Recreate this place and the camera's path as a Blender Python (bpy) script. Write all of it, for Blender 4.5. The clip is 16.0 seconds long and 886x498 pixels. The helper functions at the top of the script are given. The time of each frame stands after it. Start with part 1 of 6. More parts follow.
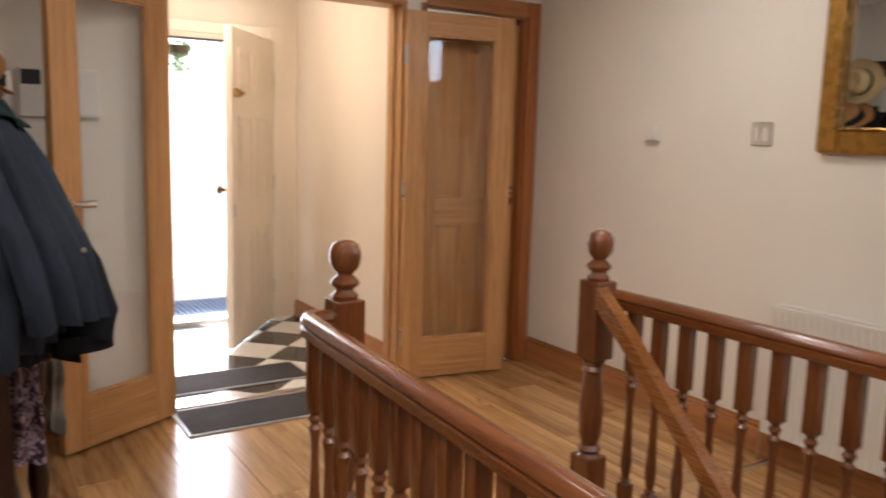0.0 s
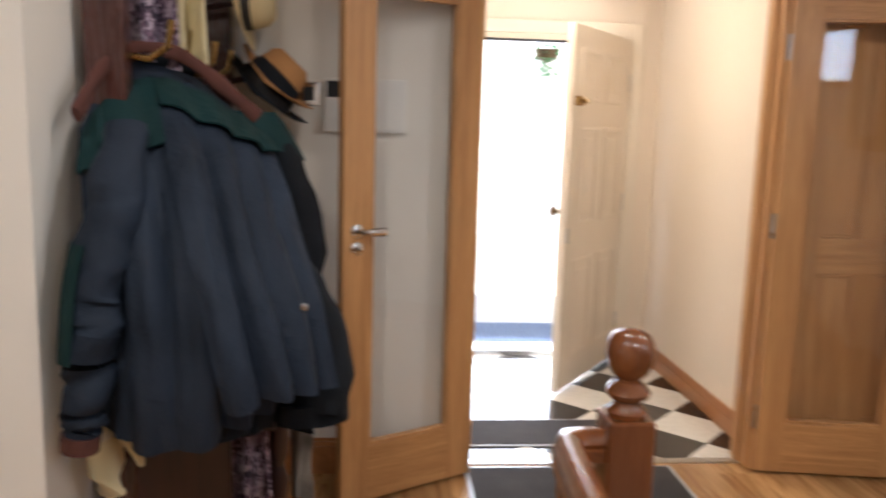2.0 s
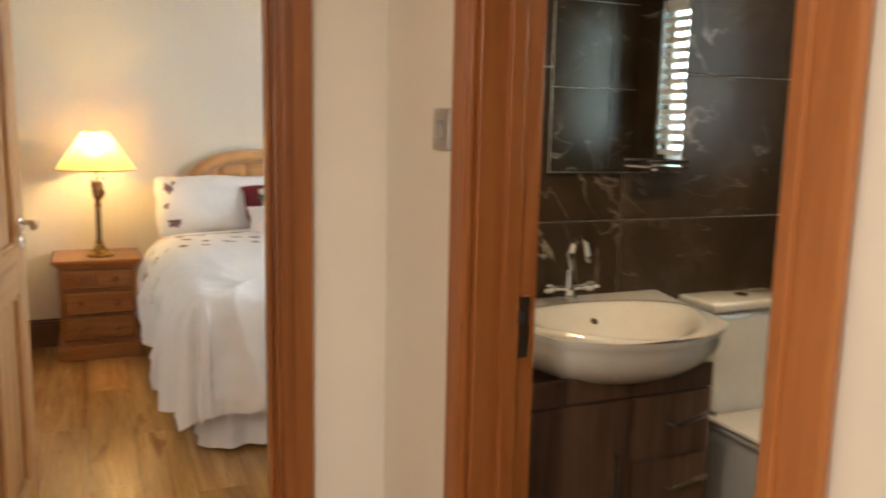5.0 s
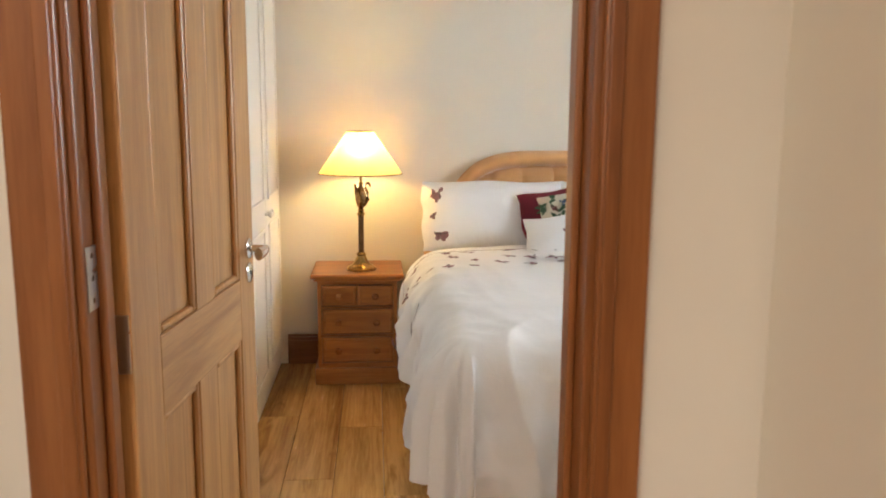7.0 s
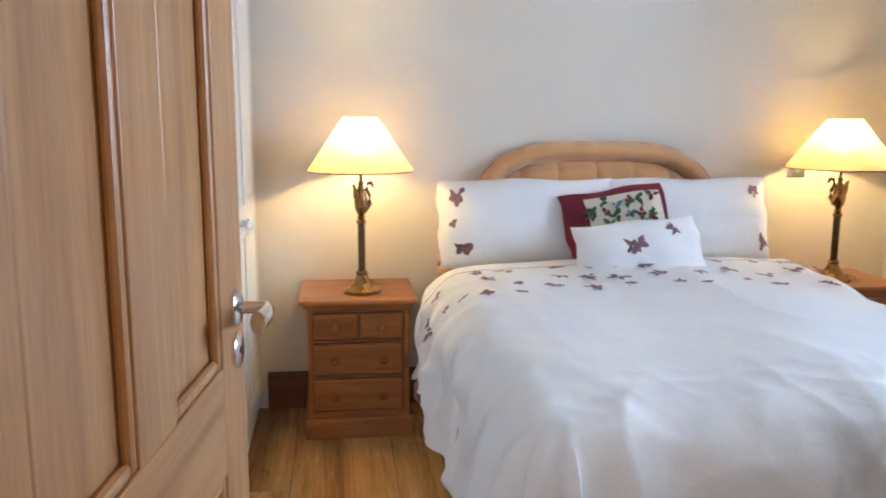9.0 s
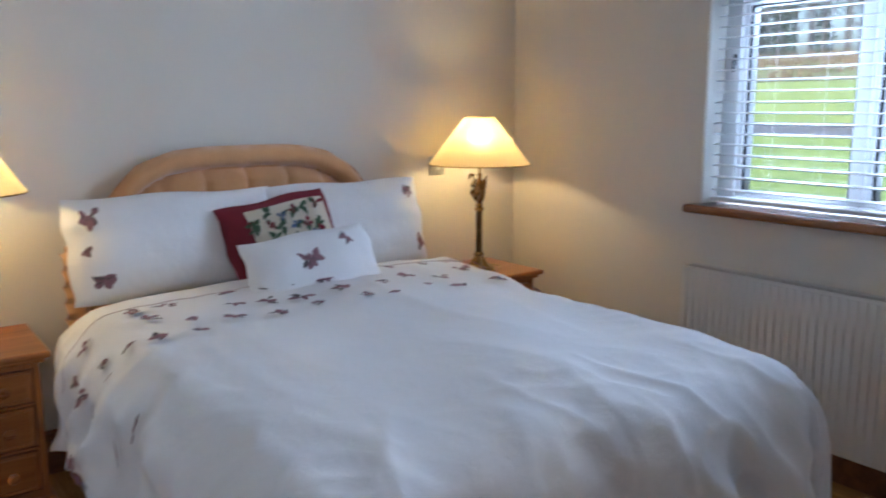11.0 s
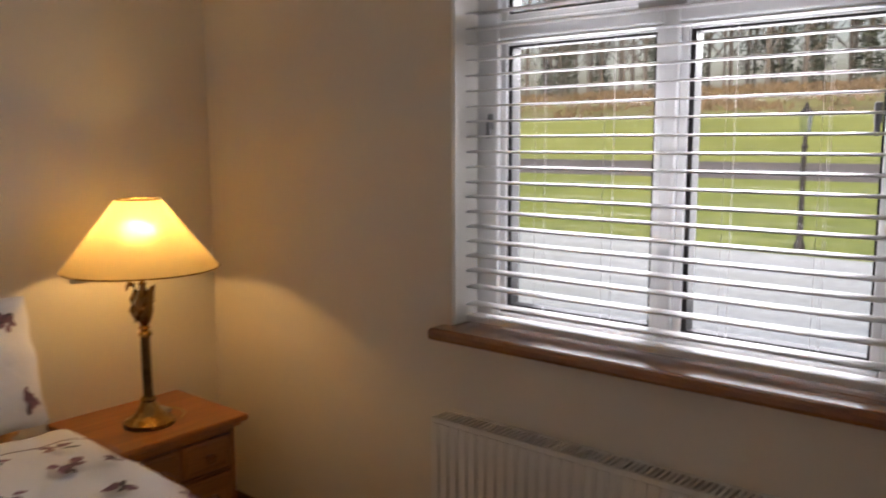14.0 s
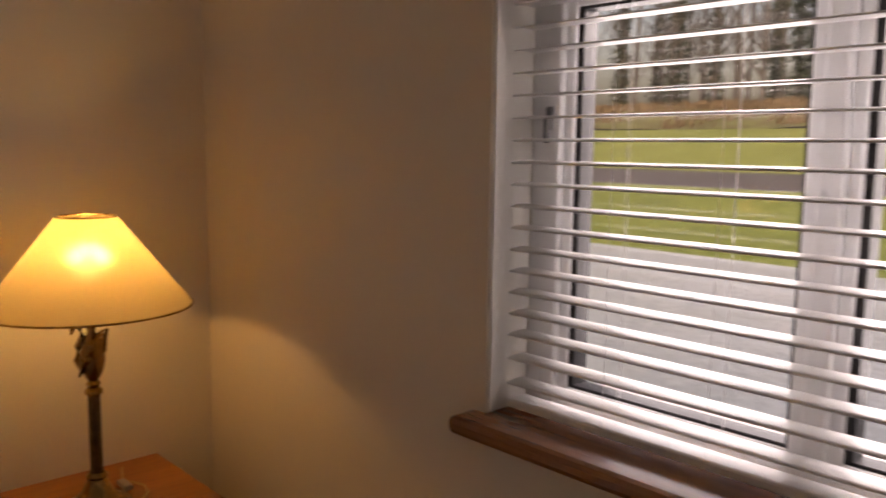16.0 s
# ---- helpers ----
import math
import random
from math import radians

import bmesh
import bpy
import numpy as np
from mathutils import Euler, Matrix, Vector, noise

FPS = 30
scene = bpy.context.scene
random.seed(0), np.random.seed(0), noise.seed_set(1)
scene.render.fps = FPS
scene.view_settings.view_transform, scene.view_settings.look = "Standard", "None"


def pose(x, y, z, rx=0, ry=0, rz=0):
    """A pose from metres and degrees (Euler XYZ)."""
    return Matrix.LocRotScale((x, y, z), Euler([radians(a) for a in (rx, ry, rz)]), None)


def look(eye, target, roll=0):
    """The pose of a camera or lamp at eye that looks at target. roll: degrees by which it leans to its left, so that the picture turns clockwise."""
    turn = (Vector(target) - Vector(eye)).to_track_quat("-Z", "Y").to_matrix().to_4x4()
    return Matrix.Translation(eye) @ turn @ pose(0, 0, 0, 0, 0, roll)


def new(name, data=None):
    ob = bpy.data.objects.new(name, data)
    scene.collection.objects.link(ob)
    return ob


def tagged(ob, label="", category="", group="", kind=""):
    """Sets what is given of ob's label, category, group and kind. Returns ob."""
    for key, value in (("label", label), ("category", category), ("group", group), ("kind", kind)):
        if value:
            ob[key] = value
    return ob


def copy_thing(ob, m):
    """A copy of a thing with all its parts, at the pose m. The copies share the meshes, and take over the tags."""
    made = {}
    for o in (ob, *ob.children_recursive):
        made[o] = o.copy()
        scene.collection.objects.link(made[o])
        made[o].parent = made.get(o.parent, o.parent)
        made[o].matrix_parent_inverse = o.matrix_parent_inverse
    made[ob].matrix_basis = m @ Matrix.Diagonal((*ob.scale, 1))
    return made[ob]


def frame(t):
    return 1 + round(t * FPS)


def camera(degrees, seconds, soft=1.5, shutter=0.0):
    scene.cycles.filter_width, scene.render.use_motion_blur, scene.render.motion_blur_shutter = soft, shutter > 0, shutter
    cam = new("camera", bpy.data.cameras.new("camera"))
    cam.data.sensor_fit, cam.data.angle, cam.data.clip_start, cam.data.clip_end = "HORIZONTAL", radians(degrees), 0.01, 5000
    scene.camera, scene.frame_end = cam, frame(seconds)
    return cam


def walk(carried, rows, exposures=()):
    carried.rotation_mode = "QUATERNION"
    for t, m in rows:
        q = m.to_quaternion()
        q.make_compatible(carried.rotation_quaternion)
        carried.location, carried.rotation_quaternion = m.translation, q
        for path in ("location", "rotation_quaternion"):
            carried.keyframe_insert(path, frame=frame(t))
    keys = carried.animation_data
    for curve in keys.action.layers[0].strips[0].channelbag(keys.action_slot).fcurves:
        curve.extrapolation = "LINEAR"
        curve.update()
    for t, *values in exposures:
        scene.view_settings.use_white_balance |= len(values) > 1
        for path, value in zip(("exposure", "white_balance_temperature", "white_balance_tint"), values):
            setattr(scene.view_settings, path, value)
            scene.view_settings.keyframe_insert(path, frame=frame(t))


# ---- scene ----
cam = camera(57.5, 16.0, 1.8, 0.5)
PATH = [
    (0, pose(0.0801, 0.4117, 1.3638, 81.680, -1.638, -32.203)),
    (0.5, pose(0.2019, 0.4815, 1.3648, 81.533, -1.499, -24.085)),
    (1, pose(0.3524, 0.6441, 1.3937, 81.372, -1.487, -19.049)),
    (1.5, pose(0.4966, 0.8320, 1.4119, 81.171, -1.527, -14.227)),
    (2, pose(0.5754, 1.0418, 1.4260, 81.029, -1.662, -4.959)),
    (2.5, pose(0.5523, 1.2621, 1.4062, 81.199, -1.375, 7.569)),
    (3, pose(0.4630, 1.4624, 1.4250, 80.815, -1.653, 18.316)),
    (3.5, pose(0.3989, 1.6153, 1.4124, 80.656, -1.486, 29.142)),
    (4, pose(0.3597, 1.7578, 1.4096, 80.990, -1.568, 41.540)),
    (4.5, pose(0.2832, 1.8436, 1.4013, 81.098, -1.394, 54.410)),
    (5, pose(0.1414, 1.9674, 1.3913, 81.194, -1.181, 66.524)),
    (5.2, pose(0.0838, 2.0101, 1.3884, 81.301, -1.263, 70.391)),
    (7.5, look((-1.0179, 2.0778, 1.3663), (-2.988, 2.216, 1.049), 0.2)),
    (8, look((-1.2926, 2.0089, 1.3361), (-3.264, 2.132, 1.025), 0.2)),
    (8.2, look((-1.3734, 1.9869, 1.3320), (-3.345, 2.109, 1.018), 0.2)),
    (10.3, pose(-1.9137, 1.7654, 1.3123, 79.914, 0.031, 64.880)),
    (10.5, pose(-1.9491, 1.7533, 1.3192, 79.952, 0.152, 61.538)),
    (11, pose(-2.0292, 1.7454, 1.3556, 79.994, 0.138, 53.480)),
    (11.5, pose(-2.0840, 1.8366, 1.3939, 79.919, 0.160, 47.440)),
    (12, pose(-2.1630, 1.9935, 1.4210, 79.923, 0.078, 44.667)),
    (12.5, pose(-2.2465, 2.1607, 1.4411, 80.362, -0.018, 43.922)),
    (13, pose(-2.3925, 2.3456, 1.4494, 81.007, 0.028, 43.940)),
    (13.5, pose(-2.5149, 2.5632, 1.4876, 81.863, 0.158, 42.910)),
    (14, pose(-2.6267, 2.8021, 1.4835, 82.378, 0.191, 39.741)),
    (14.5, look((-2.733, 2.966, 1.493), (-3.887, 4.580, 1.244), 0.2)),
    (15, look((-2.807, 3.156, 1.480), (-3.971, 4.764, 1.239), 0.3)),
    (15.5, look((-2.920, 3.303, 1.467), (-4.165, 4.851, 1.239), 0.7)),
    (16, look((-2.985, 3.439, 1.478), (-4.436, 4.792, 1.230), 0.7)),
]
EXPOSURES = [(0.0, 1.55, 5850, 13), (1.0, 1.6, 5600, 12), (1.5, 1.65, 5550, 12), (2.0, 1.7, 5500, 11), (2.5, 1.8, 5550, 11), (3.5, 2.3, 5950, 13), (4.0, 2.3, 6400, 13), (4.5, 2.2, 6300, 11),
             (5.2, 2.1, 6700, 10), (7.5, 2.2, 6100, 10), (8.0, 2.3, 5400, 11), (10.3, 1.6, 5050, 11), (11.5, 1.25, 4800, 11), (12.5, 1.1, 4900, 12), (13.2, 0.85, 5300, 14), (13.8, 0.7, 6300, 20),
             (14.4, 0.25, 7900, 26), (15.0, 0.08, 8000, 29), (16.0, 0.04, 8300, 34)]
walk(cam, PATH, EXPOSURES)
# ---- world, sun, large lights ----
world = bpy.data.worlds.new("sky")
scene.world = world
world.use_nodes = True
wn = world.node_tree
sky = wn.nodes.new("ShaderNodeTexSky")
sky.sky_type = "NISHITA"
sky.sun_disc = False
sky.sun_elevation = radians(28)
sky.sun_rotation = radians(150)
sky.air_density, sky.dust_density = 1.2, 6.0
wn.links.new(sky.outputs[0], wn.nodes["Background"].inputs[0])
wn.nodes["Background"].inputs[1].default_value = 0.15
sun = new("sun", bpy.data.lights.new("sun", "SUN"))
sun.data.energy, sun.data.angle, sun.data.color = 1.75, radians(12), (1.0, 0.96, 0.9)
sun.matrix_world = look((0, 0, 20), (6, 9.5, 13))


def area_light(name, at, to, size, size_y, watts, color):
    ob = new(name, bpy.data.lights.new(name, "AREA"))
    ob.data.shape, ob.data.size, ob.data.size_y = "RECTANGLE", size, size_y
    ob.data.energy, ob.data.color = watts, color
    ob.matrix_world = look(at, to)
    return ob


# daylight in the openings
area_light("daylight_bedroom_window", (-3.48, 4.80, 1.55), (-3.48, 0, 0.75), 1.0, 1.0, 12.5, (0.84, 0.93, 1.0))
area_light("daylight_above_window", (-3.48, 5.35, 2.15), (-3.48, 3.4, 0.95), 1.3, 0.9, 39, (0.88, 0.95, 1.0))
area_light("daylight_front_door", (1.59, 6.15, 1.05), (1.45, 0, 0.6), 0.9, 1.9, 15, (0.97, 0.97, 1.0))
area_light("daylight_hall_window", (3.13, 0.95, 2.0), (-0.2, 2.7, 1.2), 0.55, 0.36, 2.2, (0.86, 0.93, 1.0))
area_light("daylight_bathroom_window", (-0.72, 5.13, 1.66), (-0.9, 0, 1.3), 0.5, 0.85, 4.5, (0.85, 0.97, 1.0))


# ---- materials ----
def material(name):
    m = bpy.data.materials.new(name)
    m.use_nodes = True
    n = m.node_tree
    return m, n, n.nodes["Principled BSDF"], n.nodes, n.links


def coords(n, l, scale, rot=(0, 0, 0), loose=False):
    tc = n.new("ShaderNodeTexCoord")
    mp = n.new("ShaderNodeMapping")
    mp.inputs["Scale"].default_value = scale
    mp.inputs["Rotation"].default_value = [radians(a) for a in rot]
    l.new(tc.outputs["Object"], mp.inputs["Vector"])
    if loose:
        info = n.new("ShaderNodeObjectInfo")
        mul = n.new("ShaderNodeVectorMath")
        mul.operation = "SCALE"
        mul.inputs[0].default_value = (7.3, 5.1, 9.7)
        l.new(info.outputs["Random"], mul.inputs["Scale"])
        l.new(mul.outputs[0], mp.inputs["Location"])
    return mp


def noise_tex(n, l, vec, scale, detail=4, rough=0.55, distort=0.0):
    t = n.new("ShaderNodeTexNoise")
    t.inputs["Scale"].default_value, t.inputs["Detail"].default_value = scale, detail
    t.inputs["Roughness"].default_value, t.inputs["Distortion"].default_value = rough, distort
    l.new(vec.outputs[0], t.inputs["Vector"])
    return t


def ramp(n, l, fac, stops):
    r = n.new("ShaderNodeValToRGB")
    r.color_ramp.elements[0].position, r.color_ramp.elements[1].position = stops[0][0], stops[-1][0]
    r.color_ramp.elements[0].color, r.color_ramp.elements[1].color = (*stops[0][1], 1), (*stops[-1][1], 1)
    for p, c in stops[1:-1]:
        r.color_ramp.elements.new(p).color = (*c, 1)
    l.new(fac, r.inputs[0])
    return r


def bump(n, l, p, height, strength, distance=0.002):
    b = n.new("ShaderNodeBump")
    b.inputs["Strength"].default_value, b.inputs["Distance"].default_value = strength, distance
    l.new(height, b.inputs["Height"])
    l.new(b.outputs[0], p.inputs["Normal"])


def shade(c, k):
    return tuple(min(1, v * k) for v in c)


def paint(name, color, rough=0.6, vary=0.06, grain=260, strength=0.12):
    m, t, p, n, l = material(name)
    v = coords(n, l, (1, 1, 1))
    big = noise_tex(n, l, v, 1.7, 5)
    r = ramp(n, l, big.outputs[0], [(0.3, shade(color, 1 - vary)), (0.7, shade(color, 1 + vary * 0.5))])
    l.new(r.outputs[0], p.inputs["Base Color"])
    p.inputs["Roughness"].default_value = rough
    bump(n, l, p, noise_tex(n, l, v, grain, 3).outputs[0], strength, 0.001)
    return m


def wood(name, dark, light, along="z", rough=0.4, scale=1.0, coat=0.15, loose=True, knots=False, vary=0.0):
    m, t, p, n, l = material(name)
    s = {"x": (0.55, 9, 9), "y": (9, 0.55, 9), "z": (9, 9, 0.55)}[along]
    v = coords(n, l, [a * scale for a in s], loose=loose)
    a = noise_tex(n, l, v, 2.2, 6, 0.6, 0.9)
    fine = noise_tex(n, l, coords(n, l, [q * scale * 6 for q in s], loose=loose), 3.5, 3, 0.7)
    mixf = n.new("ShaderNodeMath")
    mixf.operation = "MULTIPLY_ADD"
    l.new(fine.outputs[0], mixf.inputs[0])
    mixf.inputs[1].default_value = 0.45
    l.new(a.outputs[0], mixf.inputs[2])
    mid = tuple((x + y) / 2 for x, y in zip(dark, light))
    r = ramp(n, l, mixf.outputs[0], [(0.48, dark), (0.68, mid), (0.88, light)])
    out = r.outputs[0]
    if knots:
        k = noise_tex(n, l, coords(n, l, {"x": (1.5, 6, 6), "y": (6, 1.5, 6), "z": (6, 6, 1.5)}[along], loose=loose), 1.5, 2, 0.5, 1.5)
        kr = ramp(n, l, k.outputs[0], [(0.62, (1, 1, 1)), (0.74, (0.52, 0.42, 0.32))])
        mx = n.new("ShaderNodeMixRGB")
        mx.blend_type = "MULTIPLY"
        mx.inputs[0].default_value = 0.75
        l.new(out, mx.inputs[1])
        l.new(kr.outputs[0], mx.inputs[2])
        out = mx.outputs[0]
    if vary:
        info = n.new("ShaderNodeObjectInfo")
        hv = n.new("ShaderNodeHueSaturation")
        mr = n.new("ShaderNodeMapRange")
        mr.inputs["To Min"].default_value, mr.inputs["To Max"].default_value = 1 - vary, 1 + vary
        l.new(info.outputs["Random"], mr.inputs["Value"])
        l.new(mr.outputs[0], hv.inputs["Value"])
        l.new(out, hv.inputs["Color"])
        out = hv.outputs[0]
    l.new(out, p.inputs["Base Color"])
    rr = n.new("ShaderNodeMapRange")
    rr.inputs["To Min"].default_value, rr.inputs["To Max"].default_value = rough - 0.06, rough + 0.1
    l.new(fine.outputs[0], rr.inputs["Value"])
    l.new(rr.outputs[0], p.inputs["Roughness"])
    p.inputs["Coat Weight"].default_value, p.inputs["Coat Roughness"].default_value = coat, 0.18
    bump(n, l, p, fine.outputs[0], 0.12, 0.0008)
    return m


def cloth(name, color, weave=900, vary=0.08, rough=0.9, sheen=0.0, crumple=0.0):
    m, t, p, n, l = material(name)
    v = coords(n, l, (1, 1, 1))
    big = noise_tex(n, l, v, 5, 5)
    r = ramp(n, l, big.outputs[0], [(0.3, shade(color, 1 - vary)), (0.7, shade(color, 1 + vary))])
    l.new(r.outputs[0], p.inputs["Base Color"])
    p.inputs["Roughness"].default_value = rough
    p.inputs["Sheen Weight"].default_value = sheen
    h = noise_tex(n, l, v, weave, 2)
    if crumple:
        c = noise_tex(n, l, v, 16, 4, 0.6, 0.6)
        b2 = n.new("ShaderNodeBump")
        b2.inputs["Strength"].default_value, b2.inputs["Distance"].default_value = crumple, 0.02
        l.new(c.outputs[0], b2.inputs["Height"])
        b1 = n.new("ShaderNodeBump")
        b1.inputs["Strength"].default_value, b1.inputs["Distance"].default_value = 0.15, 0.001
        l.new(h.outputs[0], b1.inputs["Height"])
        l.new(b2.outputs[0], b1.inputs["Normal"])
        l.new(b1.outputs[0], p.inputs["Normal"])
    else:
        bump(n, l, p, h.outputs[0], 0.2, 0.001)
    return m


def plain(name, color, rough=0.4, metal=0.0, coat=0.0, vary=0.08):
    m, t, p, n, l = material(name)
    v = coords(n, l, (1, 1, 1))
    q = noise_tex(n, l, v, 30, 4)
    r = ramp(n, l, q.outputs[0], [(0.3, shade(color, 1 - vary)), (0.7, shade(color, 1 + vary))])
    l.new(r.outputs[0], p.inputs["Base Color"])
    rr = n.new("ShaderNodeMapRange")
    rr.inputs["To Min"].default_value, rr.inputs["To Max"].default_value = max(0.02, rough - 0.05), rough + 0.08
    l.new(q.outputs[0], rr.inputs["Value"])
    l.new(rr.outputs[0], p.inputs["Roughness"])
    p.inputs["Metallic"].default_value = metal
    p.inputs["Coat Weight"].default_value = coat
    return m


def glass(name, rough=0.0, tint=(1, 1, 1), through_part=0.9):
    """A thin pane: clear, with a faint reflection."""
    m, t, p, n, l = material(name)
    n.remove(p)
    tr = n.new("ShaderNodeBsdfTransparent")
    tr.inputs[0].default_value = (*tint, 1)
    gl = n.new("ShaderNodeBsdfGlossy")
    gl.inputs["Roughness"].default_value = rough
    fr = n.new("ShaderNodeFresnel")
    fr.inputs[0].default_value = 1.42
    mx = n.new("ShaderNodeMixShader")
    l.new(fr.outputs[0], mx.inputs[0])
    l.new(tr.outputs[0], mx.inputs[1])
    l.new(gl.outputs[0], mx.inputs[2])
    l.new(mx.outputs[0], n["Material Output"].inputs[0])
    return m


def glow(name, color, strength):
    m, t, p, n, l = material(name)
    p.inputs["Base Color"].default_value = (*color, 1)
    p.inputs["Emission Color"].default_value = (*color, 1)
    p.inputs["Emission Strength"].default_value = strength
    return m


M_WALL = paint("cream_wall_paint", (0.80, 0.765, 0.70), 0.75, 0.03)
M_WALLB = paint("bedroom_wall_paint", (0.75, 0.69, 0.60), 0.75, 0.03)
M_CEIL = paint("white_ceiling_paint", (0.82, 0.80, 0.76), 0.8, 0.02)
M_WHITE = paint("white_gloss_paint", (0.80, 0.78, 0.73), 0.3, 0.03, 60, 0.05)
M_WARD = paint("white_wardrobe_foil", (0.80, 0.78, 0.74), 0.42, 0.02, 90, 0.04)
M_UPVC = paint("white_window_plastic", (0.82, 0.83, 0.84), 0.3, 0.02, 60, 0.03)
M_SLAT = paint("white_blind_slat", (0.86, 0.86, 0.86), 0.35, 0.02, 60, 0.03)
M_OAK = wood("oak_veneer", (0.36, 0.17, 0.055), (0.60, 0.33, 0.13), "z", 0.4)
M_OAKX = wood("oak_veneer_across", (0.36, 0.17, 0.055), (0.60, 0.33, 0.13), "x", 0.4)
M_OAKY = wood("oak_veneer_along", (0.36, 0.17, 0.055), (0.60, 0.33, 0.13), "y", 0.4)
M_TRIM = wood("stained_wood_trim", (0.27, 0.085, 0.02), (0.40, 0.15, 0.045), "z", 0.35)
M_TRIMX = wood("stained_wood_trim_across", (0.27, 0.11, 0.035), (0.46, 0.20, 0.07), "x", 0.35)
M_TRIMY = wood("stained_wood_trim_along", (0.27, 0.11, 0.035), (0.46, 0.20, 0.07), "y", 0.35)
# darker copy of the trim: the backlit frame's shade put into its colour
M_FRAMED = wood("backlit_frame_wood", (0.20, 0.066, 0.018), (0.33, 0.125, 0.038), "z", 0.35, 0.7)
M_FRAMEDY = wood("backlit_frame_wood_along", (0.20, 0.066, 0.018), (0.33, 0.125, 0.038), "y", 0.35, 0.7)
M_PORCH = paint("warm_cream_porch_paint", (0.82, 0.72, 0.60), 0.75, 0.03)
M_FRONT = paint("cream_gloss_paint", (0.80, 0.72, 0.60), 0.3, 0.04, 60, 0.05)
M_SKIRT = wood("dark_stained_skirting", (0.10, 0.035, 0.012), (0.22, 0.085, 0.03), "y", 0.35)
M_MAHOG = wood("red_brown_varnished_wood", (0.10, 0.029, 0.008), (0.21, 0.070, 0.019), "z", 0.22, 1.0, 0.5)
M_MAHOGY = wood("red_brown_varnished_rail", (0.105, 0.031, 0.008), (0.215, 0.072, 0.020), "y", 0.22, 1.0, 0.5)
M_RAIL = wood("light_brown_stair_rail", (0.20, 0.072, 0.018), (0.34, 0.135, 0.036), "y", 0.25, 1.0, 0.4)
M_STAND = wood("very_dark_wood", (0.010, 0.003, 0.003), (0.032, 0.008, 0.006), "z", 0.35, 1.0, 0.1)
M_STANDP = wood("dark_mahogany_post", (0.026, 0.007, 0.006), (0.07, 0.019, 0.013), "z", 0.25, 1.0, 0.4)
M_PINE = wood("honey_pine", (0.26, 0.082, 0.015), (0.45, 0.175, 0.042), "y", 0.35, 0.8, 0.3, True, True)
M_PINEZ = wood("honey_pine_upright", (0.26, 0.082, 0.015), (0.45, 0.175, 0.042), "z", 0.35, 0.8, 0.3, True, True)
M_FLOORY = wood("oak_laminate", (0.22, 0.10, 0.035), (0.58, 0.34, 0.14), "y", 0.22, 0.42, 0.3, True, True, 0.16)
M_FLOORX = wood("oak_laminate_across", (0.26, 0.11, 0.03), (0.64, 0.36, 0.12), "x", 0.22, 0.42, 0.3, True, True, 0.16)
M_VAN = wood("grey_brown_vanity_wood", (0.06, 0.032, 0.02), (0.17, 0.095, 0.06), "z", 0.4, 1.0, 0.1)
M_CHROME = plain("chrome", (0.75, 0.75, 0.76), 0.1, 1.0)
M_STEEL = plain("brushed_steel", (0.55, 0.54, 0.52), 0.28, 1.0)
M_BRASS = plain("aged_brass", (0.34, 0.22, 0.08), 0.25, 1.0, 0, 0.3)
M_BRONZE = plain("dark_bronze", (0.12, 0.075, 0.04), 0.3, 0.9, 0, 0.4)
M_BIRD = plain("burnished_bronze", (0.24, 0.145, 0.065), 0.24, 1.0, 0, 0.35)
M_GOLD = plain("gilt_frame", (0.42, 0.23, 0.05), 0.35, 0.8, 0, 0.3)
M_BLACK = plain("black_rubber", (0.02, 0.02, 0.022), 0.6)
M_GASKET = plain("black_gasket", (0.012, 0.012, 0.014), 0.4)
M_CERAMIC = plain("white_ceramic", (0.80, 0.78, 0.73), 0.08, 0, 0.6, 0.02)
M_PLASTIC = plain("white_plastic", (0.76, 0.75, 0.72), 0.35, 0, 0.1, 0.03)
M_GREYPL = plain("grey_plastic", (0.36, 0.35, 0.34), 0.4)
M_GLASS = glass("clear_glass")
M_MIRROR = plain("mirror_silver", (0.86, 0.88, 0.87), 0.02, 1.0, 0, 0.0)
M_MIRROR.node_tree.nodes["Principled BSDF"].inputs["Roughness"].default_value = 0.0
for lk in list(M_MIRROR.node_tree.nodes["Principled BSDF"].inputs["Roughness"].links):
    M_MIRROR.node_tree.links.remove(lk)
M_DUVET = cloth("white_cotton_bedding", (0.82, 0.81, 0.82), 1200, 0.02, 0.85, 0.0, 0.12)
M_PILLOW = cloth("white_cotton_pillowcase", (0.82, 0.81, 0.82), 1200, 0.02, 0.85, 0.0, 0.2)
M_MAUVE = cloth("mauve_embroidery", (0.27, 0.145, 0.175), 900, 0.3)
M_LEAFTHREAD = cloth("grey_embroidery", (0.11, 0.09, 0.10), 900, 0.3)
M_VELVET = cloth("peach_velvet", (0.62, 0.33, 0.13), 700, 0.08, 0.8, 0.5, 0.2)
M_RED = cloth("crimson_needlepoint", (0.16, 0.011, 0.024), 500, 0.35)
M_CREAMT = cloth("cream_needlepoint", (0.66, 0.60, 0.47), 500, 0.1)
M_GREENT = cloth("green_needlepoint", (0.05, 0.09, 0.045), 500, 0.3)
M_BLUET = cloth("blue_needlepoint", (0.10, 0.14, 0.25), 500, 0.3)
M_COAT = cloth("dark_navy_waxed_cotton", (0.019, 0.027, 0.044), 600, 0.25, 0.7, 0.0, 0.35)
M_COATG = cloth("dark_green_waxed_cotton", (0.009, 0.031, 0.033), 600, 0.2, 0.7, 0.0, 0.3)
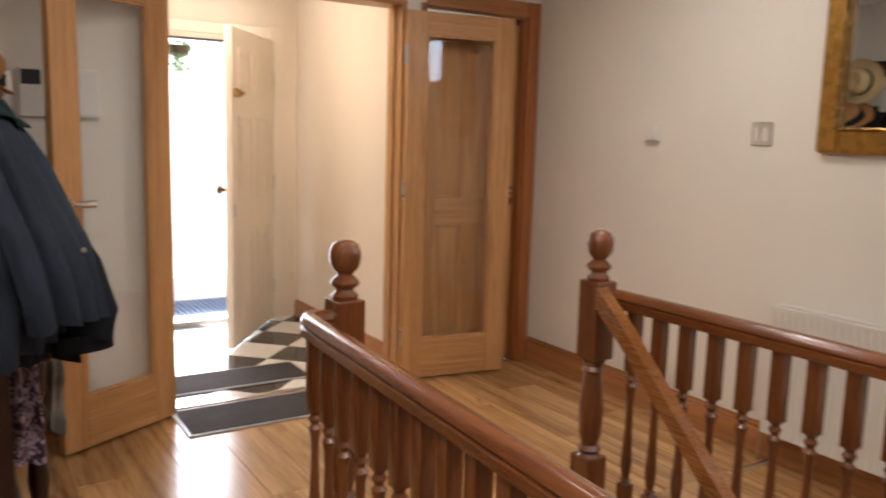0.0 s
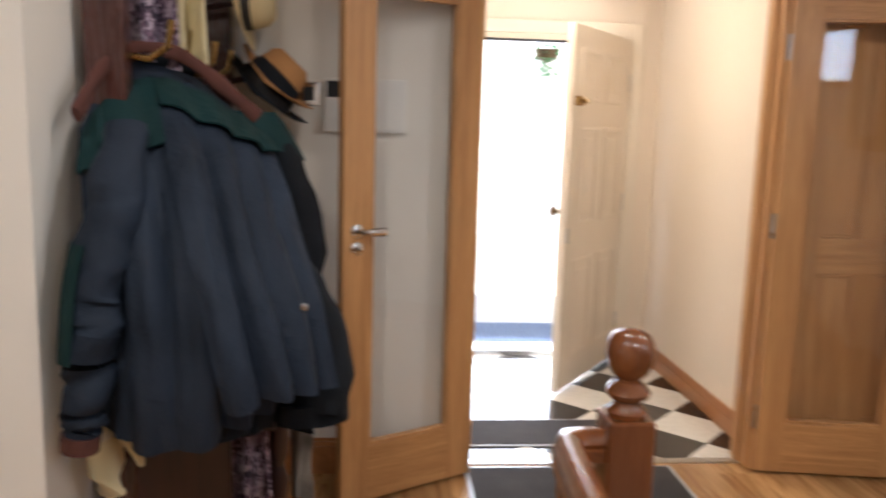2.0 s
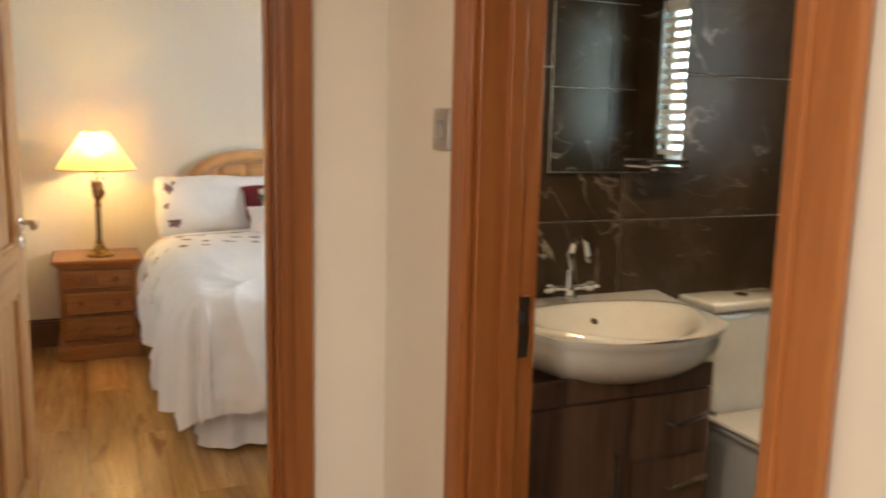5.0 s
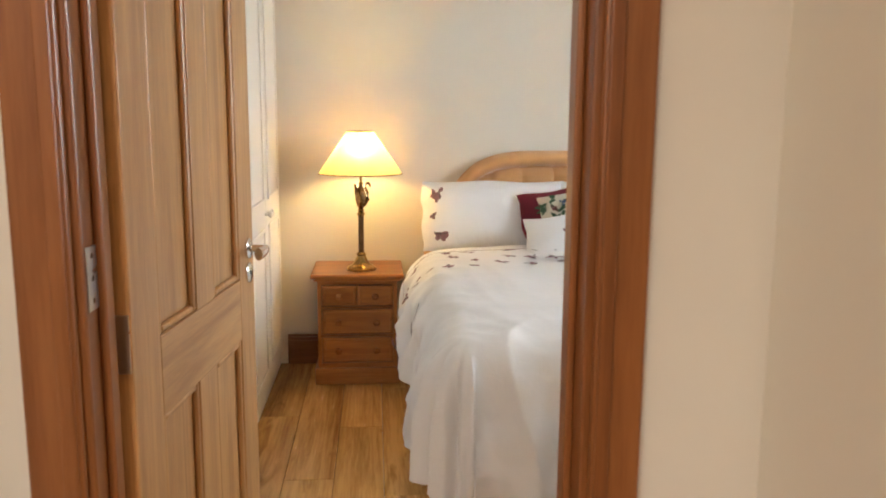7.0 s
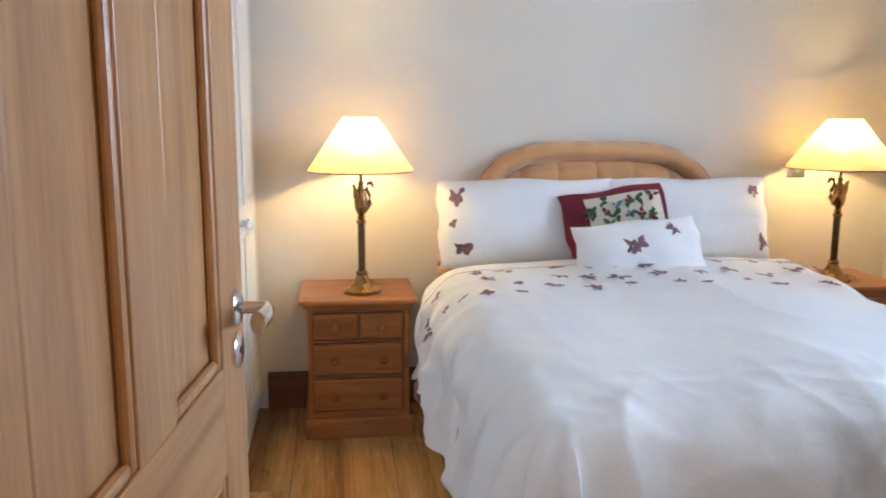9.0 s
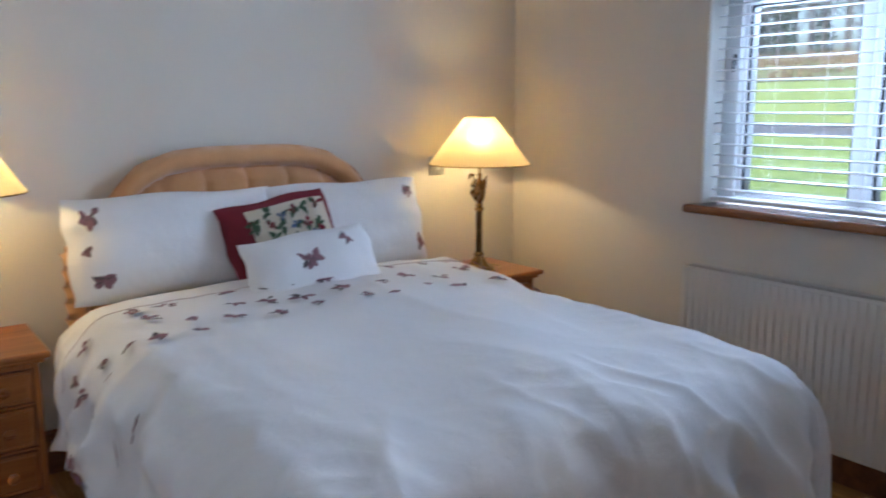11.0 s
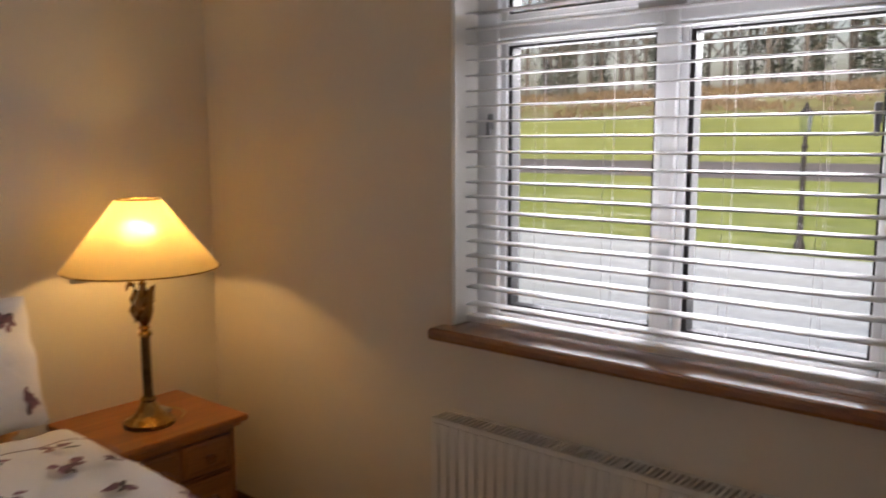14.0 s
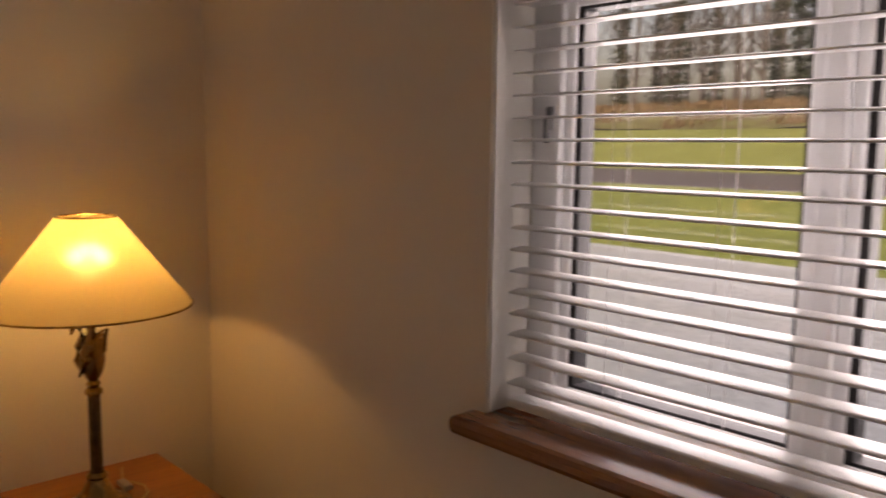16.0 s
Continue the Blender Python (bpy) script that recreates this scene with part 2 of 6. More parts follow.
M_COLLAR = cloth("brown_corduroy", (0.085, 0.028, 0.020), 300, 0.25)
M_COATB = cloth("near_black_coat_cloth", (0.010, 0.012, 0.016), 600, 0.25)
for _m in (M_COAT, M_COATG, M_COATB):
    _m.node_tree.nodes["Principled BSDF"].inputs["Specular IOR Level"].default_value = 0.18
M_HAT = cloth("tan_felt", (0.40, 0.20, 0.07), 500, 0.15)
M_STRAW = cloth("pale_straw", (0.62, 0.50, 0.27), 250, 0.15)
M_SCARF, _t, _p, _n, _l = material("mauve_patterned_scarf")
_v = coords(_n, _l, (1, 1, 1))
_r = ramp(_n, _l, noise_tex(_n, _l, _v, 42, 2, 0.5, 1.5).outputs[0], [(0.42, (0.03, 0.022, 0.04)), (0.5, (0.16, 0.09, 0.15)), (0.56, (0.46, 0.38, 0.46))])
_l.new(_r.outputs[0], _p.inputs["Base Color"])
_p.inputs["Roughness"].default_value = 0.8
bump(_n, _l, _p, noise_tex(_n, _l, _v, 700, 2).outputs[0], 0.2, 0.001)
M_CREAMW = cloth("cream_wool", (0.66, 0.57, 0.33), 300, 0.12, 0.95, 0.4, 0.3)
M_MAT = cloth("dark_grey_door_mat", (0.035, 0.030, 0.028), 400, 0.25, 0.95)
M_TILEW = plain("white_floor_tile", (0.74, 0.72, 0.67), 0.14, 0, 0.3, 0.06)
M_TILEB = plain("black_floor_tile", (0.016, 0.016, 0.018), 0.14, 0, 0.3, 0.2)
M_GROUT = paint("grey_grout", (0.35, 0.33, 0.30), 0.8)


def lampshade_cloth():
    m, t, p, n, l = material("cream_lampshade_cloth")
    v = coords(n, l, (1, 1, 1))
    q = noise_tex(n, l, v, 500, 2)
    r = ramp(n, l, q.outputs[0], [(0.3, (0.72, 0.57, 0.31)), (0.7, (0.80, 0.66, 0.39))])
    n.remove(p)
    d, tr, mx = n.new("ShaderNodeBsdfDiffuse"), n.new("ShaderNodeBsdfTranslucent"), n.new("ShaderNodeMixShader")
    l.new(r.outputs[0], d.inputs[0])
    l.new(r.outputs[0], tr.inputs[0])
    mx.inputs[0].default_value = 0.7
    l.new(d.outputs[0], mx.inputs[1])
    l.new(tr.outputs[0], mx.inputs[2])
    # a little light passes the weave almost straight, so the bulb shows as a soft bright spot
    rf, m2 = n.new("ShaderNodeBsdfRefraction"), n.new("ShaderNodeMixShader")
    rf.inputs["Color"].default_value = (0.9, 0.78, 0.5, 1)
    rf.inputs["Roughness"].default_value, rf.inputs["IOR"].default_value = 0.75, 1.25
    m2.inputs[0].default_value = 0.13
    l.new(mx.outputs[0], m2.inputs[1])
    l.new(rf.outputs[0], m2.inputs[2])
    l.new(m2.outputs[0], n["Material Output"].inputs[0])
    return m


def marble_tile():
    m, t, p, n, l = material("brown_marble_tile")
    v = coords(n, l, (1, 1, 1), (20, 30, 10), True)
    a = noise_tex(n, l, v, 2.2, 7, 0.62, 1.2)
    base = ramp(n, l, a.outputs[0], [(0.3, (0.035, 0.024, 0.016)), (0.55, (0.062, 0.044, 0.030)), (0.8, (0.12, 0.09, 0.065))])
    w = noise_tex(n, l, v, 1.6, 5, 0.5, 3.0)
    vein = ramp(n, l, w.outputs[0], [(0.485, (0, 0, 0)), (0.5, (1, 1, 1)), (0.512, (0, 0, 0))])
    gate = noise_tex(n, l, v, 2.3, 2)
    gr = ramp(n, l, gate.outputs[0], [(0.5, (0, 0, 0)), (0.66, (1, 1, 1))])
    mul = n.new("ShaderNodeMixRGB")
    mul.blend_type = "MULTIPLY"
    mul.inputs[0].default_value = 1
    l.new(vein.outputs[0], mul.inputs[1])
    l.new(gr.outputs[0], mul.inputs[2])
    mx = n.new("ShaderNodeMixRGB")
    l.new(mul.outputs[0], mx.inputs[0])
    l.new(base.outputs[0], mx.inputs[1])
    mx.inputs[2].default_value = (0.38, 0.32, 0.26, 1)
    l.new(mx.outputs[0], p.inputs["Base Color"])
    p.inputs["Roughness"].default_value = 0.26
    p.inputs["Specular IOR Level"].default_value = 0.3
    return m


def frosted():
    m, t, p, n, l = material("frosted_glass")
    n.remove(p)
    tr = n.new("ShaderNodeBsdfTranslucent")
    tr.inputs[0].default_value = (0.86, 0.95, 0.95, 1)
    l.new(tr.outputs[0], n["Material Output"].inputs[0])
    return m


M_FROST = frosted()
M_SHADE = lampshade_cloth()
M_MARBLE = marble_tile()
M_BULB = glow("warm_bulb", (1.0, 0.72, 0.36), 12)
M_DOWN = glow("warm_downlight", (1.0, 0.85, 0.65), 6)


# ---- building blocks ----
def part(name, bm, mat, parent=None, label="", smooth=False, kind=""):
    me = bpy.data.meshes.new(name)
    bm.to_mesh(me)
    bm.free()
    for m in mat if isinstance(mat, (list, tuple)) else [mat]:
        me.materials.append(m)
    if smooth:
        me.shade_smooth()
        me.set_sharp_from_angle(angle=radians(38))
    ob = new(name, me)
    if parent is not None:
        ob.parent = parent
    return tagged(ob, label, kind=kind)


def thing(name, label, category, m=None, group="", kind=""):
    ob = new(name)
    ob.empty_display_size = 0.05
    if m is not None:
        ob.matrix_world = m
    return tagged(ob, label, category, group, kind)


def box(x0, y0, z0, x1, y1, z1, r=0.0, bm=None, seg=2, mi=0):
    out = bm if bm is not None else bmesh.new()
    b = bmesh.new()
    bmesh.ops.create_cube(b, size=1)
    for v in b.verts:
        v.co = Vector(((x0 + x1) / 2 + v.co.x * (x1 - x0), (y0 + y1) / 2 + v.co.y * (y1 - y0), (z0 + z1) / 2 + v.co.z * (z1 - z0)))
    if r > 0:
        bmesh.ops.bevel(b, geom=b.edges[:], offset=min(r, abs(x1 - x0) * 0.49, abs(y1 - y0) * 0.49, abs(z1 - z0) * 0.49), segments=seg, affect="EDGES", profile=0.5)
    return add(out, b, mi=mi)


def add(out, b, m=None, mi=0):
    if m is not None:
        b.transform(m)
    me = bpy.data.meshes.new("tmp")
    for f in b.faces:
        f.material_index = mi
    b.to_mesh(me)
    b.free()
    out.from_mesh(me)
    bpy.data.meshes.remove(me)
    return out


def lathe(profile, seg=24, bm=None, at=(0, 0, 0), m=None, mi=0, caps=True):
    b = bmesh.new()
    rings = []
    for r, z in profile:
        rings.append([b.verts.new((max(r, 1e-4) * math.cos(2 * math.pi * k / seg), max(r, 1e-4) * math.sin(2 * math.pi * k / seg), z)) for k in range(seg)])
    for a, c in zip(rings, rings[1:]):
        for k in range(seg):
            b.faces.new((a[k], a[(k + 1) % seg], c[(k + 1) % seg], c[k]))
    if caps:
        b.faces.new(rings[0][::-1])
        b.faces.new(rings[-1])
    b.transform(Matrix.Translation(at) if m is None else m)
    return add(bm if bm is not None else bmesh.new(), b, mi=mi)


def tube(points, r, seg=10, bm=None, mi=0, squash=1.0):
    b = bmesh.new()
    pts = [Vector(p) for p in points]
    rings = []
    for i, p in enumerate(pts):
        d = (pts[min(i + 1, len(pts) - 1)] - pts[max(i - 1, 0)]).normalized()
        u = d.cross(Vector((0, 0, 1)))
        u = u.normalized() if u.length > 1e-3 else Vector((1, 0, 0))
        w = u.cross(d).normalized()
        rr = r[i] if isinstance(r, (list, tuple)) else r
        rings.append([b.verts.new(p + rr * (math.cos(2 * math.pi * k / seg) * u + squash * math.sin(2 * math.pi * k / seg) * w)) for k in range(seg)])
    for a, c in zip(rings, rings[1:]):
        for k in range(seg):
            b.faces.new((a[k], a[(k + 1) % seg], c[(k + 1) % seg], c[k]))
    b.faces.new(rings[0][::-1])
    b.faces.new(rings[-1])
    bmesh.ops.recalc_face_normals(b, faces=b.faces[:])
    return add(bm if bm is not None else bmesh.new(), b, mi=mi)


def sheet(fn, nu, nv, thick=0.0, bm=None, mi=0):
    """A surface fn(u, v) with u, v from 0 to 1, given a thickness along its normals."""
    b = bmesh.new()
    g = [[b.verts.new(fn(i / nu, j / nv)) for j in range(nv + 1)] for i in range(nu + 1)]
    for i in range(nu):
        for j in range(nv):
            b.faces.new((g[i][j], g[i + 1][j], g[i + 1][j + 1], g[i][j + 1]))
    bmesh.ops.recalc_face_normals(b, faces=b.faces[:])
    if thick:
        bmesh.ops.solidify(b, geom=b.faces[:], thickness=thick)
    return add(bm if bm is not None else bmesh.new(), b, mi=mi)


def structure(name, boxes, mat, label="", r=0.0):
    bm = bmesh.new()
    for q in boxes:
        box(*q, r, bm)
    return part(name, bm, mat, None, label, kind="structure")


# ---- the shell ----
TOP = 2.42
structure("wall_hall_north", [(-0.10, 4.18, 0, 0.955, 4.33, TOP), (2.215, 4.18, 0, 2.30, 4.33, TOP), (3.015, 4.18, 0, 3.09, 4.33, TOP),
                              (0.955, 4.18, 2.03, 2.215, 4.33, TOP), (2.30, 4.18, 2.03, 3.015, 4.33, TOP)], M_WALL, "cream painted end wall of the hall")
structure("wall_hall_east", [(3.09, -1.6, -2.6, 3.21, 0.60, TOP), (3.09, 1.30, -2.6, 3.21, 4.33, TOP), (3.09, 0.60, -2.6, 3.21, 1.30, 1.76), (3.09, 0.60, 2.22, 3.21, 1.30, TOP)], M_WALL, "cream painted long wall of the hall")
structure("wall_hall_south", [(-1.0, -1.62, 0, 3.09, -1.5, TOP)], M_WALL)
structure("wall_hall_west", [(-1.02, -1.5, 0, -0.90, 1.35, TOP)], M_WALL)
structure("wall_corridor_south", [(-1.96, 1.23, 0, -1.02, 1.35, TOP)], M_WALL)
structure("wall_coat_side", [(-0.22, 2.835, 0, -0.10, 5.6, TOP)], M_WALL, "cream wall behind the hall stand")
structure("wall_bathroom_south", [(-1.96, 2.715, 0, -1.415, 2.835, TOP), (-0.525, 2.715, 0, -0.10, 2.835, TOP), (-1.415, 2.715, 2.03, -0.525, 2.835, TOP)], M_WALL, "cream wall round the bathroom door")
structure("wall_bedroom_east", [(-2.11, 0.95, 0, -1.96, 1.61, TOP), (-2.11, 2.438, 0, -1.96, 2.835, TOP), (-2.11, 1.61, 2.03, -1.96, 2.438, TOP)], M_WALL, "cream wall round the bedroom door")
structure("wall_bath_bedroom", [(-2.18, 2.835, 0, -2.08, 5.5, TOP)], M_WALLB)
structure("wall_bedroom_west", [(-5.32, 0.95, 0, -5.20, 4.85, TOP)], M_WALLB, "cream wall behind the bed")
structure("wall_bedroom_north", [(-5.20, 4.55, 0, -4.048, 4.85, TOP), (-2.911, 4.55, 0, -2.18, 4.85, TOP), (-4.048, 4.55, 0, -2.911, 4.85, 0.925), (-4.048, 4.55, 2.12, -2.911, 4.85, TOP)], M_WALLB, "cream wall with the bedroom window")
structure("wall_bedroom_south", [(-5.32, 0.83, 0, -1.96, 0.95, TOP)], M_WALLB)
structure("wall_bathroom_north", [(-2.08, 4.95, 0, -0.99, 5.1, TOP), (-0.45, 4.95, 0, -0.22, 5.1, TOP), (-0.99, 4.95, 0, -0.45, 5.1, 1.22), (-0.99, 4.95, 2.1, -0.45, 5.1, TOP)], M_MARBLE)
structure("wall_porch_east", [(2.29, 4.33, 0, 2.41, 5.87, TOP)], M_PORCH, "cream side wall of the porch")
structure("wall_porch_west", [(0.48, 4.33, 0, 0.60, 5.87, TOP)], M_PORCH)
structure("wall_porch_north", [(0.48, 5.87, -0.3, 1.10, 6.05, TOP), (2.09, 5.87, -0.3, 2.41, 6.05, TOP), (1.10, 5.87, 1.95, 2.09, 6.05, TOP), (1.10, 5.87, -0.3, 2.09, 6.05, 0.0)], M_PORCH)
structure("ceiling_hall", [(-2.18, -1.62, TOP, 3.21, 6.05, TOP + 0.1)], M_CEIL)
structure("ceiling_bedroom", [(-5.32, 0.83, TOP, -2.18, 4.85, TOP + 0.1)], M_CEIL)
structure("porch_ceiling_lining", [(0.60, 4.33, 2.38, 2.29, 5.87, 2.415)], M_CEIL)
structure("floor_base", [(-2.02, -1.5, -0.2, 0.98, 4.255, -0.012), (0.98, 2.46, -0.2, 3.09, 4.255, -0.012), (2.06, -1.5, -0.2, 3.09, 2.46, -0.012)], M_GROUT)
structure("floor_bedroom_base", [(-5.20, 0.95, -0.2, -2.02, 4.55, -0.012)], M_GROUT)
structure("floor_bathroom", [(-2.08, 2.775, -0.2, -0.22, 5.35, 0.0)], M_MARBLE, "polished brown bathroom floor")
structure("floor_porch_base", [(0.60, 4.255, -0.2, 2.29, 5.87, -0.008)], M_GROUT)
# stairwell under the hall
structure("stairwell", [(0.90, -1.5, -2.6, 0.98, 2.46, -0.2), (0.90, 2.46, -2.6, 2.12, 2.54, -0.2), (2.06, -1.5, -2.6, 2.12, 2.46, -0.2), (0.90, -1.6, -2.6, 2.12, -1.5, -0.0), (0.9, -1.6, -2.7, 2.12, 2.54, -2.6)], M_WALL)
stairs = thing("staircase", "brown wooden staircase going down between the balustrades", "staircase")
for k in range(12):
    y1 = 2.46 - 0.245 * k
    part("tread", box(0.985, y1 - 0.27, -0.18 * (k + 1) - 0.03, 2.055, y1 + 0.0, -0.18 * (k + 1), 0.006), M_TRIMX, stairs)
    part("riser", box(0.99, y1 - 0.02, -0.18 * (k + 1), 2.05, y1 - 0.002, -0.18 * k - 0.031), M_TRIMX, stairs)


def door_set(name, axis, face0, face1, a0, a1, top, mat_v, mat_h, label, sides=(1, 1), archw=0.085, both=True):
    """Lining, stops and architraves round an opening. axis: the direction in which the wall runs."""
    t = thing(name, label, "door frame", kind="structure")

    def bar(nm, p0, p1, q0, q1, z0, z1, mat, r=0.004):
        if axis == "x":
            return part(nm, box(p0, q0, z0, p1, q1, z1, r), mat, t)
        return part(nm, box(q0, p0, z0, q1, p1, z1, r), mat, t)
    e = 0.003
    bar("lining", a0 - 0.03, a0, face0 - e, face1 + e, 0, top, mat_v)
    bar("lining", a1, a1 + 0.03, face0 - e, face1 + e, 0, top, mat_v)
    bar("lining", a0 - 0.03, a1 + 0.03, face0 - e, face1 + e, top, top + 0.03, mat_h)
    mid = face0 + (face1 - face0) * 0.55
    bar("stop", a0, a0 + 0.014, mid - 0.02, mid + 0.02, 0, top, mat_v)
    bar("stop", a1 - 0.014, a1, mid - 0.02, mid + 0.02, 0, top, mat_v)
    for s, (f, out) in enumerate(((face0, -1), (face1, 1))):
        if s == 1 and not both:
            continue
        for q, (lo, hi) in enumerate(((a0 - 0.012 - archw, a0 - 0.012), (a1 + 0.012, a1 + 0.012 + archw))):
            if not sides[q]:
                continue
            y0, y1 = sorted((f + out * 0.004, f + out * 0.022))
            bar("architrave", lo, hi, y0, y1, 0, top + 0.012 + archw, mat_v, 0.005)
            inner = (hi - 0.03, hi - 0.006) if q == 0 else (lo + 0.006, lo + 0.03)
            y0, y1 = sorted((f + out * 0.02, f + out * 0.028))
            bar("bead", inner[0], inner[1], y0, y1, 0, top, mat_v, 0.003)
        y0, y1 = sorted((f + out * 0.004, f + out * 0.0215))
        bar("architrave", a0 - 0.01, a1 + 0.01, y0, y1, top + 0.012, top + 0.012 + archw, mat_h, 0.005)
    return t


door_set("door_frame_porch", "x", 4.18, 4.33, 0.985, 2.185, 2.0, M_OAK, M_OAKX, "oak frame of the porch opening", (1, 0))
door_set("door_frame_side_room", "x", 4.18, 4.33, 2.335, 2.985, 2.0, M_TRIM, M_TRIMX, "wooden frame of the side room door", (0, 1))
door_set("door_frame_bathroom", "x", 2.715, 2.862, -1.385, -0.567, 2.0, M_TRIM, M_TRIMX, "orange-brown wooden frame of the bathroom door", archw=0.09, both=False)
dfb = door_set("door_frame_bedroom", "y", -2.11, -1.96, 1.64, 2.408, 2.0, M_FRAMED, M_FRAMEDY, "orange-brown wooden frame of the bedroom door, darkened as if backlit", archw=0.083)

for z in (0.30, 1.13, 1.76):
    part("hinge_plate", box(-2.006, 1.6405, z - 0.05, -1.966, 1.6432, z + 0.05, 0.001), M_STEEL, dfb, "steel hinge plate")
    for dz in (-0.035, 0.0, 0.035):
        part("screw", lathe([(0.005, 0), (0.004, 0.0012)], 10, m=pose(-1.986, 1.643, z + dz, -90)), M_BRONZE, dfb)


def skirting(name, runs, mat, h=0.15):
    bm = bmesh.new()
    for axis, a0, a1, f, out in runs:
        for z0, z1, d in ((0, h - 0.035, 0.018), (h - 0.034, h - 0.015, 0.014), (h - 0.014, h, 0.009)):
            lo, hi = sorted((f + out * 0.001, f + out * d))
            if axis == "x":
                box(a0, lo, z0, a1, hi, z1, 0.003, bm)
            else:
                box(lo, a0, z0, hi, a1, z1, 0.003, bm)
    return part(name, bm, mat, None, "moulded wooden skirting board along the wall", kind="structure")


skirting("baseboard_hall", [("y", -1.5, 4.155, 3.09, -1), ("x", -0.448, -0.105, 2.715, -1), ("x", -1.94, -1.50, 2.715, -1), ("y", 2.735, 4.16, -0.10, 1), ("x", -0.06, 0.87, 4.18, -1)], M_TRIMY)
skirting("baseboard_porch", [("y", 4.36, 5.86, 2.29, -1)], M_TRIMY, 0.12)
skirting("baseboard_bedroom", [("y", 1.58, 4.52, -5.20, 1), ("x", -5.17, -2.2, 4.55, -1)], M_SKIRT, 0.17)


# ---- doors ----
def lever(parent, at, along, out, key=True):
    """A lever handle with round rose and keyhole plate. along: unit vector of the lever, out: unit vector from the door's face."""
    at, along, out = Vector(at), Vector(along), Vector(out)
    q = Vector((0, 0, 1)).rotation_difference(out).to_matrix().to_4x4()
    h = part("handle", lathe([(0.026, 0), (0.026, 0.006), (0.022, 0.009)], 20, m=Matrix.Translation(at) @ q), M_CHROME, parent, "chrome lever handle", True)
    pts = [at + out * 0.006, at + out * 0.045, at + out * 0.052 + along * 0.010, at + out * 0.054 + along * 0.045, at + out * 0.052 + along * 0.088]
    part("lever", tube(pts, [0.0062, 0.0062, 0.0075, 0.0095, 0.0105], 12, squash=1.5), M_CHROME, h, "", True)
    if key:
        k = part("keyhole_plate", lathe([(0.026, 0), (0.026, 0.005), (0.022, 0.008)], 20, m=Matrix.Translation(at - Vector((0, 0, 0.062))) @ q), M_CHROME, parent, "round chrome keyhole plate", True)
        part("keyhole", lathe([(0.006, 0.007), (0.006, 0.0095)], 8, m=Matrix.Translation(at - Vector((0, 0, 0.062))) @ q), M_GASKET, k)


def leaf_pose(hinge, free):
    h, f = Vector((*hinge, 0)), Vector((*free, 0))
    return Matrix.Translation(h) @ Matrix.Rotation(math.atan2(f.y - h.y, f.x - h.x), 4, "Z"), (f - h).length


def glazed_door(name, hinge, free, front, label, both=True):
    """An oak leaf with one tall pane; local x from the hinge to the free edge; front: the side (+1, -1 in local y) that shows."""
    m, w = leaf_pose(hinge, free)
    t = thing(name, label, "door", m)
    h, s, th = 1.975, 0.115, 0.02
    for x0, x1 in ((0, s), (w - s, w)):
        part("stile", box(x0, -th, 0.012, x1, th, h, 0.003), M_OAK, t)
    part("rail", box(s, -th, h - 0.115, w - s, th, h - 0.0005, 0.002), M_OAKX, t)
    part("rail", box(s, -th, 0.0125, w - s, th, 0.225, 0.002), M_OAKX, t)
    for x0, x1, z0, z1 in ((s, s + 0.012, 0.225, h - 0.115), (w - s - 0.012, w - s, 0.225, h - 0.115), (s + 0.012, w - s - 0.012, 0.225, 0.237), (s + 0.012, w - s - 0.012, h - 0.127, h - 0.115)):
        part("glazing_bead", box(x0, -th + 0.004, z0, x1, th - 0.004, z1, 0.002), M_OAK, t)
    pane = part("pane", box(s + 0.008, -0.003, 0.233, w - s - 0.008, 0.003, h - 0.123), M_GLASS, t, "clear glass pane")
    pane.visible_shadow = False
    if both:
        lever(t, (w - 0.055, front * th, 1.035), (-1, 0, 0), (0, front, 0))
        lever(t, (w - 0.055, -front * th, 1.035), (-1, 0, 0), (0, -front, 0))
    for z in (0.25, 1.05, 1.75):
        part("hinge", lathe([(0.007, -0.05), (0.007, 0.05)], 10, at=(-0.006, front * th, z)), M_STEEL, t)
    return t


glazed_door("glazed_door", (0.985, 4.158), (0.470, 3.868), -1, "oak glazed door standing open with a tall clear pane")
glazed_door("glazed_door", (2.195, 4.150), (2.812, 4.052), -1, "oak glazed door folded back against the side room door", False)


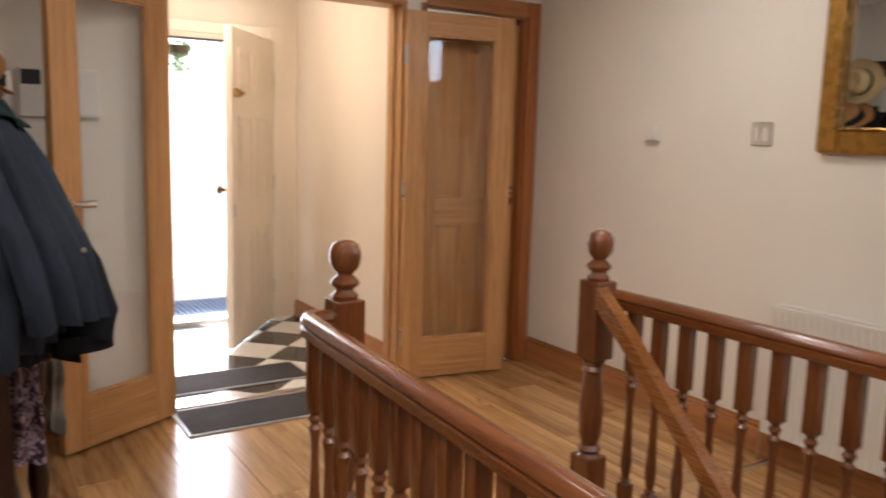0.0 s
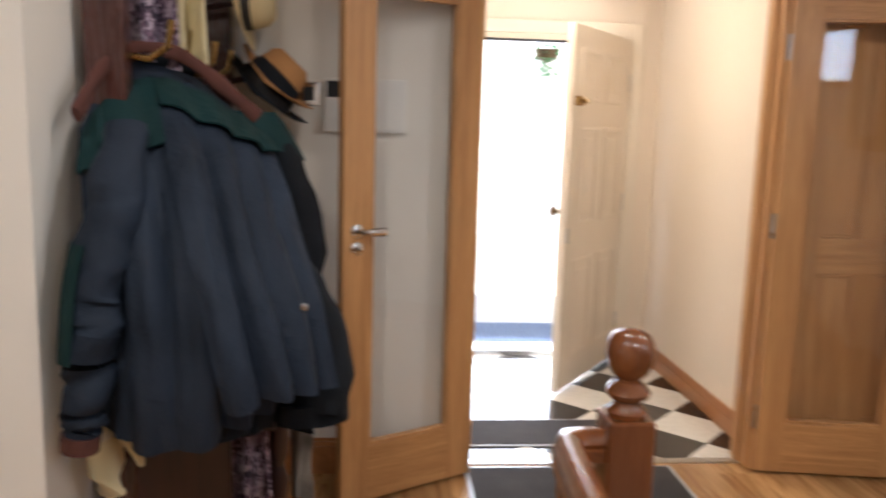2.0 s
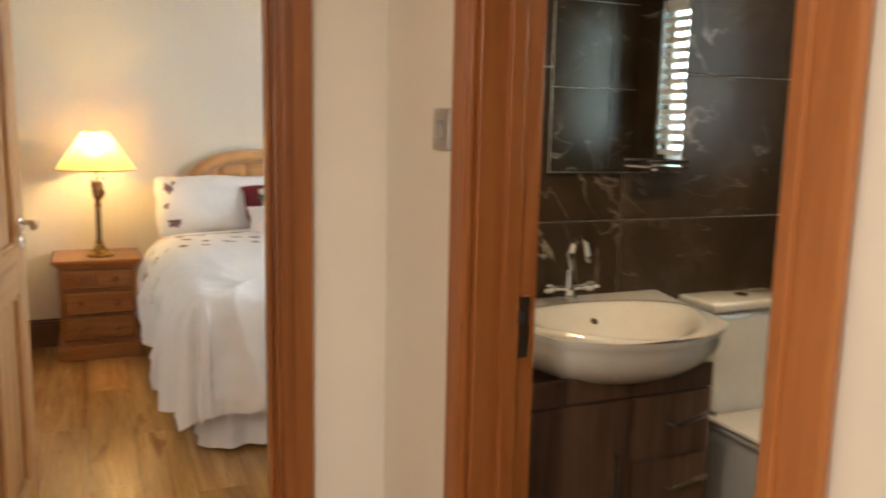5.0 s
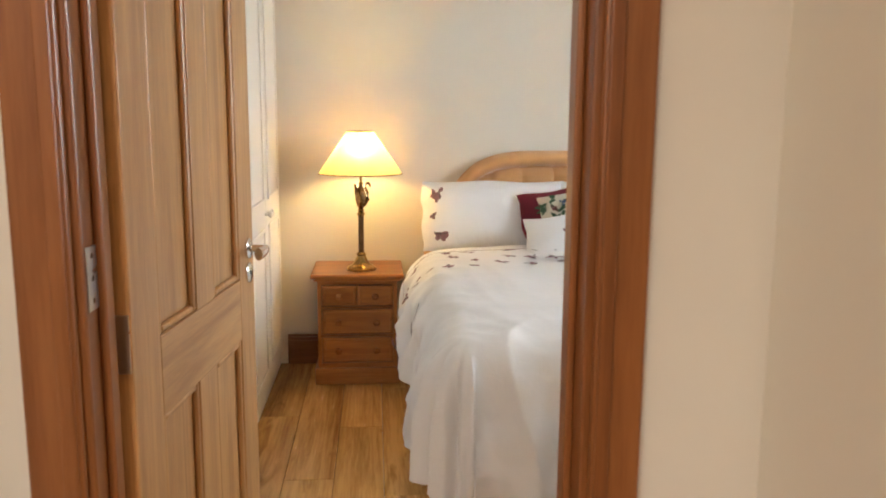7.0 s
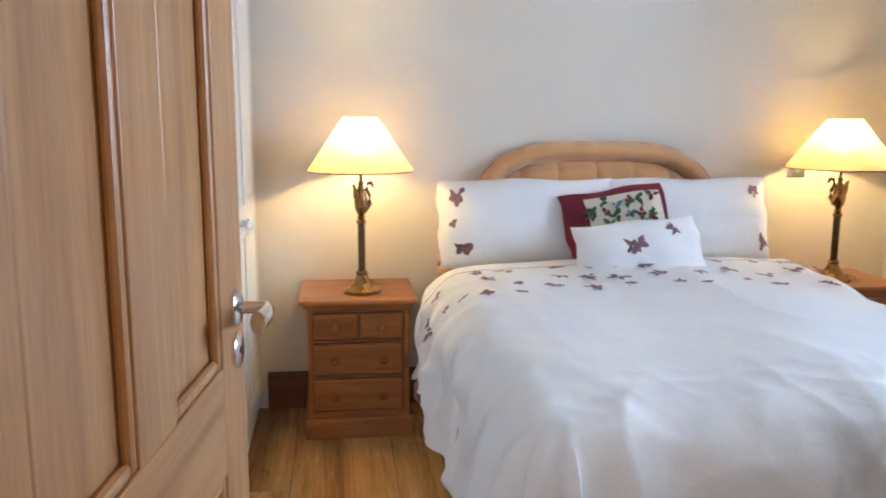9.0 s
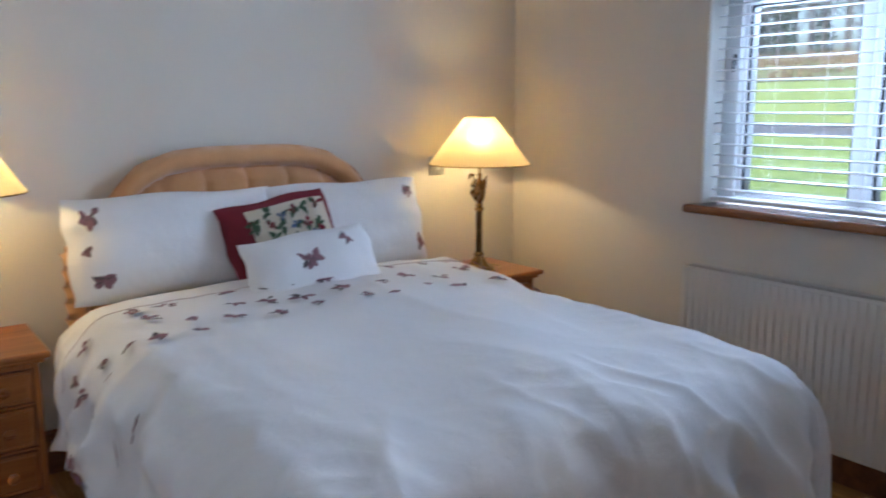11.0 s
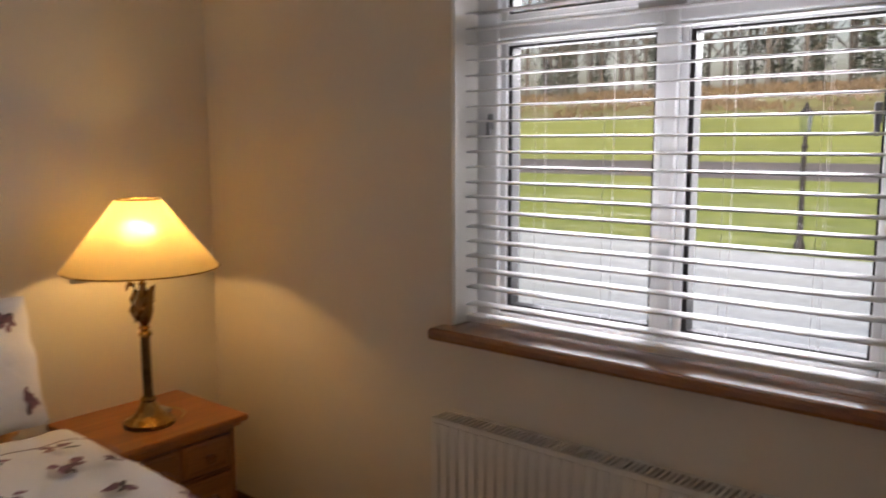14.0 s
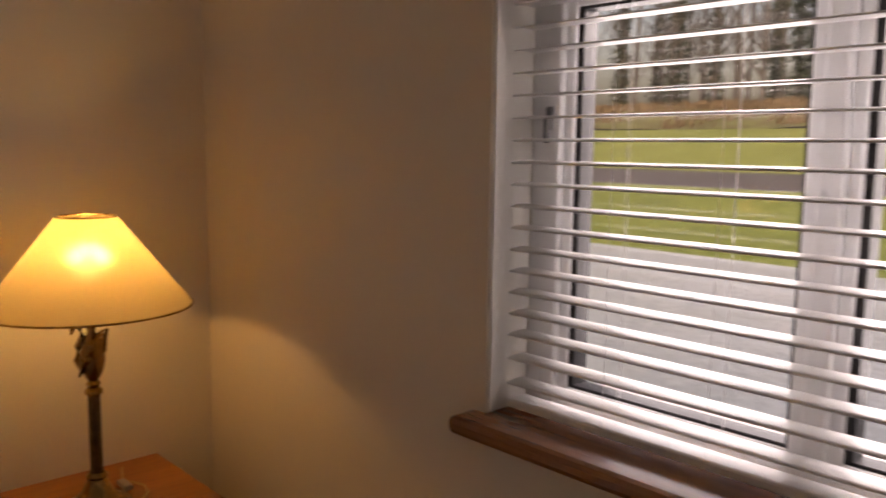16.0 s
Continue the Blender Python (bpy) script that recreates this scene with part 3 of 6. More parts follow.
def panel_door(name, hinge, free, mat, mat_x, label, front, h=1.975, rows=((0.20, 0.84), (0.99, 1.86)), th=0.02, s=0.105, mid=0.09, lock=1.03, backset=0.055):
    m, w = leaf_pose(hinge, free)
    t = thing(name, label, "door", m)
    for x0, x1 in ((0, s), (w - s, w)):
        part("stile", box(x0, -th, 0.012, x1, th, h, 0.003), mat, t)
    zs = [0.0125] + [z for r in rows for z in r] + [h - 0.0005]
    for z0, z1 in zip(zs[0::2], zs[1::2]):
        part("rail", box(s, -th, z0, w - s, th, z1, 0.002), mat_x, t)
    for z0, z1 in rows:
        part("muntin", box(w / 2 - mid / 2, -th + 0.0005, z0, w / 2 + mid / 2, th - 0.0005, z1, 0.002), mat, t)
        for x0, x1 in ((s, w / 2 - mid / 2), (w / 2 + mid / 2, w - s)):
            bm = box(x0, -0.006, z0, x1, 0.006, z1)
            for f in (-1, 1):
                y0, y1 = sorted((f * 0.006, f * (th - 0.002)))
                for q in ((x0, z0, x0 + 0.016, z1), (x1 - 0.016, z0, x1, z1), (x0 + 0.016, z0, x1 - 0.016, z0 + 0.016), (x0 + 0.016, z1 - 0.016, x1 - 0.016, z1)):
                    box(q[0], y0, q[1], q[2], y1, q[3], 0.006, bm)
            part("panel", bm, mat, t)
    lever(t, (w - backset, front * th, lock), (-1, 0, 0), (0, front, 0))
    lever(t, (w - backset, -front * th, lock), (-1, 0, 0), (0, -front, 0))
    for z in (0.25, 1.0, 1.72):
        part("hinge", box(-0.004, -0.018, z - 0.05, 0.002, 0.018, z + 0.05), M_STEEL, t)
    return t


panel_door("panel_door", (-2.072, 1.650), (-2.838, 1.737), M_OAK, M_OAKX, "pale oak four-panel door standing open into the bedroom", -1, 1.975, ((0.20, 0.828), (0.98, 1.86)), 0.021, 0.125, 0.115, 1.048)
panel_door("side_room_door", (2.338, 4.245), (2.982, 4.245), M_OAK, M_OAKX, "closed brown panelled wooden door in its frame", -1, backset=0.036)


# ---- porch and hall ----
def front_door():
    m, w = leaf_pose((2.065, 5.80), (1.555, 5.096))
    t = thing("front_door", "white painted panelled front door standing open with brass-dark fittings", "door", m)
    th, h = 0.022, 1.93
    part("slab", box(0, -th, 0.02, w, th, h, 0.003), M_FRONT, t)
    for f in (-1, 1):
        for x0, x1 in ((0.11, w / 2 - 0.05), (w / 2 + 0.05, w - 0.11)):
            for z0, z1 in ((0.18, 0.72), (0.9, 1.42), (1.55, 1.82)):
                bm = bmesh.new()
                for q in ((x0, z0, x0 + 0.022, z1), (x1 - 0.022, z0, x1, z1), (x0 + 0.022, z0, x1 - 0.022, z0 + 0.022), (x0 + 0.022, z1 - 0.022, x1 - 0.022, z1)):
                    y0, y1 = sorted((f * th, f * (th + 0.006)))
                    box(q[0], y0, q[1], q[2], y1, q[3], 0.004, bm)
                y0, y1 = sorted((f * th, f * (th + 0.005)))
                box(x0 + 0.06, y0, z0 + 0.06, x1 - 0.06, y1, z1 - 0.06, 0.004, bm)
                part("panel", bm, M_FRONT, t)
    part("latch", box(w - 0.11, th, 1.525, w - 0.03, th + 0.026, 1.575, 0.006), M_BRASS, t, "brass night latch")
    part("latch_knob", lathe([(0.010, 0), (0.010, 0.012), (0.014, 0.016), (0.010, 0.026)], 14, m=Matrix.Translation((w - 0.085, th + 0.024, 1.55)) @ pose(0, 0, 0, -90)), M_BRASS, t, "", True)
    part("knob", lathe([(0.012, 0), (0.012, 0.03), (0.028, 0.04), (0.03, 0.055), (0.02, 0.066)], 18, m=Matrix.Translation((w - 0.05, -th, 0.98)) @ pose(0, 0, 0, 90)), M_BRONZE, t, "dark round door knob", True)
    part("letter_plate", box(w - 0.035, th, 0.82, w - 0.01, th + 0.008, 0.90, 0.003), M_STEEL, t)
    for z in (0.25, 0.98, 1.68):
        part("hinge", box(-0.006, -0.05, z - 0.05, 0.0, 0.03, z + 0.05, 0.002), M_STEEL, t, "steel hinge")


front_door()
fr = thing("door_frame_front", "white painted frame of the front door", "door frame", kind="structure")
part("jamb", box(1.10, 5.83, 0, 1.135, 6.05, 1.95, 0.004), M_FRONT, fr)
part("jamb", box(2.065, 5.815, 0, 2.10, 6.05, 1.95, 0.004), M_FRONT, fr)
part("head", box(1.135, 5.83, 1.915, 2.065, 6.05, 1.95, 0.004), M_FRONT, fr)
part("architrave", box(2.10, 5.845, 0, 2.185, 5.868, 2.03, 0.005), M_FRONT, fr)
part("architrave", box(1.02, 5.845, 0, 1.10, 5.868, 2.03, 0.005), M_FRONT, fr)
part("architrave", box(1.10, 5.846, 1.952, 2.10, 5.867, 2.03, 0.005), M_FRONT, fr)
# shade of the gap under the head, put in as a black strip
part("head_gap_shade", box(1.136, 5.80, 1.900, 2.064, 5.85, 1.914), M_BLACK, fr, "black strip for the dark gap under the frame head")
part("threshold", box(1.135, 5.86, -0.005, 2.065, 6.06, 0.03, 0.006), M_STEEL, fr, "metal threshold")
mat = thing("outdoor_mat", "blue-grey ribbed mat on the step outside the front door", "mat")
part("base", box(1.14, 6.10, 0.0, 2.05, 6.62, 0.012, 0.004), plain("blue_grey_ribbed_mat", (0.10, 0.13, 0.20), 0.8), mat)
for k in range(22):
    x = 1.16 + k * 0.041
    part("rib", box(x, 6.11, 0.011, x + 0.022, 6.61, 0.022, 0.004), plain("blue_grey_rib", (0.16, 0.21, 0.32), 0.7) if k == 0 else bpy.data.materials["blue_grey_rib"], mat)
step = structure("front_step", [(0.3, 6.05, -0.35, 2.8, 7.6, -0.0)], paint("pale_concrete", (0.55, 0.54, 0.52), 0.85, 0.1, 120, 0.3), "pale concrete step outside the front door")


def hanging_basket(at):
    t = thing("hanging_basket", "green trailing plant in a hanging basket outside the door", "plant", Matrix.Translation(at))
    part("basket", lathe([(0.03, -0.12), (0.10, -0.08), (0.13, 0.0), (0.12, 0.0), (0.02, -0.08)], 16), M_BRONZE, t, "", True)
    part("chain", tube([(0, 0, 0.02), (0, 0, 0.62)], 0.006, 6), M_BRONZE, t)
    rng = random.Random(3)
    bm = bmesh.new()
    for k in range(160):
        a, z = rng.uniform(0, 6.28), rng.uniform(-0.25, 0.12)
        r = rng.uniform(0.03, 0.15) * (1.1 if z > -0.08 else 0.8)
        m = Matrix.Translation((r * math.cos(a), r * math.sin(a), z)) @ pose(0, 0, 0, rng.uniform(-60, 60), rng.uniform(-60, 60), rng.uniform(0, 360))
        leaf = bmesh.new()
        vs = [leaf.verts.new(p) for p in ((0, 0, 0), (0.016, 0.02, 0.004), (0, 0.05, 0), (-0.016, 0.02, 0.004))]
        leaf.faces.new(vs)
        add(bm, leaf, m)
    part("leaves", bm, plain("basket_leaf", (0.05, 0.16, 0.06), 0.5, 0, 0, 0.4), t, "green leaves", kind="stuff")
    part("bracket", tube([(0, 0, 0.62), (0, 0.25, 0.66), (0, 0.3, 0.5)], 0.008, 6), M_BRONZE, t)
    return t


pull = thing("wall_bar", "slim black upright bar fixed to the added white wall outside", "bar", Matrix.Translation((2.064, 8.95, 0)))
part("shaft", lathe([(0.0, 0.67), (0.009, 0.69), (0.009, 1.52), (0.0, 1.54)], 10), M_BLACK, pull)
for z in (0.72, 1.49):
    part("bracket", tube([(0, 0, z), (0, 0.052, z)], 0.012, 8), M_BLACK, pull)
hanging_basket((2.207, 8.72, 2.12))
hanging_basket((1.28, 8.75, 2.32))
# made-up white wall: gives the overexposed daylight beyond the open door
structure("white_daylight_wall", [(-0.6, 9.0, -0.4, 4.6, 9.2, 3.4)], paint("white_daylight_paint", (0.86, 0.86, 0.85), 0.8, 0.03, 60, 0.3), "white wall added for the blown-out daylight beyond the front door")

# balustrade
def newel(at, label, foot=0.0):
    t = thing("newel_post", label, "newel post", Matrix.Translation(at), "newel posts of the stairs")
    part("upper_block", box(-0.046, -0.046, 0.60, 0.046, 0.046, 0.875, 0.006), M_MAHOG, t)
    part("ball", lathe([(0.036, 0.874), (0.04, 0.885), (0.028, 0.897), (0.027, 0.905), (0.04, 0.915), (0.043, 0.924), (0.036, 0.934), (0.024, 0.944), (0.024, 0.95),
                        (0.036, 0.962), (0.044, 0.98), (0.0465, 1.0), (0.044, 1.02), (0.035, 1.036), (0.02, 1.045), (0.0, 1.048)], 28), M_MAHOG, t, "turned ball finial", True)
    part("turning", lathe([(0.036, 0.60), (0.042, 0.592), (0.034, 0.575), (0.042, 0.56), (0.030, 0.545), (0.036, 0.50), (0.043, 0.42), (0.040, 0.33), (0.030, 0.29), (0.042, 0.275), (0.034, 0.26), (0.043, 0.248)][::-1], 24), M_MAHOG, t, "", True)
    part("lower_block", box(-0.046, -0.046, foot, 0.046, 0.046, 0.25, 0.005), M_MAHOG, t)
    return t


newel((1.075, 2.50, 0), "red-brown varnished newel post with a turned ball finial", -0.02)
newel((1.99, 2.42, 0), "red-brown varnished newel post beside the descending rail", -0.02)


def rail_profile():
    return [(-0.03, 0), (-0.03, 0.022), (-0.024, 0.026), (-0.029, 0.034), (-0.023, 0.05), (-0.011, 0.058), (0.011, 0.058), (0.023, 0.05), (0.029, 0.034), (0.024, 0.026), (0.03, 0.022), (0.03, 0)]


def sweep(profile, pts, bm=None):
    b = bmesh.new()
    pts = [Vector(p) for p in pts]
    rings = []
    for i, p in enumerate(pts):
        d = (pts[min(i + 1, len(pts) - 1)] - pts[max(i - 1, 0)])
        u = Vector((d.y, -d.x, 0)).normalized()
        rings.append([b.verts.new(p + u * a + Vector((0, 0, c))) for a, c in profile])
    k = len(profile)
    for a, c in zip(rings, rings[1:]):
        for i in range(k):
            b.faces.new((a[i], a[(i + 1) % k], c[(i + 1) % k], c[i]))
    b.faces.new(rings[0][::-1])
    b.faces.new(rings[-1])
    bmesh.ops.recalc_face_normals(b, faces=b.faces[:])
    return add(bm if bm is not None else bmesh.new(), b)


BALUSTER = None


def baluster(parent, at, z0, z1):
    global BALUSTER
    bm = box(-0.02, -0.02, z1 - 0.21, 0.02, 0.02, z1, 0.002)
    box(-0.02, -0.02, z0, 0.02, 0.02, z0 + 0.16, 0.002, bm)
    h = z1 - z0 - 0.37
    pr = [(0.019, 0), (0.012, 0.02), (0.019, 0.035), (0.012, 0.05), (0.017, 0.12), (0.0195, 0.2), (0.014, 0.42), (0.011, 0.68), (0.013, 0.8), (0.019, 0.87), (0.011, 0.9), (0.019, 0.94), (0.013, 0.97), (0.019, 1.0)]
    lathe([(r, z0 + 0.16 + v * h) for r, v in pr], 12, bm)
    if BALUSTER is None:
        me = bpy.data.meshes.new("baluster")
        bm.to_mesh(me)
        me.materials.append(M_MAHOG)
        me.shade_smooth()
        me.set_sharp_from_angle(angle=radians(35))
        BALUSTER = me
    bm.free()
    ob = new("baluster", BALUSTER)
    ob.location = at
    ob.parent = parent
    return ob


RAILZ = 0.79
b1 = thing("balustrade", "red-brown varnished balustrade with turned balusters and moulded handrail", "balustrade", group="stair balustrades")
L0, L1 = Vector((0.952, 2.47, 0)), Vector((0.800, -0.20, 0))
part("handrail", sweep(rail_profile(), [(1.06, 2.50, RAILZ + 0.0), (1.0, 2.50, RAILZ), (0.965, 2.492, RAILZ), (0.952, 2.46, RAILZ), (L1.x, L1.y, RAILZ)]), M_MAHOGY, b1, "", True)
part("base_rail", sweep([(-0.035, 0), (-0.035, 0.03), (0.035, 0.03), (0.035, 0)], [L0, L1]), M_MAHOGY, b1)
for k in range(24):
    baluster(b1, L0.lerp(L1, (0.05 + k * 0.108) / (L0 - L1).length) + Vector((0, 0, 0)), 0.028, RAILZ + 0.004)
b2 = thing("balustrade", "red-brown varnished balustrade along the stairwell beside the long wall", "balustrade", group="stair balustrades")
L2, L3 = Vector((2.03, 2.40, 0)), Vector((2.10, -0.20, 0))
part("handrail", sweep(rail_profile(), [(L2.x, L2.y - 0.03, RAILZ), (L3.x, L3.y, RAILZ)]), M_MAHOGY, b2, "", True)
part("base_rail", sweep([(-0.035, 0), (-0.035, 0.03), (0.035, 0.03), (0.035, 0)], [L2, L3]), M_MAHOGY, b2)
for k in range(23):
    baluster(b2, L2.lerp(L3, (0.12 + k * 0.108) / (L2 - L3).length), 0.028, RAILZ + 0.004)
sr = thing("stair_handrail", "light brown wooden stair handrail sloping down from the newel post", "handrail")
part("rail", sweep([(-0.024, 0), (-0.024, 0.07), (0.024, 0.07), (0.024, 0)], [(1.965, 2.375, 0.79), (1.955, 2.25, 0.70), (1.93, 0.8, -0.62), (1.93, -0.9, -2.1)]), M_RAIL, sr)

# mats
for name, q, label in (("door_mat", (0.975, 3.845, 1.86, 4.20), "dark grey mat with a grey edging on the hall floor"), ("porch_mat", (1.02, 4.42, 1.80, 4.74), "narrow black mat on the porch tiles")):
    t = thing(name, label, "mat")
    z = 0.0
    part("carpet", box(q[0] + 0.015, q[1] + 0.015, z, q[2] - 0.015, q[3] - 0.015, z + 0.011, 0.003), M_MAT, t)
    bm = bmesh.new()
    for e in ((q[0], q[1], q[2], q[1] + 0.016), (q[0], q[3] - 0.016, q[2], q[3]), (q[0], q[1] + 0.016, q[0] + 0.016, q[3] - 0.016), (q[2] - 0.016, q[1] + 0.016, q[2], q[3] - 0.016)):
        box(e[0], e[1], z, e[2], e[3], z + 0.008, 0.002, bm)
    part("edging", bm, M_GREYPL, t, "grey edging")
structure("threshold_strip", [(0.99, 4.235, -0.006, 2.18, 4.275, 0.006)], M_STEEL, "steel threshold strip between hall and porch")


# hall stand with coats and hats
hs = thing("hall_stand", "very dark turned-wood hall stand loaded with coats and hats", "hall stand")
for y, x1 in ((3.0, 0.015), (4.11, 0.065)):
    part("back_post", box(-0.075, y - 0.03, 0, x1, y + 0.03, 1.98, 0.006), M_STANDP, hs)
for x, y in ((0.325, 3.22), (0.255, 3.78)):
    part("front_leg", lathe([(0.03, 0.0), (0.02, 0.03), (0.032, 0.07), (0.024, 0.12), (0.035, 0.2), (0.022, 0.34), (0.034, 0.42), (0.02, 0.46), (0.034, 0.5), (0.034, 0.60), (0.022, 0.63), (0.03, 0.66)], 18, at=(x, y, 0)), M_STAND, hs, "turned front leg", True)
part("back_board", box(-0.07, 3.02, 0.10, -0.045, 3.83, 0.72, 0.004), M_STAND, hs)
part("top_rail", box(-0.075, 3.03, 1.86, -0.03, 4.08, 1.98, 0.01), M_STAND, hs)
part("hook_rail", box(-0.073, 3.03, 1.48, -0.032, 4.08, 1.60, 0.008), M_STAND, hs)
part("side_panel", box(-0.04, 3.745, 0.08, 0.22, 3.775, 0.66, 0.004), M_STAND, hs)
part("side_panel", box(-0.04, 2.975, 0.08, 0.24, 3.005, 0.66, 0.004), M_STAND, hs)
part("shelf", box(-0.07, 2.96, 0.66, 0.35, 3.80, 0.69, 0.008), M_STAND, hs)
part("drawer_box", box(-0.04, 3.03, 0.50, 0.22, 3.74, 0.66, 0.004), M_STAND, hs)
part("bottom_shelf", box(-0.07, 2.96, 0.06, 0.28, 3.80, 0.09, 0.006), M_STAND, hs)
stand_mirror = part("mirror", box(-0.05, 3.10, 0.80, -0.042, 3.75, 1.42, 0.002), M_MIRROR, hs, "small mirror")
for y in (3.02, 3.25, 3.55, 3.84):
    part("hook", tube([(-0.03, y, 1.56), (0.06, y, 1.55), (0.10, y, 1.58), (0.11, y, 1.64)], 0.009, 8), M_BRASS, hs, "brass coat hook", True)
    part("hook", tube([(-0.03, y, 1.90), (0.04, y, 1.89), (0.08, y, 1.93)], 0.009, 8), M_BRASS, hs, "brass coat hook", True)
for z0, z1, x1 in ((1.51, 1.585, 0.27), (1.78, 1.84, 0.21)):
    part("hat_peg", tube([(-0.035, 3.98, z0), (0.10, 3.98, (z0 + z1) / 2), (x1, 3.98, z1)], 0.011, 8), M_STAND, hs, "long wooden hat peg", True)


def garment(name, label, m, w_top, w_bot, h, depth, mats, cat="coat", seed=0, collar=None, yoke=None, folds=7.0, amp=0.035, sleeves=True):
    """A coat hung from a hook; local z 0 at the collar, hanging down; local -y is its outer face."""
    t = thing(name, label, cat, m)

    def body(u, v):
        a = 2 * math.pi * u
        s = v ** 0.5 if v < 0.16 else 0.4 + 0.6 * (v - 0.16) / 0.84
        sh = min(1.0, (v / 0.15)) ** 0.75
        half = 0.06 + (w_top - 0.06) * sh + (w_bot - w_top) * max(0, v - 0.15) / 0.85
        d = 0.045 + (depth - 0.045) * min(1, v / 0.35)
        x = half * math.copysign(abs(math.cos(a)) ** 0.75, math.cos(a))
        y = -d * math.copysign(abs(math.sin(a)) ** 0.8, math.sin(a))
        n = noise.noise(Vector((x * 5 + seed, y * 3, v * 1.4 + seed)))
        f = math.sin(folds * x / max(half, 0.1) + 2.2 * n + seed) * amp * min(1, v * 2.2)
        drop = -h * v - 0.10 * (1 - sh) * 0 - 0.035 * sh * abs(x) / max(half, 0.01) + 0.02 * n * v
        return Vector((x + 0.012 * n, y - f * (1 if y < 0 else 0.3), drop))
    part("body", sheet(body, 56, 40, 0.004), mats[0], t, "", True)
    if yoke is not None:
        def cape(u, v):
            a = math.pi * (0.02 + 0.96 * u)
            p = body((a / (2 * math.pi)) % 1.0, 0.02 + 0.30 * v - 0.07 * v * abs(math.sin(2 * a)))
            return p + Vector((0, -0.012, 0))
        part("yoke", sheet(cape, 30, 12, 0.004), yoke, t, "dark green shoulder cape", True)
    if sleeves:
        for s in (-1, 1):
            pts, rs = [], []
            for k in range(9):
                q = k / 8
                pts.append((s * (w_top * 0.93 + 0.035 * math.sin(q * 3.0) + (w_bot - w_top) * 0.55 * q), -depth * 0.25 - 0.05 * q, -0.13 * h - 0.78 * h * q))
                rs.append(0.055 + 0.035 * math.sin(min(1, q * 2.2) * 1.57) + 0.006 * math.sin(k * 2.3))
            part("sleeve", tube(pts, rs, 16, squash=0.75), mats[1] if len(mats) > 1 else mats[0], t, "", True)
            part("cuff", tube([(pts[-1][0], pts[-1][1], pts[-1][2] + 0.02), (pts[-1][0], pts[-1][1] - 0.004, pts[-1][2] - 0.03)], 0.09, 16, squash=0.75), collar or mats[0], t, "brown cuff", True)
    if collar is not None:
        def fold(u, v):
            a = math.pi * (-0.08 + 1.16 * u)
            r = 0.085 + 0.075 * v
            return Vector((1.25 * r * math.cos(a), -0.55 * r * math.sin(a) - 0.01, 0.03 - 0.085 * v ** 1.4 - 0.06 * v * abs(math.cos(a))))
        part("collar", sheet(fold, 24, 6, 0.012), collar, t, "brown corduroy collar", True)
    return t


def along(points, a):
    """A smooth place on a row of (a, x, y, z), eased from one to the next."""
    pts = [(q[0], Vector(q[1:])) for q in points]
    for k in range(len(pts) - 1):
        (a0, p1), (a1, p2) = pts[k], pts[k + 1]
        if a <= a1 or k == len(pts) - 2:
            p0 = pts[k - 1][1] if k else p1 * 2 - p2
            p3 = pts[k + 2][1] if k + 2 < len(pts) else p2 * 2 - p1
            t = min(1.0, max(0.0, (a - a0) / (a1 - a0)))
            return 0.5 * (2 * p1 + (p2 - p0) * t + (2 * p0 - 5 * p1 + 4 * p2 - p3) * t * t + (3 * p1 - p0 - 3 * p2 + p3) * t ** 3)


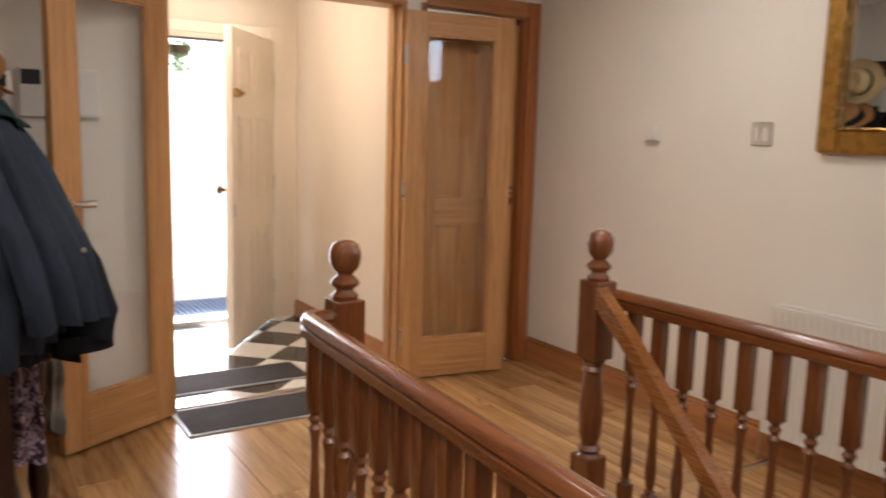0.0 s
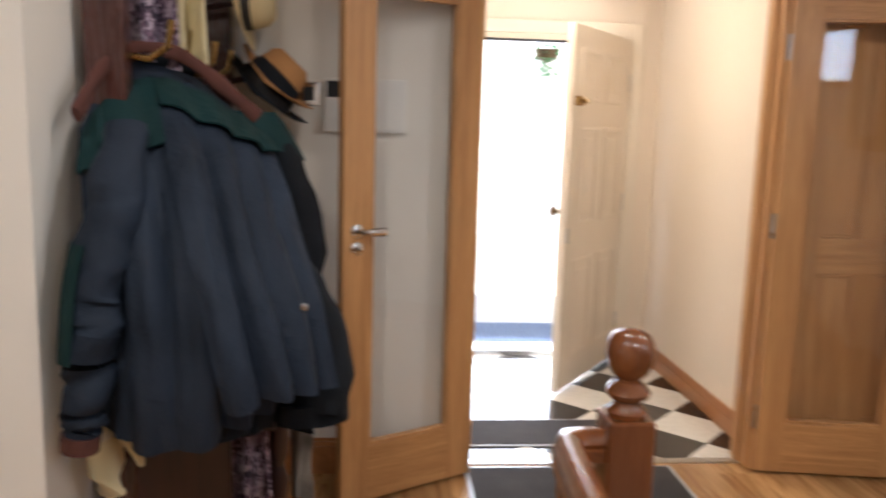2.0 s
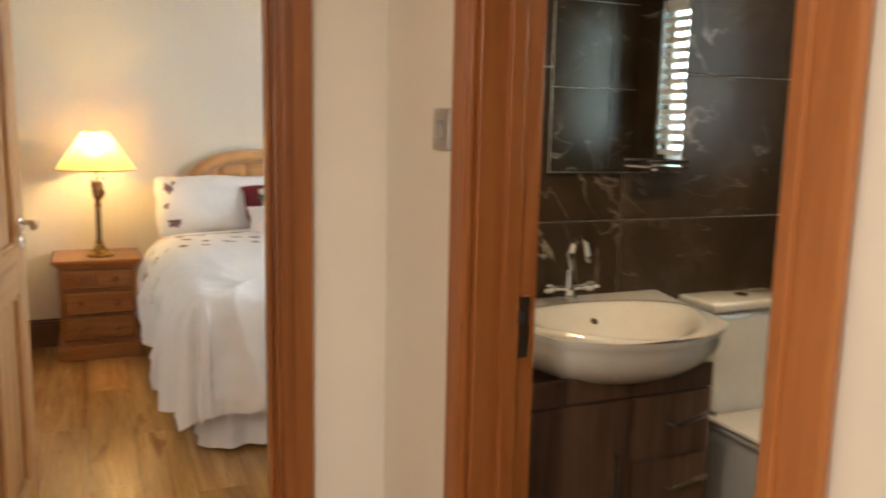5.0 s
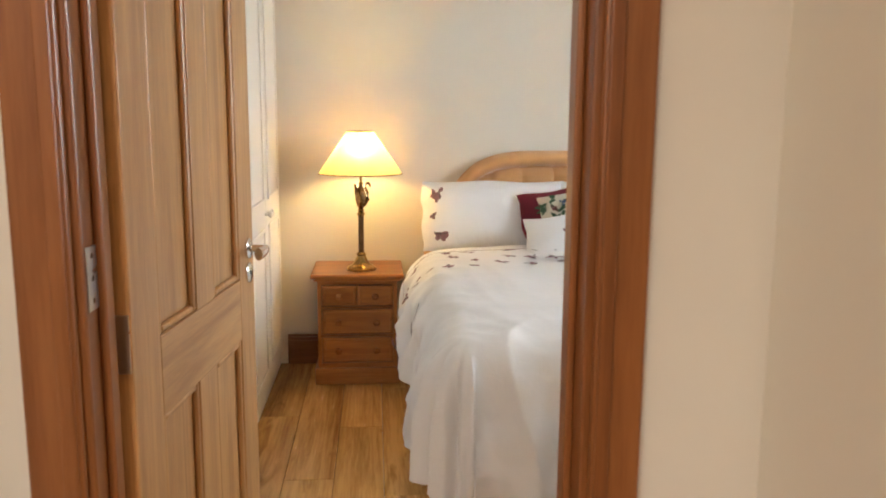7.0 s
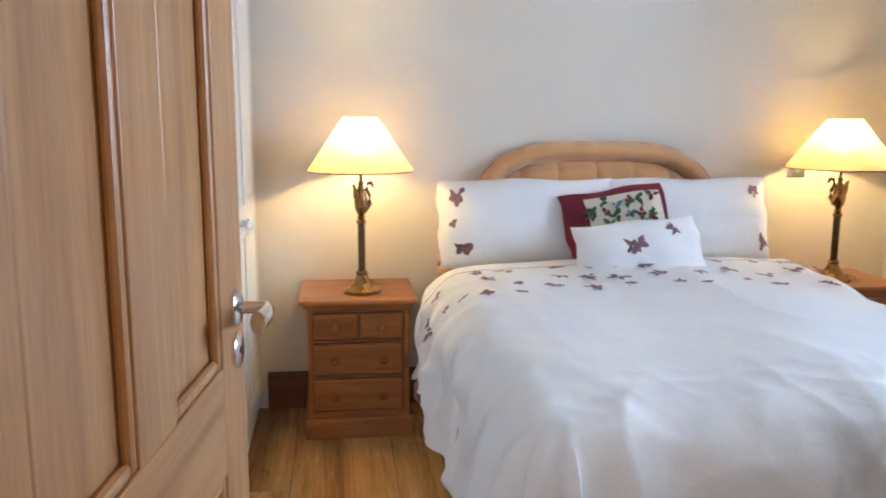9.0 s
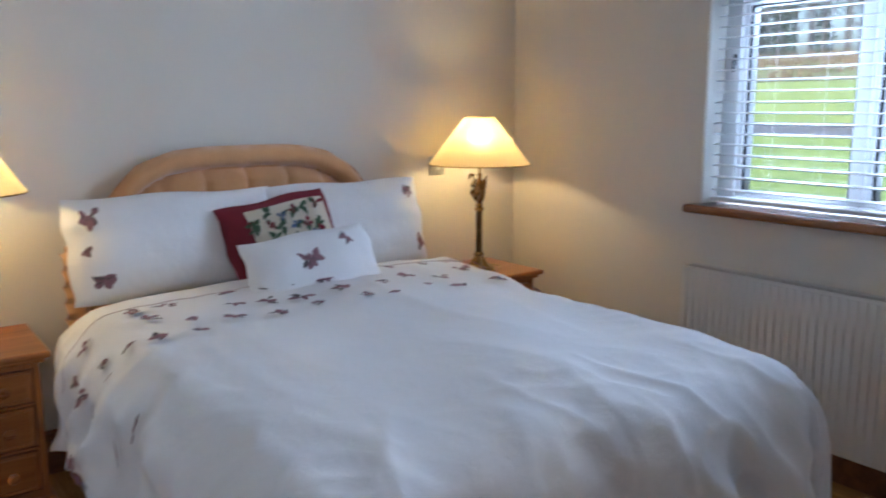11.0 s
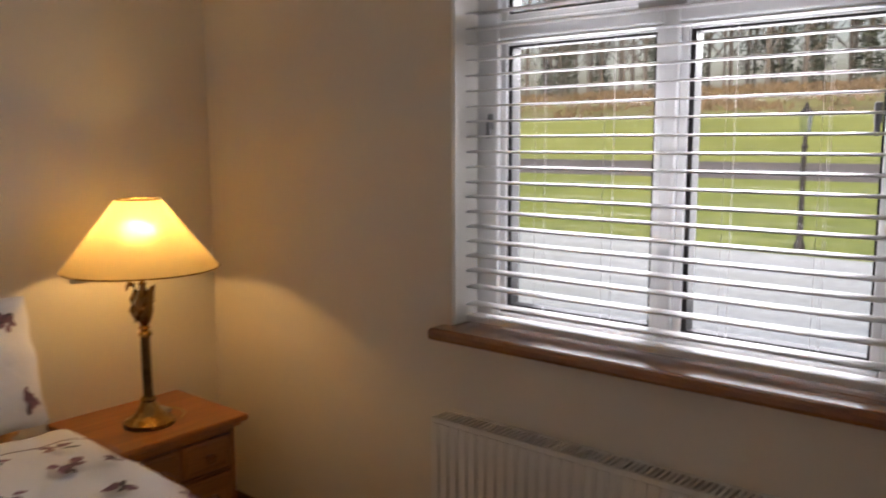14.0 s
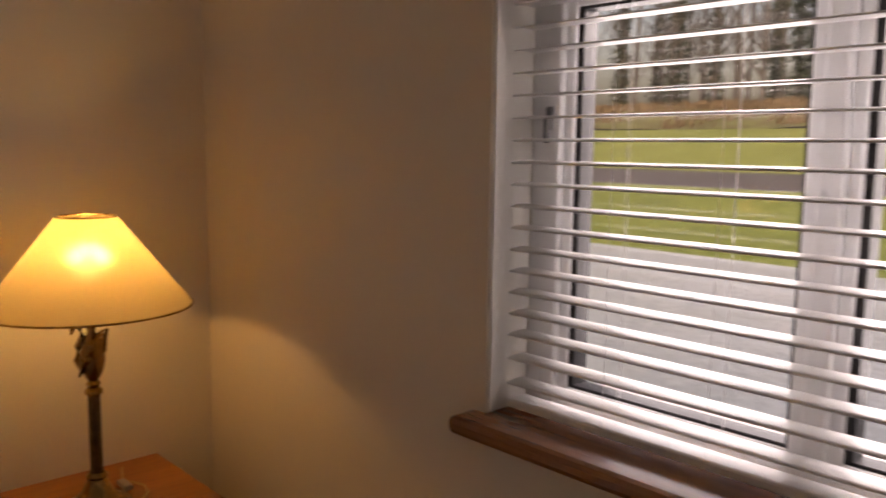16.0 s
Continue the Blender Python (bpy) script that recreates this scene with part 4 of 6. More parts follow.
def waxed_coat():
    """Hung by its collar from a hook: the collar lies slantwise to the wall, the hem swings round to face the hall."""
    t = thing("waxed_coat", "dark navy and green waxed coat with brown corduroy collar", "coat")
    neck = ((-1, -0.066, 2.905, 1.388), (-0.5, -0.050, 3.02, 1.485), (-0.1, -0.015, 3.14, 1.548), (0.3, 0.08, 3.22, 1.54), (0.65, 0.17, 3.285, 1.47), (1, 0.25, 3.345, 1.395))
    chest = ((-1, -0.06, 2.875, 1.27), (-0.5, 0.02, 2.85, 1.28), (0.05, 0.135, 2.88, 1.30), (0.5, 0.245, 2.95, 1.29), (1, 0.345, 3.11, 1.28))
    hem_l = ((-1, -0.01, 2.83, 0.73), (-0.5, 0.06, 2.77, 0.70), (0.0, 0.18, 2.755, 0.695), (0.3, 0.26, 2.79, 0.72), (1, 0.40, 2.93, 0.76))
    hem_r = ((0.0, 0.262, 2.745, 0.805), (0.3, 0.335, 2.76, 0.812), (0.65, 0.415, 2.825, 0.80), (1, 0.49, 2.915, 0.795))
    # place across, height and width of the long folds that fan out from the shoulders
    FOLDS = ((-0.55, -0.020, 0.06), (-0.32, 0.016, 0.14), (-0.10, -0.014, 0.06), (0.14, 0.018, 0.10), (0.33, -0.022, 0.045), (0.47, 0.016, 0.08),
             (0.60, -0.018, 0.04), (0.74, 0.014, 0.08), (0.87, -0.014, 0.04))

    def flat(a, v, hem):
        p0, p1, p2 = along(neck, a), along(chest, a), along(hem, a)
        m = 0.34
        return p0 * ((v - m) * (v - 1) / m) + p1 * (v * (v - 1) / (m * (m - 1))) + p2 * (v * (v - m) / (1 - m))

    def cloth_at(a, v, hem, lift=0.0):
        p = flat(a, v, hem)
        e = 0.01
        nrm = (flat(a + e, v, hem) - flat(a - e, v, hem)).cross(flat(a, v + e, hem) - flat(a, v - e, hem)).normalized()
        if nrm.y > 0:
            nrm = -nrm
        n = noise.noise(Vector((a * 2.2, v * 2.0, 4.2)))
        n2 = noise.noise(Vector((a * 6.5, v * 4.5, 1.2)))
        n3 = noise.noise(Vector((a * 13, v * 9, 6.1)))
        f = (0.012 * n2 + 0.005 * n3) * min(1, v * 3)
        for at, amp, wd in FOLDS:
            f += amp * math.exp(-((a - at - 0.06 * n) / wd) ** 2) * min(1.0, 0.1 + v * 1.4)
        return p + nrm * (f + lift) + Vector((0, 0, 0.012 * n * v))

    def panel(a0, a1, v0, v1, lift, hem, slope=0.0):
        return lambda u, v: cloth_at(a0 + (a1 - a0) * u, v0 + (v1 + slope * u - v0) * v, hem, lift * (0.4 + 0.6 * v))
    bm = sheet(panel(-1, 0.95, 0.0, 1.0, 0.0, hem_l), 64, 56, 0.004)
    part("body", bm, M_COAT, t, "", True)
    part("front_panel", sheet(panel(0.02, 1.0, 0.05, 1.0, 0.018, hem_r), 52, 56, 0.005), M_COAT, t, "", True)
    part("storm_flap", sheet(panel(0.03, 0.30, 0.17, 0.995, 0.034, hem_r), 14, 48, 0.006), M_COAT, t, "", True)
    part("yoke", sheet(panel(-0.99, 0.03, 0.07, 0.31, 0.012, hem_l, -0.035), 24, 14, 0.005), M_COATG, t, "dark green shoulder cape", True)
    part("yoke", sheet(panel(0.04, 0.99, 0.07, 0.17, 0.030, hem_r, 0.09), 24, 14, 0.005), M_COATG, t, "dark green shoulder cape", True)
    left = ((0, 0.045, 2.86, 1.40), (1, 0.036, 2.80, 1.24), (2, 0.006, 2.765, 1.09), (3, -0.006, 2.75, 0.95), (4, -0.020, 2.74, 0.82), (5, -0.034, 2.735, 0.725))
    rad_l = ((0, 0.042, 0, 0), (1, 0.060, 0, 0), (2, 0.060, 0, 0), (3, 0.060, 0, 0), (4, 0.052, 0, 0), (5, 0.042, 0, 0))
    right = ((0, 0.25, 3.14, 1.34), (1, 0.315, 3.06, 1.17), (2, 0.375, 3.0, 1.0), (3, 0.41, 2.98, 0.87))
    rad_r = ((0, 0.035, 0, 0), (1, 0.046, 0, 0), (2, 0.048, 0, 0), (3, 0.042, 0, 0))
    for pts, rad in ((left, rad_l), (right, rad_r)):
        n, fine_p, fine_r = len(pts) - 1, [], []
        for g in range(n * 8 + 1):
            q = g / 8
            fine_p.append(along(pts, q) + Vector((0.004 * math.sin(g * 0.9), 0.004 * math.sin(g * 0.7 + 1), 0)))
            fine_r.append(along(rad, q).x + 0.0028 * math.sin(g * 1.45 + 0.8 * math.sin(g * 0.6)))
        part("sleeve", tube(fine_p, fine_r, 20, squash=0.85), M_COAT, t, "", True)

    def patch(u, v):
        q = 1.55 + 1.75 * v
        c, r, ang = along(left, q), along(rad_l, q).x + 0.006, radians(165 + 85 * u)
        return c + Vector((r * math.cos(ang), r * math.sin(ang), 0))
    part("elbow_patch", sheet(patch, 12, 14, 0.003), M_COATG, t, "dark green elbow patch", True)
    part("cuff", tube([along(left, 4.75), along(left, 5.0) - Vector((0, 0, 0.012))], [0.048, 0.047], 18, squash=0.85), M_COLLAR, t, "brown cuff", True)
    fp = [along(neck, -1.0 + 2.0 * k / 30) + Vector((0.020, -0.078, 0.030)) for k in range(31)]
    part("collar", tube(fp, [0.0068 + 0.003 * abs(math.cos(math.pi * k / 30)) + 0.0012 * math.sin(k * 1.1) for k in range(31)], 14, squash=2.1), M_COLLAR, t, "brown corduroy collar", True)
    part("hood_lining", tube([(-0.01, 3.17, 1.535), (0.05, 3.20, 1.565), (0.11, 3.25, 1.54)], [0.02, 0.03, 0.02], 10), M_COATB, t, "", True)
    at = cloth_at(0.76, 0.77, hem_r, 0.0205)
    part("snap_stud", lathe([(0.008, 0), (0.008, 0.004), (0.004, 0.006)], 10, m=Matrix.Translation(at) @ pose(0, 0, 0, 90, 0, 25)), M_STEEL, t, "steel snap stud")


waxed_coat()
garment("dark_coat", "dark green-black jacket hung behind the waxed coat", pose(0.185, 3.50, 1.41, 0, 0, 25), 0.12, 0.165, 0.54, 0.09, [M_COATB, M_COATB], "coat", 5.0, M_COATG, None, 6, 0.03)
garment("dark_jacket", "dark navy jacket hanging low under the waxed coat", pose(0.30, 3.0, 1.12, 0, 0, 22), 0.10, 0.15, 0.45, 0.06, [M_COATB, M_COATB], "coat", 8.0, None, None, 6, 0.03)


def hat(name, label, m, mat_, band, r=0.15):
    t = thing(name, label, "hat", m)
    part("crown", lathe([(r * 0.63, 0.0), (r * 0.61, 0.04), (r * 0.55, 0.085), (r * 0.40, 0.108), (r * 0.17, 0.095), (0.0, 0.085)], 28), mat_, t, "", True)

    def brim(u, v):
        a = 2 * math.pi * u
        q = r * (0.54 + 0.52 * v)
        return Vector((q * math.cos(a), q * 1.12 * math.sin(a), 0.004 + 0.03 * v * v * abs(math.cos(a)) - 0.01 * v * abs(math.sin(a))))
    part("brim", sheet(brim, 36, 5, 0.004), mat_, t, "", True)
    part("band", lathe([(r * 0.64, 0.004), (r * 0.628, 0.034)], 28, caps=False), band, t, "dark hat band", True)
    return t


hat("felt_hat", "tan felt hat with a pale brim hung on the hall stand", pose(0.227, 3.98, 1.543, 0, 43, 0), M_HAT, M_HAT, 0.150)
# black copy of the hat stands in for the tan brim's shaded underside
hat("brim_shade_hat", "black hat shape for the shaded underside of the tan brim", pose(0.192, 3.97, 1.508, 0, 43, 0), M_COATB, M_BLACK, 0.172)
hat("straw_hat", "pale straw hat hung high on the hall stand", pose(0.125, 3.98, 1.818, 0, 88, 0), M_STRAW, M_BLACK, 0.158)


def hanging_cloth(name, label, at, w, h, mat_, seed, rz=0, cat="scarf"):
    t = thing(name, label, cat, pose(*at, 0, 0, rz))

    def f(u, v):
        x = (u - 0.5) * w * (0.7 + 0.3 * v)
        return Vector((x, 0.03 * math.sin(u * 9 + seed) + 0.02 * noise.noise(Vector((u * 3, v * 4, seed))), -h * v - 0.04 * u * v))
    part("cloth", sheet(f, 20, 20, 0.008), mat_, t, "", True)
    return t


hanging_cloth("patterned_scarf", "mauve and grey patterned scarf hanging from the hall stand", (0.27, 3.06, 0.74), 0.11, 0.40, M_SCARF, 1.0, 15)
hanging_cloth("speckled_scarf", "speckled pale scarf hanging beside the turned leg", (0.385, 3.30, 0.74), 0.06, 0.40, cloth("speckled_scarf_cloth", (0.34, 0.33, 0.31), 40, 0.8), 4.0, 40)
hanging_cloth("patterned_headscarf", "grey and mauve scarf hung from a high hook", (0.03, 3.17, 1.90), 0.12, 0.33, M_SCARF, 2.0, 25)
hanging_cloth("cream_scarf", "cream wool scarf hung from a high hook", (0.105, 3.22, 1.92), 0.09, 0.34, M_CREAMW, 3.0, 25)
mit = thing("wool_glove", "cream wool mitten hanging under the waxed coat", "glove", pose(-0.03, 2.87, 0.75, 0, 0, 10) @ Matrix.Scale(1.25, 4))
part("palm", tube([(0, 0, 0.0), (0, 0, -0.05), (0.006, -0.004, -0.11), (0.01, -0.004, -0.155), (0.01, 0, -0.17)], [0.03, 0.04, 0.047, 0.036, 0.01], 14, squash=0.55), M_CREAMW, mit, "", True)
part("thumb", tube([(0.035, 0, -0.05), (0.06, -0.004, -0.085), (0.066, -0.004, -0.11)], [0.016, 0.016, 0.008], 10, squash=0.7), M_CREAMW, mit, "", True)

# fittings on the hall walls
def wall_plate(name, label, at, out, w, h, mat_, d=0.012, inner=None, cat="switch"):
    """out: the axis in which it faces, such as '-x'."""
    ang = {"-y": 0, "+x": 90, "+y": 180, "-x": -90}[out]
    t = thing(name, label, cat, pose(*at, 0, 0, ang))
    part("plate", box(-w / 2, -d, -h / 2, w / 2, -0.0005, h / 2, 0.004), mat_, t)
    for q in inner or ():
        part(q[0], box(q[1], -d - q[5], q[2], q[3], -d + 0.001, q[4], 0.002), q[6], t, q[7] if len(q) > 7 else "")
    return t


wall_plate("light_switch", "brushed steel light switch beside the bathroom door", (-1.575, 2.715, 1.38), "-y", 0.09, 0.095, M_STEEL, 0.008, [("rocker", -0.014, -0.02, 0.014, 0.02, 0.006, M_GREYPL)])
wall_plate("thermostat", "small white thermostat on the hall wall", (3.09, 3.24, 1.39), "-x", 0.085, 0.085, M_PLASTIC, 0.03, [("dial", -0.03, -0.03, 0.03, 0.03, 0.004, M_PLASTIC)], "thermostat")
wall_plate("double_light_switch", "brushed steel double switch on the hall wall", (3.09, 2.63, 1.39), "-x", 0.10, 0.10, M_STEEL, 0.008, [("rocker", -0.032, -0.028, -0.01, 0.028, 0.006, M_PLASTIC), ("rocker", 0.01, -0.028, 0.032, 0.028, 0.006, M_PLASTIC)])
wall_plate("alarm_panel", "white alarm keypad with a dark display on the end wall", (0.55, 4.18, 1.475), "-y", 0.31, 0.20, M_PLASTIC, 0.028, [("display", -0.145, 0.03, -0.07, 0.09, 0.002, M_BLACK, "black display"), ("flap", -0.05, -0.09, 0.14, 0.09, 0.004, M_PLASTIC)], "alarm")
wall_plate("chrome_light_switch", "polished steel light switch beside the alarm panel", (0.335, 4.18, 1.515), "-y", 0.09, 0.09, M_CHROME, 0.008, [("rocker", -0.02, -0.025, 0.02, 0.025, 0.006, M_BLACK)])

gm = thing("gilt_mirror", "large wall mirror in a moulded gilt frame", "mirror")
part("glass", box(3.072, 1.56, 1.42, 3.078, 2.27, 2.2), M_MIRROR, gm, "mirror glass")
for nm, q in (("frame", (3.05, 2.27, 1.32, 3.088, 2.36, 2.30)), ("frame", (3.05, 1.47, 1.32, 3.088, 1.56, 2.30)), ("frame", (3.05, 1.56, 1.32, 3.088, 2.27, 1.42)), ("frame", (3.05, 1.56, 2.20, 3.088, 2.27, 2.30))):
    part(nm, box(*q, 0.014), M_GOLD, gm)
for q in ((3.043, 2.268, 1.415, 3.07, 2.285, 2.205), (3.043, 1.545, 1.415, 3.07, 1.562, 2.205), (3.043, 1.563, 1.405, 3.07, 2.267, 1.422), (3.043, 1.563, 2.198, 3.07, 2.267, 2.215)):
    part("inner_bead", box(*q, 0.006), M_BRASS, gm)


def radiator(name, label, x0, x1, z0, z1, yf, m=None, pitch=0.0333, depth=0.085):
    """A panel radiator whose front faces -y at y = yf."""
    t = thing(name, label, "radiator", m)
    w = x1 - x0
    nfl = int(w / pitch)

    def front(u, v):
        x = x0 + 0.012 + (w - 0.024) * u
        ph = (u * nfl) % 1.0
        edge = min(1.0, min(v, 1 - v) / 0.05)
        g = (0.0 if ph < 0.55 else 0.010 * math.sin((ph - 0.55) / 0.45 * math.pi) ** 0.7) * edge
        return Vector((x, yf + g, z0 + 0.006 + (z1 - z0 - 0.02) * v))
    part("panel", sheet(front, nfl * 6, 8, 0.002), M_RAD, t, "", True)
    part("casing_side", box(x0, yf + 0.004, z0 + 0.004, x0 + 0.012, yf + depth, z1 - 0.004, 0.003), M_RAD, t)
    part("casing_side", box(x1 - 0.012, yf + 0.004, z0 + 0.004, x1, yf + depth, z1 - 0.004, 0.003), M_RAD, t)
    part("back_panel", box(x0 + 0.012, yf + depth - 0.014, z0 + 0.01, x1 - 0.012, yf + depth - 0.006, z1 - 0.012), M_RAD, t)
    bm = box(x0 + 0.004, yf + 0.001, z1 - 0.014, x1 - 0.004, yf + 0.012, z1, 0.002)
    box(x0 + 0.004, yf + depth - 0.012, z1 - 0.014, x1 - 0.004, yf + depth, z1, 0.002, bm)
    k = 0
    while x0 + 0.02 + k * 0.016 < x1 - 0.02:
        box(x0 + 0.02 + k * 0.016, yf + 0.012, z1 - 0.010, x0 + 0.027 + k * 0.016, yf + depth - 0.012, z1 - 0.002, 0, bm)
        k += 1
    part("grille", bm, M_RAD, t, "slotted top grille")
    part("air_plug", lathe([(0.009, 0), (0.009, 0.006)], 10, m=pose(x1 - 0.0, yf + 0.04, z1 - 0.05, 0, 90, 0)), M_BRONZE, t)
    part("valve", lathe([(0.018, -0.02), (0.02, 0.03), (0.012, 0.04)], 14, m=pose(x1 + 0.02, yf + 0.04, z0 + 0.06, 0, 90, 0)), M_CHROME, t, "chrome radiator valve", True)
    part("pipe", tube([(x1 + 0.035, yf + 0.04, z0 + 0.06), (x1 + 0.035, yf + 0.04, 0.004)], 0.0075, 10), M_CHROME, t, "", True)
    part("pipe", tube([(x0 + 0.006, yf + 0.04, z0 + 0.06), (x0 - 0.02, yf + 0.04, z0 + 0.05), (x0 - 0.02, yf + 0.04, 0.004)], 0.0075, 10), M_CHROME, t, "", True)
    return t


M_RAD = paint("white_radiator_enamel", (0.76, 0.73, 0.68), 0.32, 0.02, 60, 0.03)
radiator("hall_radiator", "white panel radiator low on the hall wall", -0.45, 0.55, 0.14, 0.69, -0.10, pose(3.085, 2.0, 0, 0, 0, -90))

# ceiling downlights
for i, (x, y, w) in enumerate(((0.9, 2.7, 1.8), (2.2, 2.6, 3.8), (0.1, 1.3, 7.0), (-1.3, 1.75, 0.55), (1.4, 0.6, 5.5), (-1.2, 3.75, 3.4), (1.5, 4.95, 5.0))):
    z = TOP if y < 4.3 else 2.38
    t = thing("downlight", "round recessed ceiling downlight", "ceiling light", Matrix.Translation((x, y, z)), "hall downlights")
    part("ring", lathe([(0.036, -0.001), (0.045, -0.001), (0.045, -0.008), (0.036, -0.008)], 20, caps=False), M_CHROME, t, "", True)
    part("lens", lathe([(0.036, -0.003), (0.0, -0.004)], 20, caps=False), M_DOWN, t, "lit lens")
    lp = new("downlight_lamp", bpy.data.lights.new("downlight_lamp", "AREA"))
    lp.data.shape, lp.data.size, lp.data.energy, lp.data.color = "DISK", 0.12, w, (1.0, 0.78, 0.52) if y > 4.3 else (1.0, 0.68, 0.36) if x < -1 else (1.0, 0.87, 0.70)
    lp.matrix_world = look((x, y, z - 0.02), (x, y + 0.001, 0))

# small window high in the long wall of the hall
t = thing("window_hall", "small wooden-framed window high in the hall wall", "window", kind="structure")
for q in ((3.12, 0.60, 1.76, 3.18, 0.64, 2.22), (3.12, 1.26, 1.76, 3.18, 1.30, 2.22), (3.12, 0.64, 1.76, 3.18, 1.26, 1.80), (3.12, 0.64, 2.18, 3.18, 1.26, 2.22)):
    part("frame", box(*q, 0.004), M_TRIMX, t)
pn = part("pane", box(3.147, 0.64, 1.80, 3.153, 1.26, 2.18), M_GLASS, t)
pn.visible_shadow = False


# ---- bathroom ----
van = thing("vanity_unit", "grey-brown wood vanity unit under the wash basin", "vanity unit")
part("body", box(-2.06, 2.93, 0.06, -1.64, 3.61, 0.67, 0.003), M_VAN, van)
part("plinth", box(-2.05, 2.95, 0.0, -1.68, 3.59, 0.06), M_VAN, van)
part("top_front", box(-1.64, 2.932, 0.652, -1.622, 3.608, 0.722, 0.003), M_VAN, van)
d1 = part("door", box(-1.64, 2.934, 0.07, -1.622, 3.33, 0.645, 0.003), M_VAN, van)
part("handle", box(-1.622, 3.26, 0.30, -1.60, 3.275, 0.50, 0.004), M_CHROME, d1, "slim chrome handle")
for k in range(3):
    z0 = 0.07 + k * 0.193
    d = part("drawer", box(-1.64, 3.336, z0, -1.622, 3.606, z0 + 0.188, 0.003), M_VAN, van)
    part("handle", tube([(-1.622, 3.46, z0 + 0.10), (-1.602, 3.465, z0 + 0.10), (-1.60, 3.53, z0 + 0.112), (-1.60, 3.59, z0 + 0.125)], 0.007, 8), M_CHROME, d, "chrome handle", True)
bas = thing("wash_basin", "white ceramic wash basin with a bow front set on the vanity", "basin")
BC = 3.345


def basin_edge(y):
    """Depth of the rim from the wall for y from -1 to 1 across."""
    return 0.462 + 0.125 * (1 - abs(y) ** 2.1)


def basin_top(u, v):
    # u across, v from the wall to the bowed front; the sides draw in towards the front
    y = (u - 0.5) * 2
    x = -2.066 + basin_edge(y) * v
    r = math.hypot(y / 0.84, (v - 0.60) / 0.365)
    q = max(0.0, 1 - r * r)
    dip = 0.115 * q * q * (3 - 2 * q) ** 0.6
    rim = 0.007 * math.exp(-((r - 1.06) / 0.10) ** 2)
    return Vector((x, BC + y * (0.392 - 0.104 * v), 0.843 - dip + rim))


part("bowl", sheet(basin_top, 64, 48, 0.0), M_CERAMIC, bas, "", True)


def basin_under(u, k):
    # the edge from the back corner round the front to the other back corner, drawn in to a rounded belly
    if u < 0.25:
        y, v = -1.0, u / 0.25
    elif u < 0.75:
        y, v = -1 + (u - 0.25) * 4, 1.0
    else:
        y, v = 1.0, (1 - u) / 0.25
    p = Vector((-2.066 + basin_edge(y) * v, BC + y * (0.392 - 0.104 * v), 0))
    c = Vector((-1.86, BC, 0))
    if k < 0.2:
        q = p + (c - p) * 0.03 * (k / 0.2) ** 2
        q.z = 0.843 - 0.032 * k / 0.2
    else:
        th = (k - 0.2) / 0.8 * math.pi / 2
        q = c + (p - c) * (0.97 * math.cos(th) ** 0.8 + 0.0)
        q.z = 0.811 - 0.152 * math.sin(th)
    q.x = max(q.x, -2.066)
    return q


part("skirt", sheet(basin_under, 96, 20, 0.0), M_CERAMIC, bas, "", True)
part("overflow", lathe([(0.011, 0), (0.011, 0.004), (0.006, 0.004)], 14, m=pose(-1.868, 3.355, 0.806, 0, 35, 0)), M_BRONZE, bas, "dark overflow hole")
part("waste", lathe([(0.022, 0), (0.022, 0.004), (0.0, 0.005)], 16, at=(-1.715, BC, 0.731)), M_CHROME, bas, "", True)
tap = thing("mixer_tap", "chrome swan-neck mixer tap with two cross heads on the basin", "tap")
part("body", lathe([(0.026, 0), (0.026, 0.012), (0.018, 0.02), (0.018, 0.06), (0.014, 0.07), (0.014, 0.1)], 20, at=(-2.0, BC, 0.846)), M_CHROME, tap, "", True)
part("spout", tube([(-2.0, BC, 0.94), (-2.0, BC, 1.0), (-1.985, BC, 1.035), (-1.95, BC, 1.05), (-1.915, BC, 1.035), (-1.90, BC, 1.0), (-1.90, BC, 0.985)], 0.0115, 12), M_CHROME, tap, "", True)
for s in (-1, 1):
    part("arm", tube([(-2.0, BC, 0.885), (-2.0, BC + s * 0.06, 0.89)], 0.01, 10), M_CHROME, tap, "", True)
    part("head", lathe([(0.012, 0), (0.018, 0.01), (0.018, 0.03), (0.01, 0.036)], 14, m=pose(-2.0, BC + s * 0.055, 0.89, -90 * s)), M_CHROME, tap, "", True)
    part("cross", tube([(-2.03, BC + s * 0.085, 0.892), (-1.97, BC + s * 0.085, 0.892)], 0.006, 8), M_CHROME, tap, "", True)

wc = thing("toilet", "white ceramic close-coupled toilet with a square lid", "toilet")
part("cistern", box(-2.066, 3.85, 0.40, -1.90, 4.21, 0.785, 0.03, None, 4), M_CERAMIC, wc, "", True)
part("cistern_lid", box(-2.068, 3.835, 0.786, -1.885, 4.225, 0.822, 0.012, None, 3), M_CERAMIC, wc, "", True)
part("flush_button", lathe([(0.025, 0.822), (0.025, 0.828), (0.0, 0.829)], 20, at=(-1.97, 4.03, 0)), M_CHROME, wc, "chrome flush button", True)
part("pan", box(-2.06, 3.87, 0.0, -1.47, 4.19, 0.395, 0.06, None, 4), M_CERAMIC, wc, "", True)
part("seat", box(-1.88, 3.84, 0.397, -1.44, 4.22, 0.416, 0.012, None, 3), M_CERAMIC, wc, "", True)
part("lid", box(-1.885, 3.835, 0.418, -1.435, 4.225, 0.440, 0.012, None, 3), M_CERAMIC, wc, "", True)
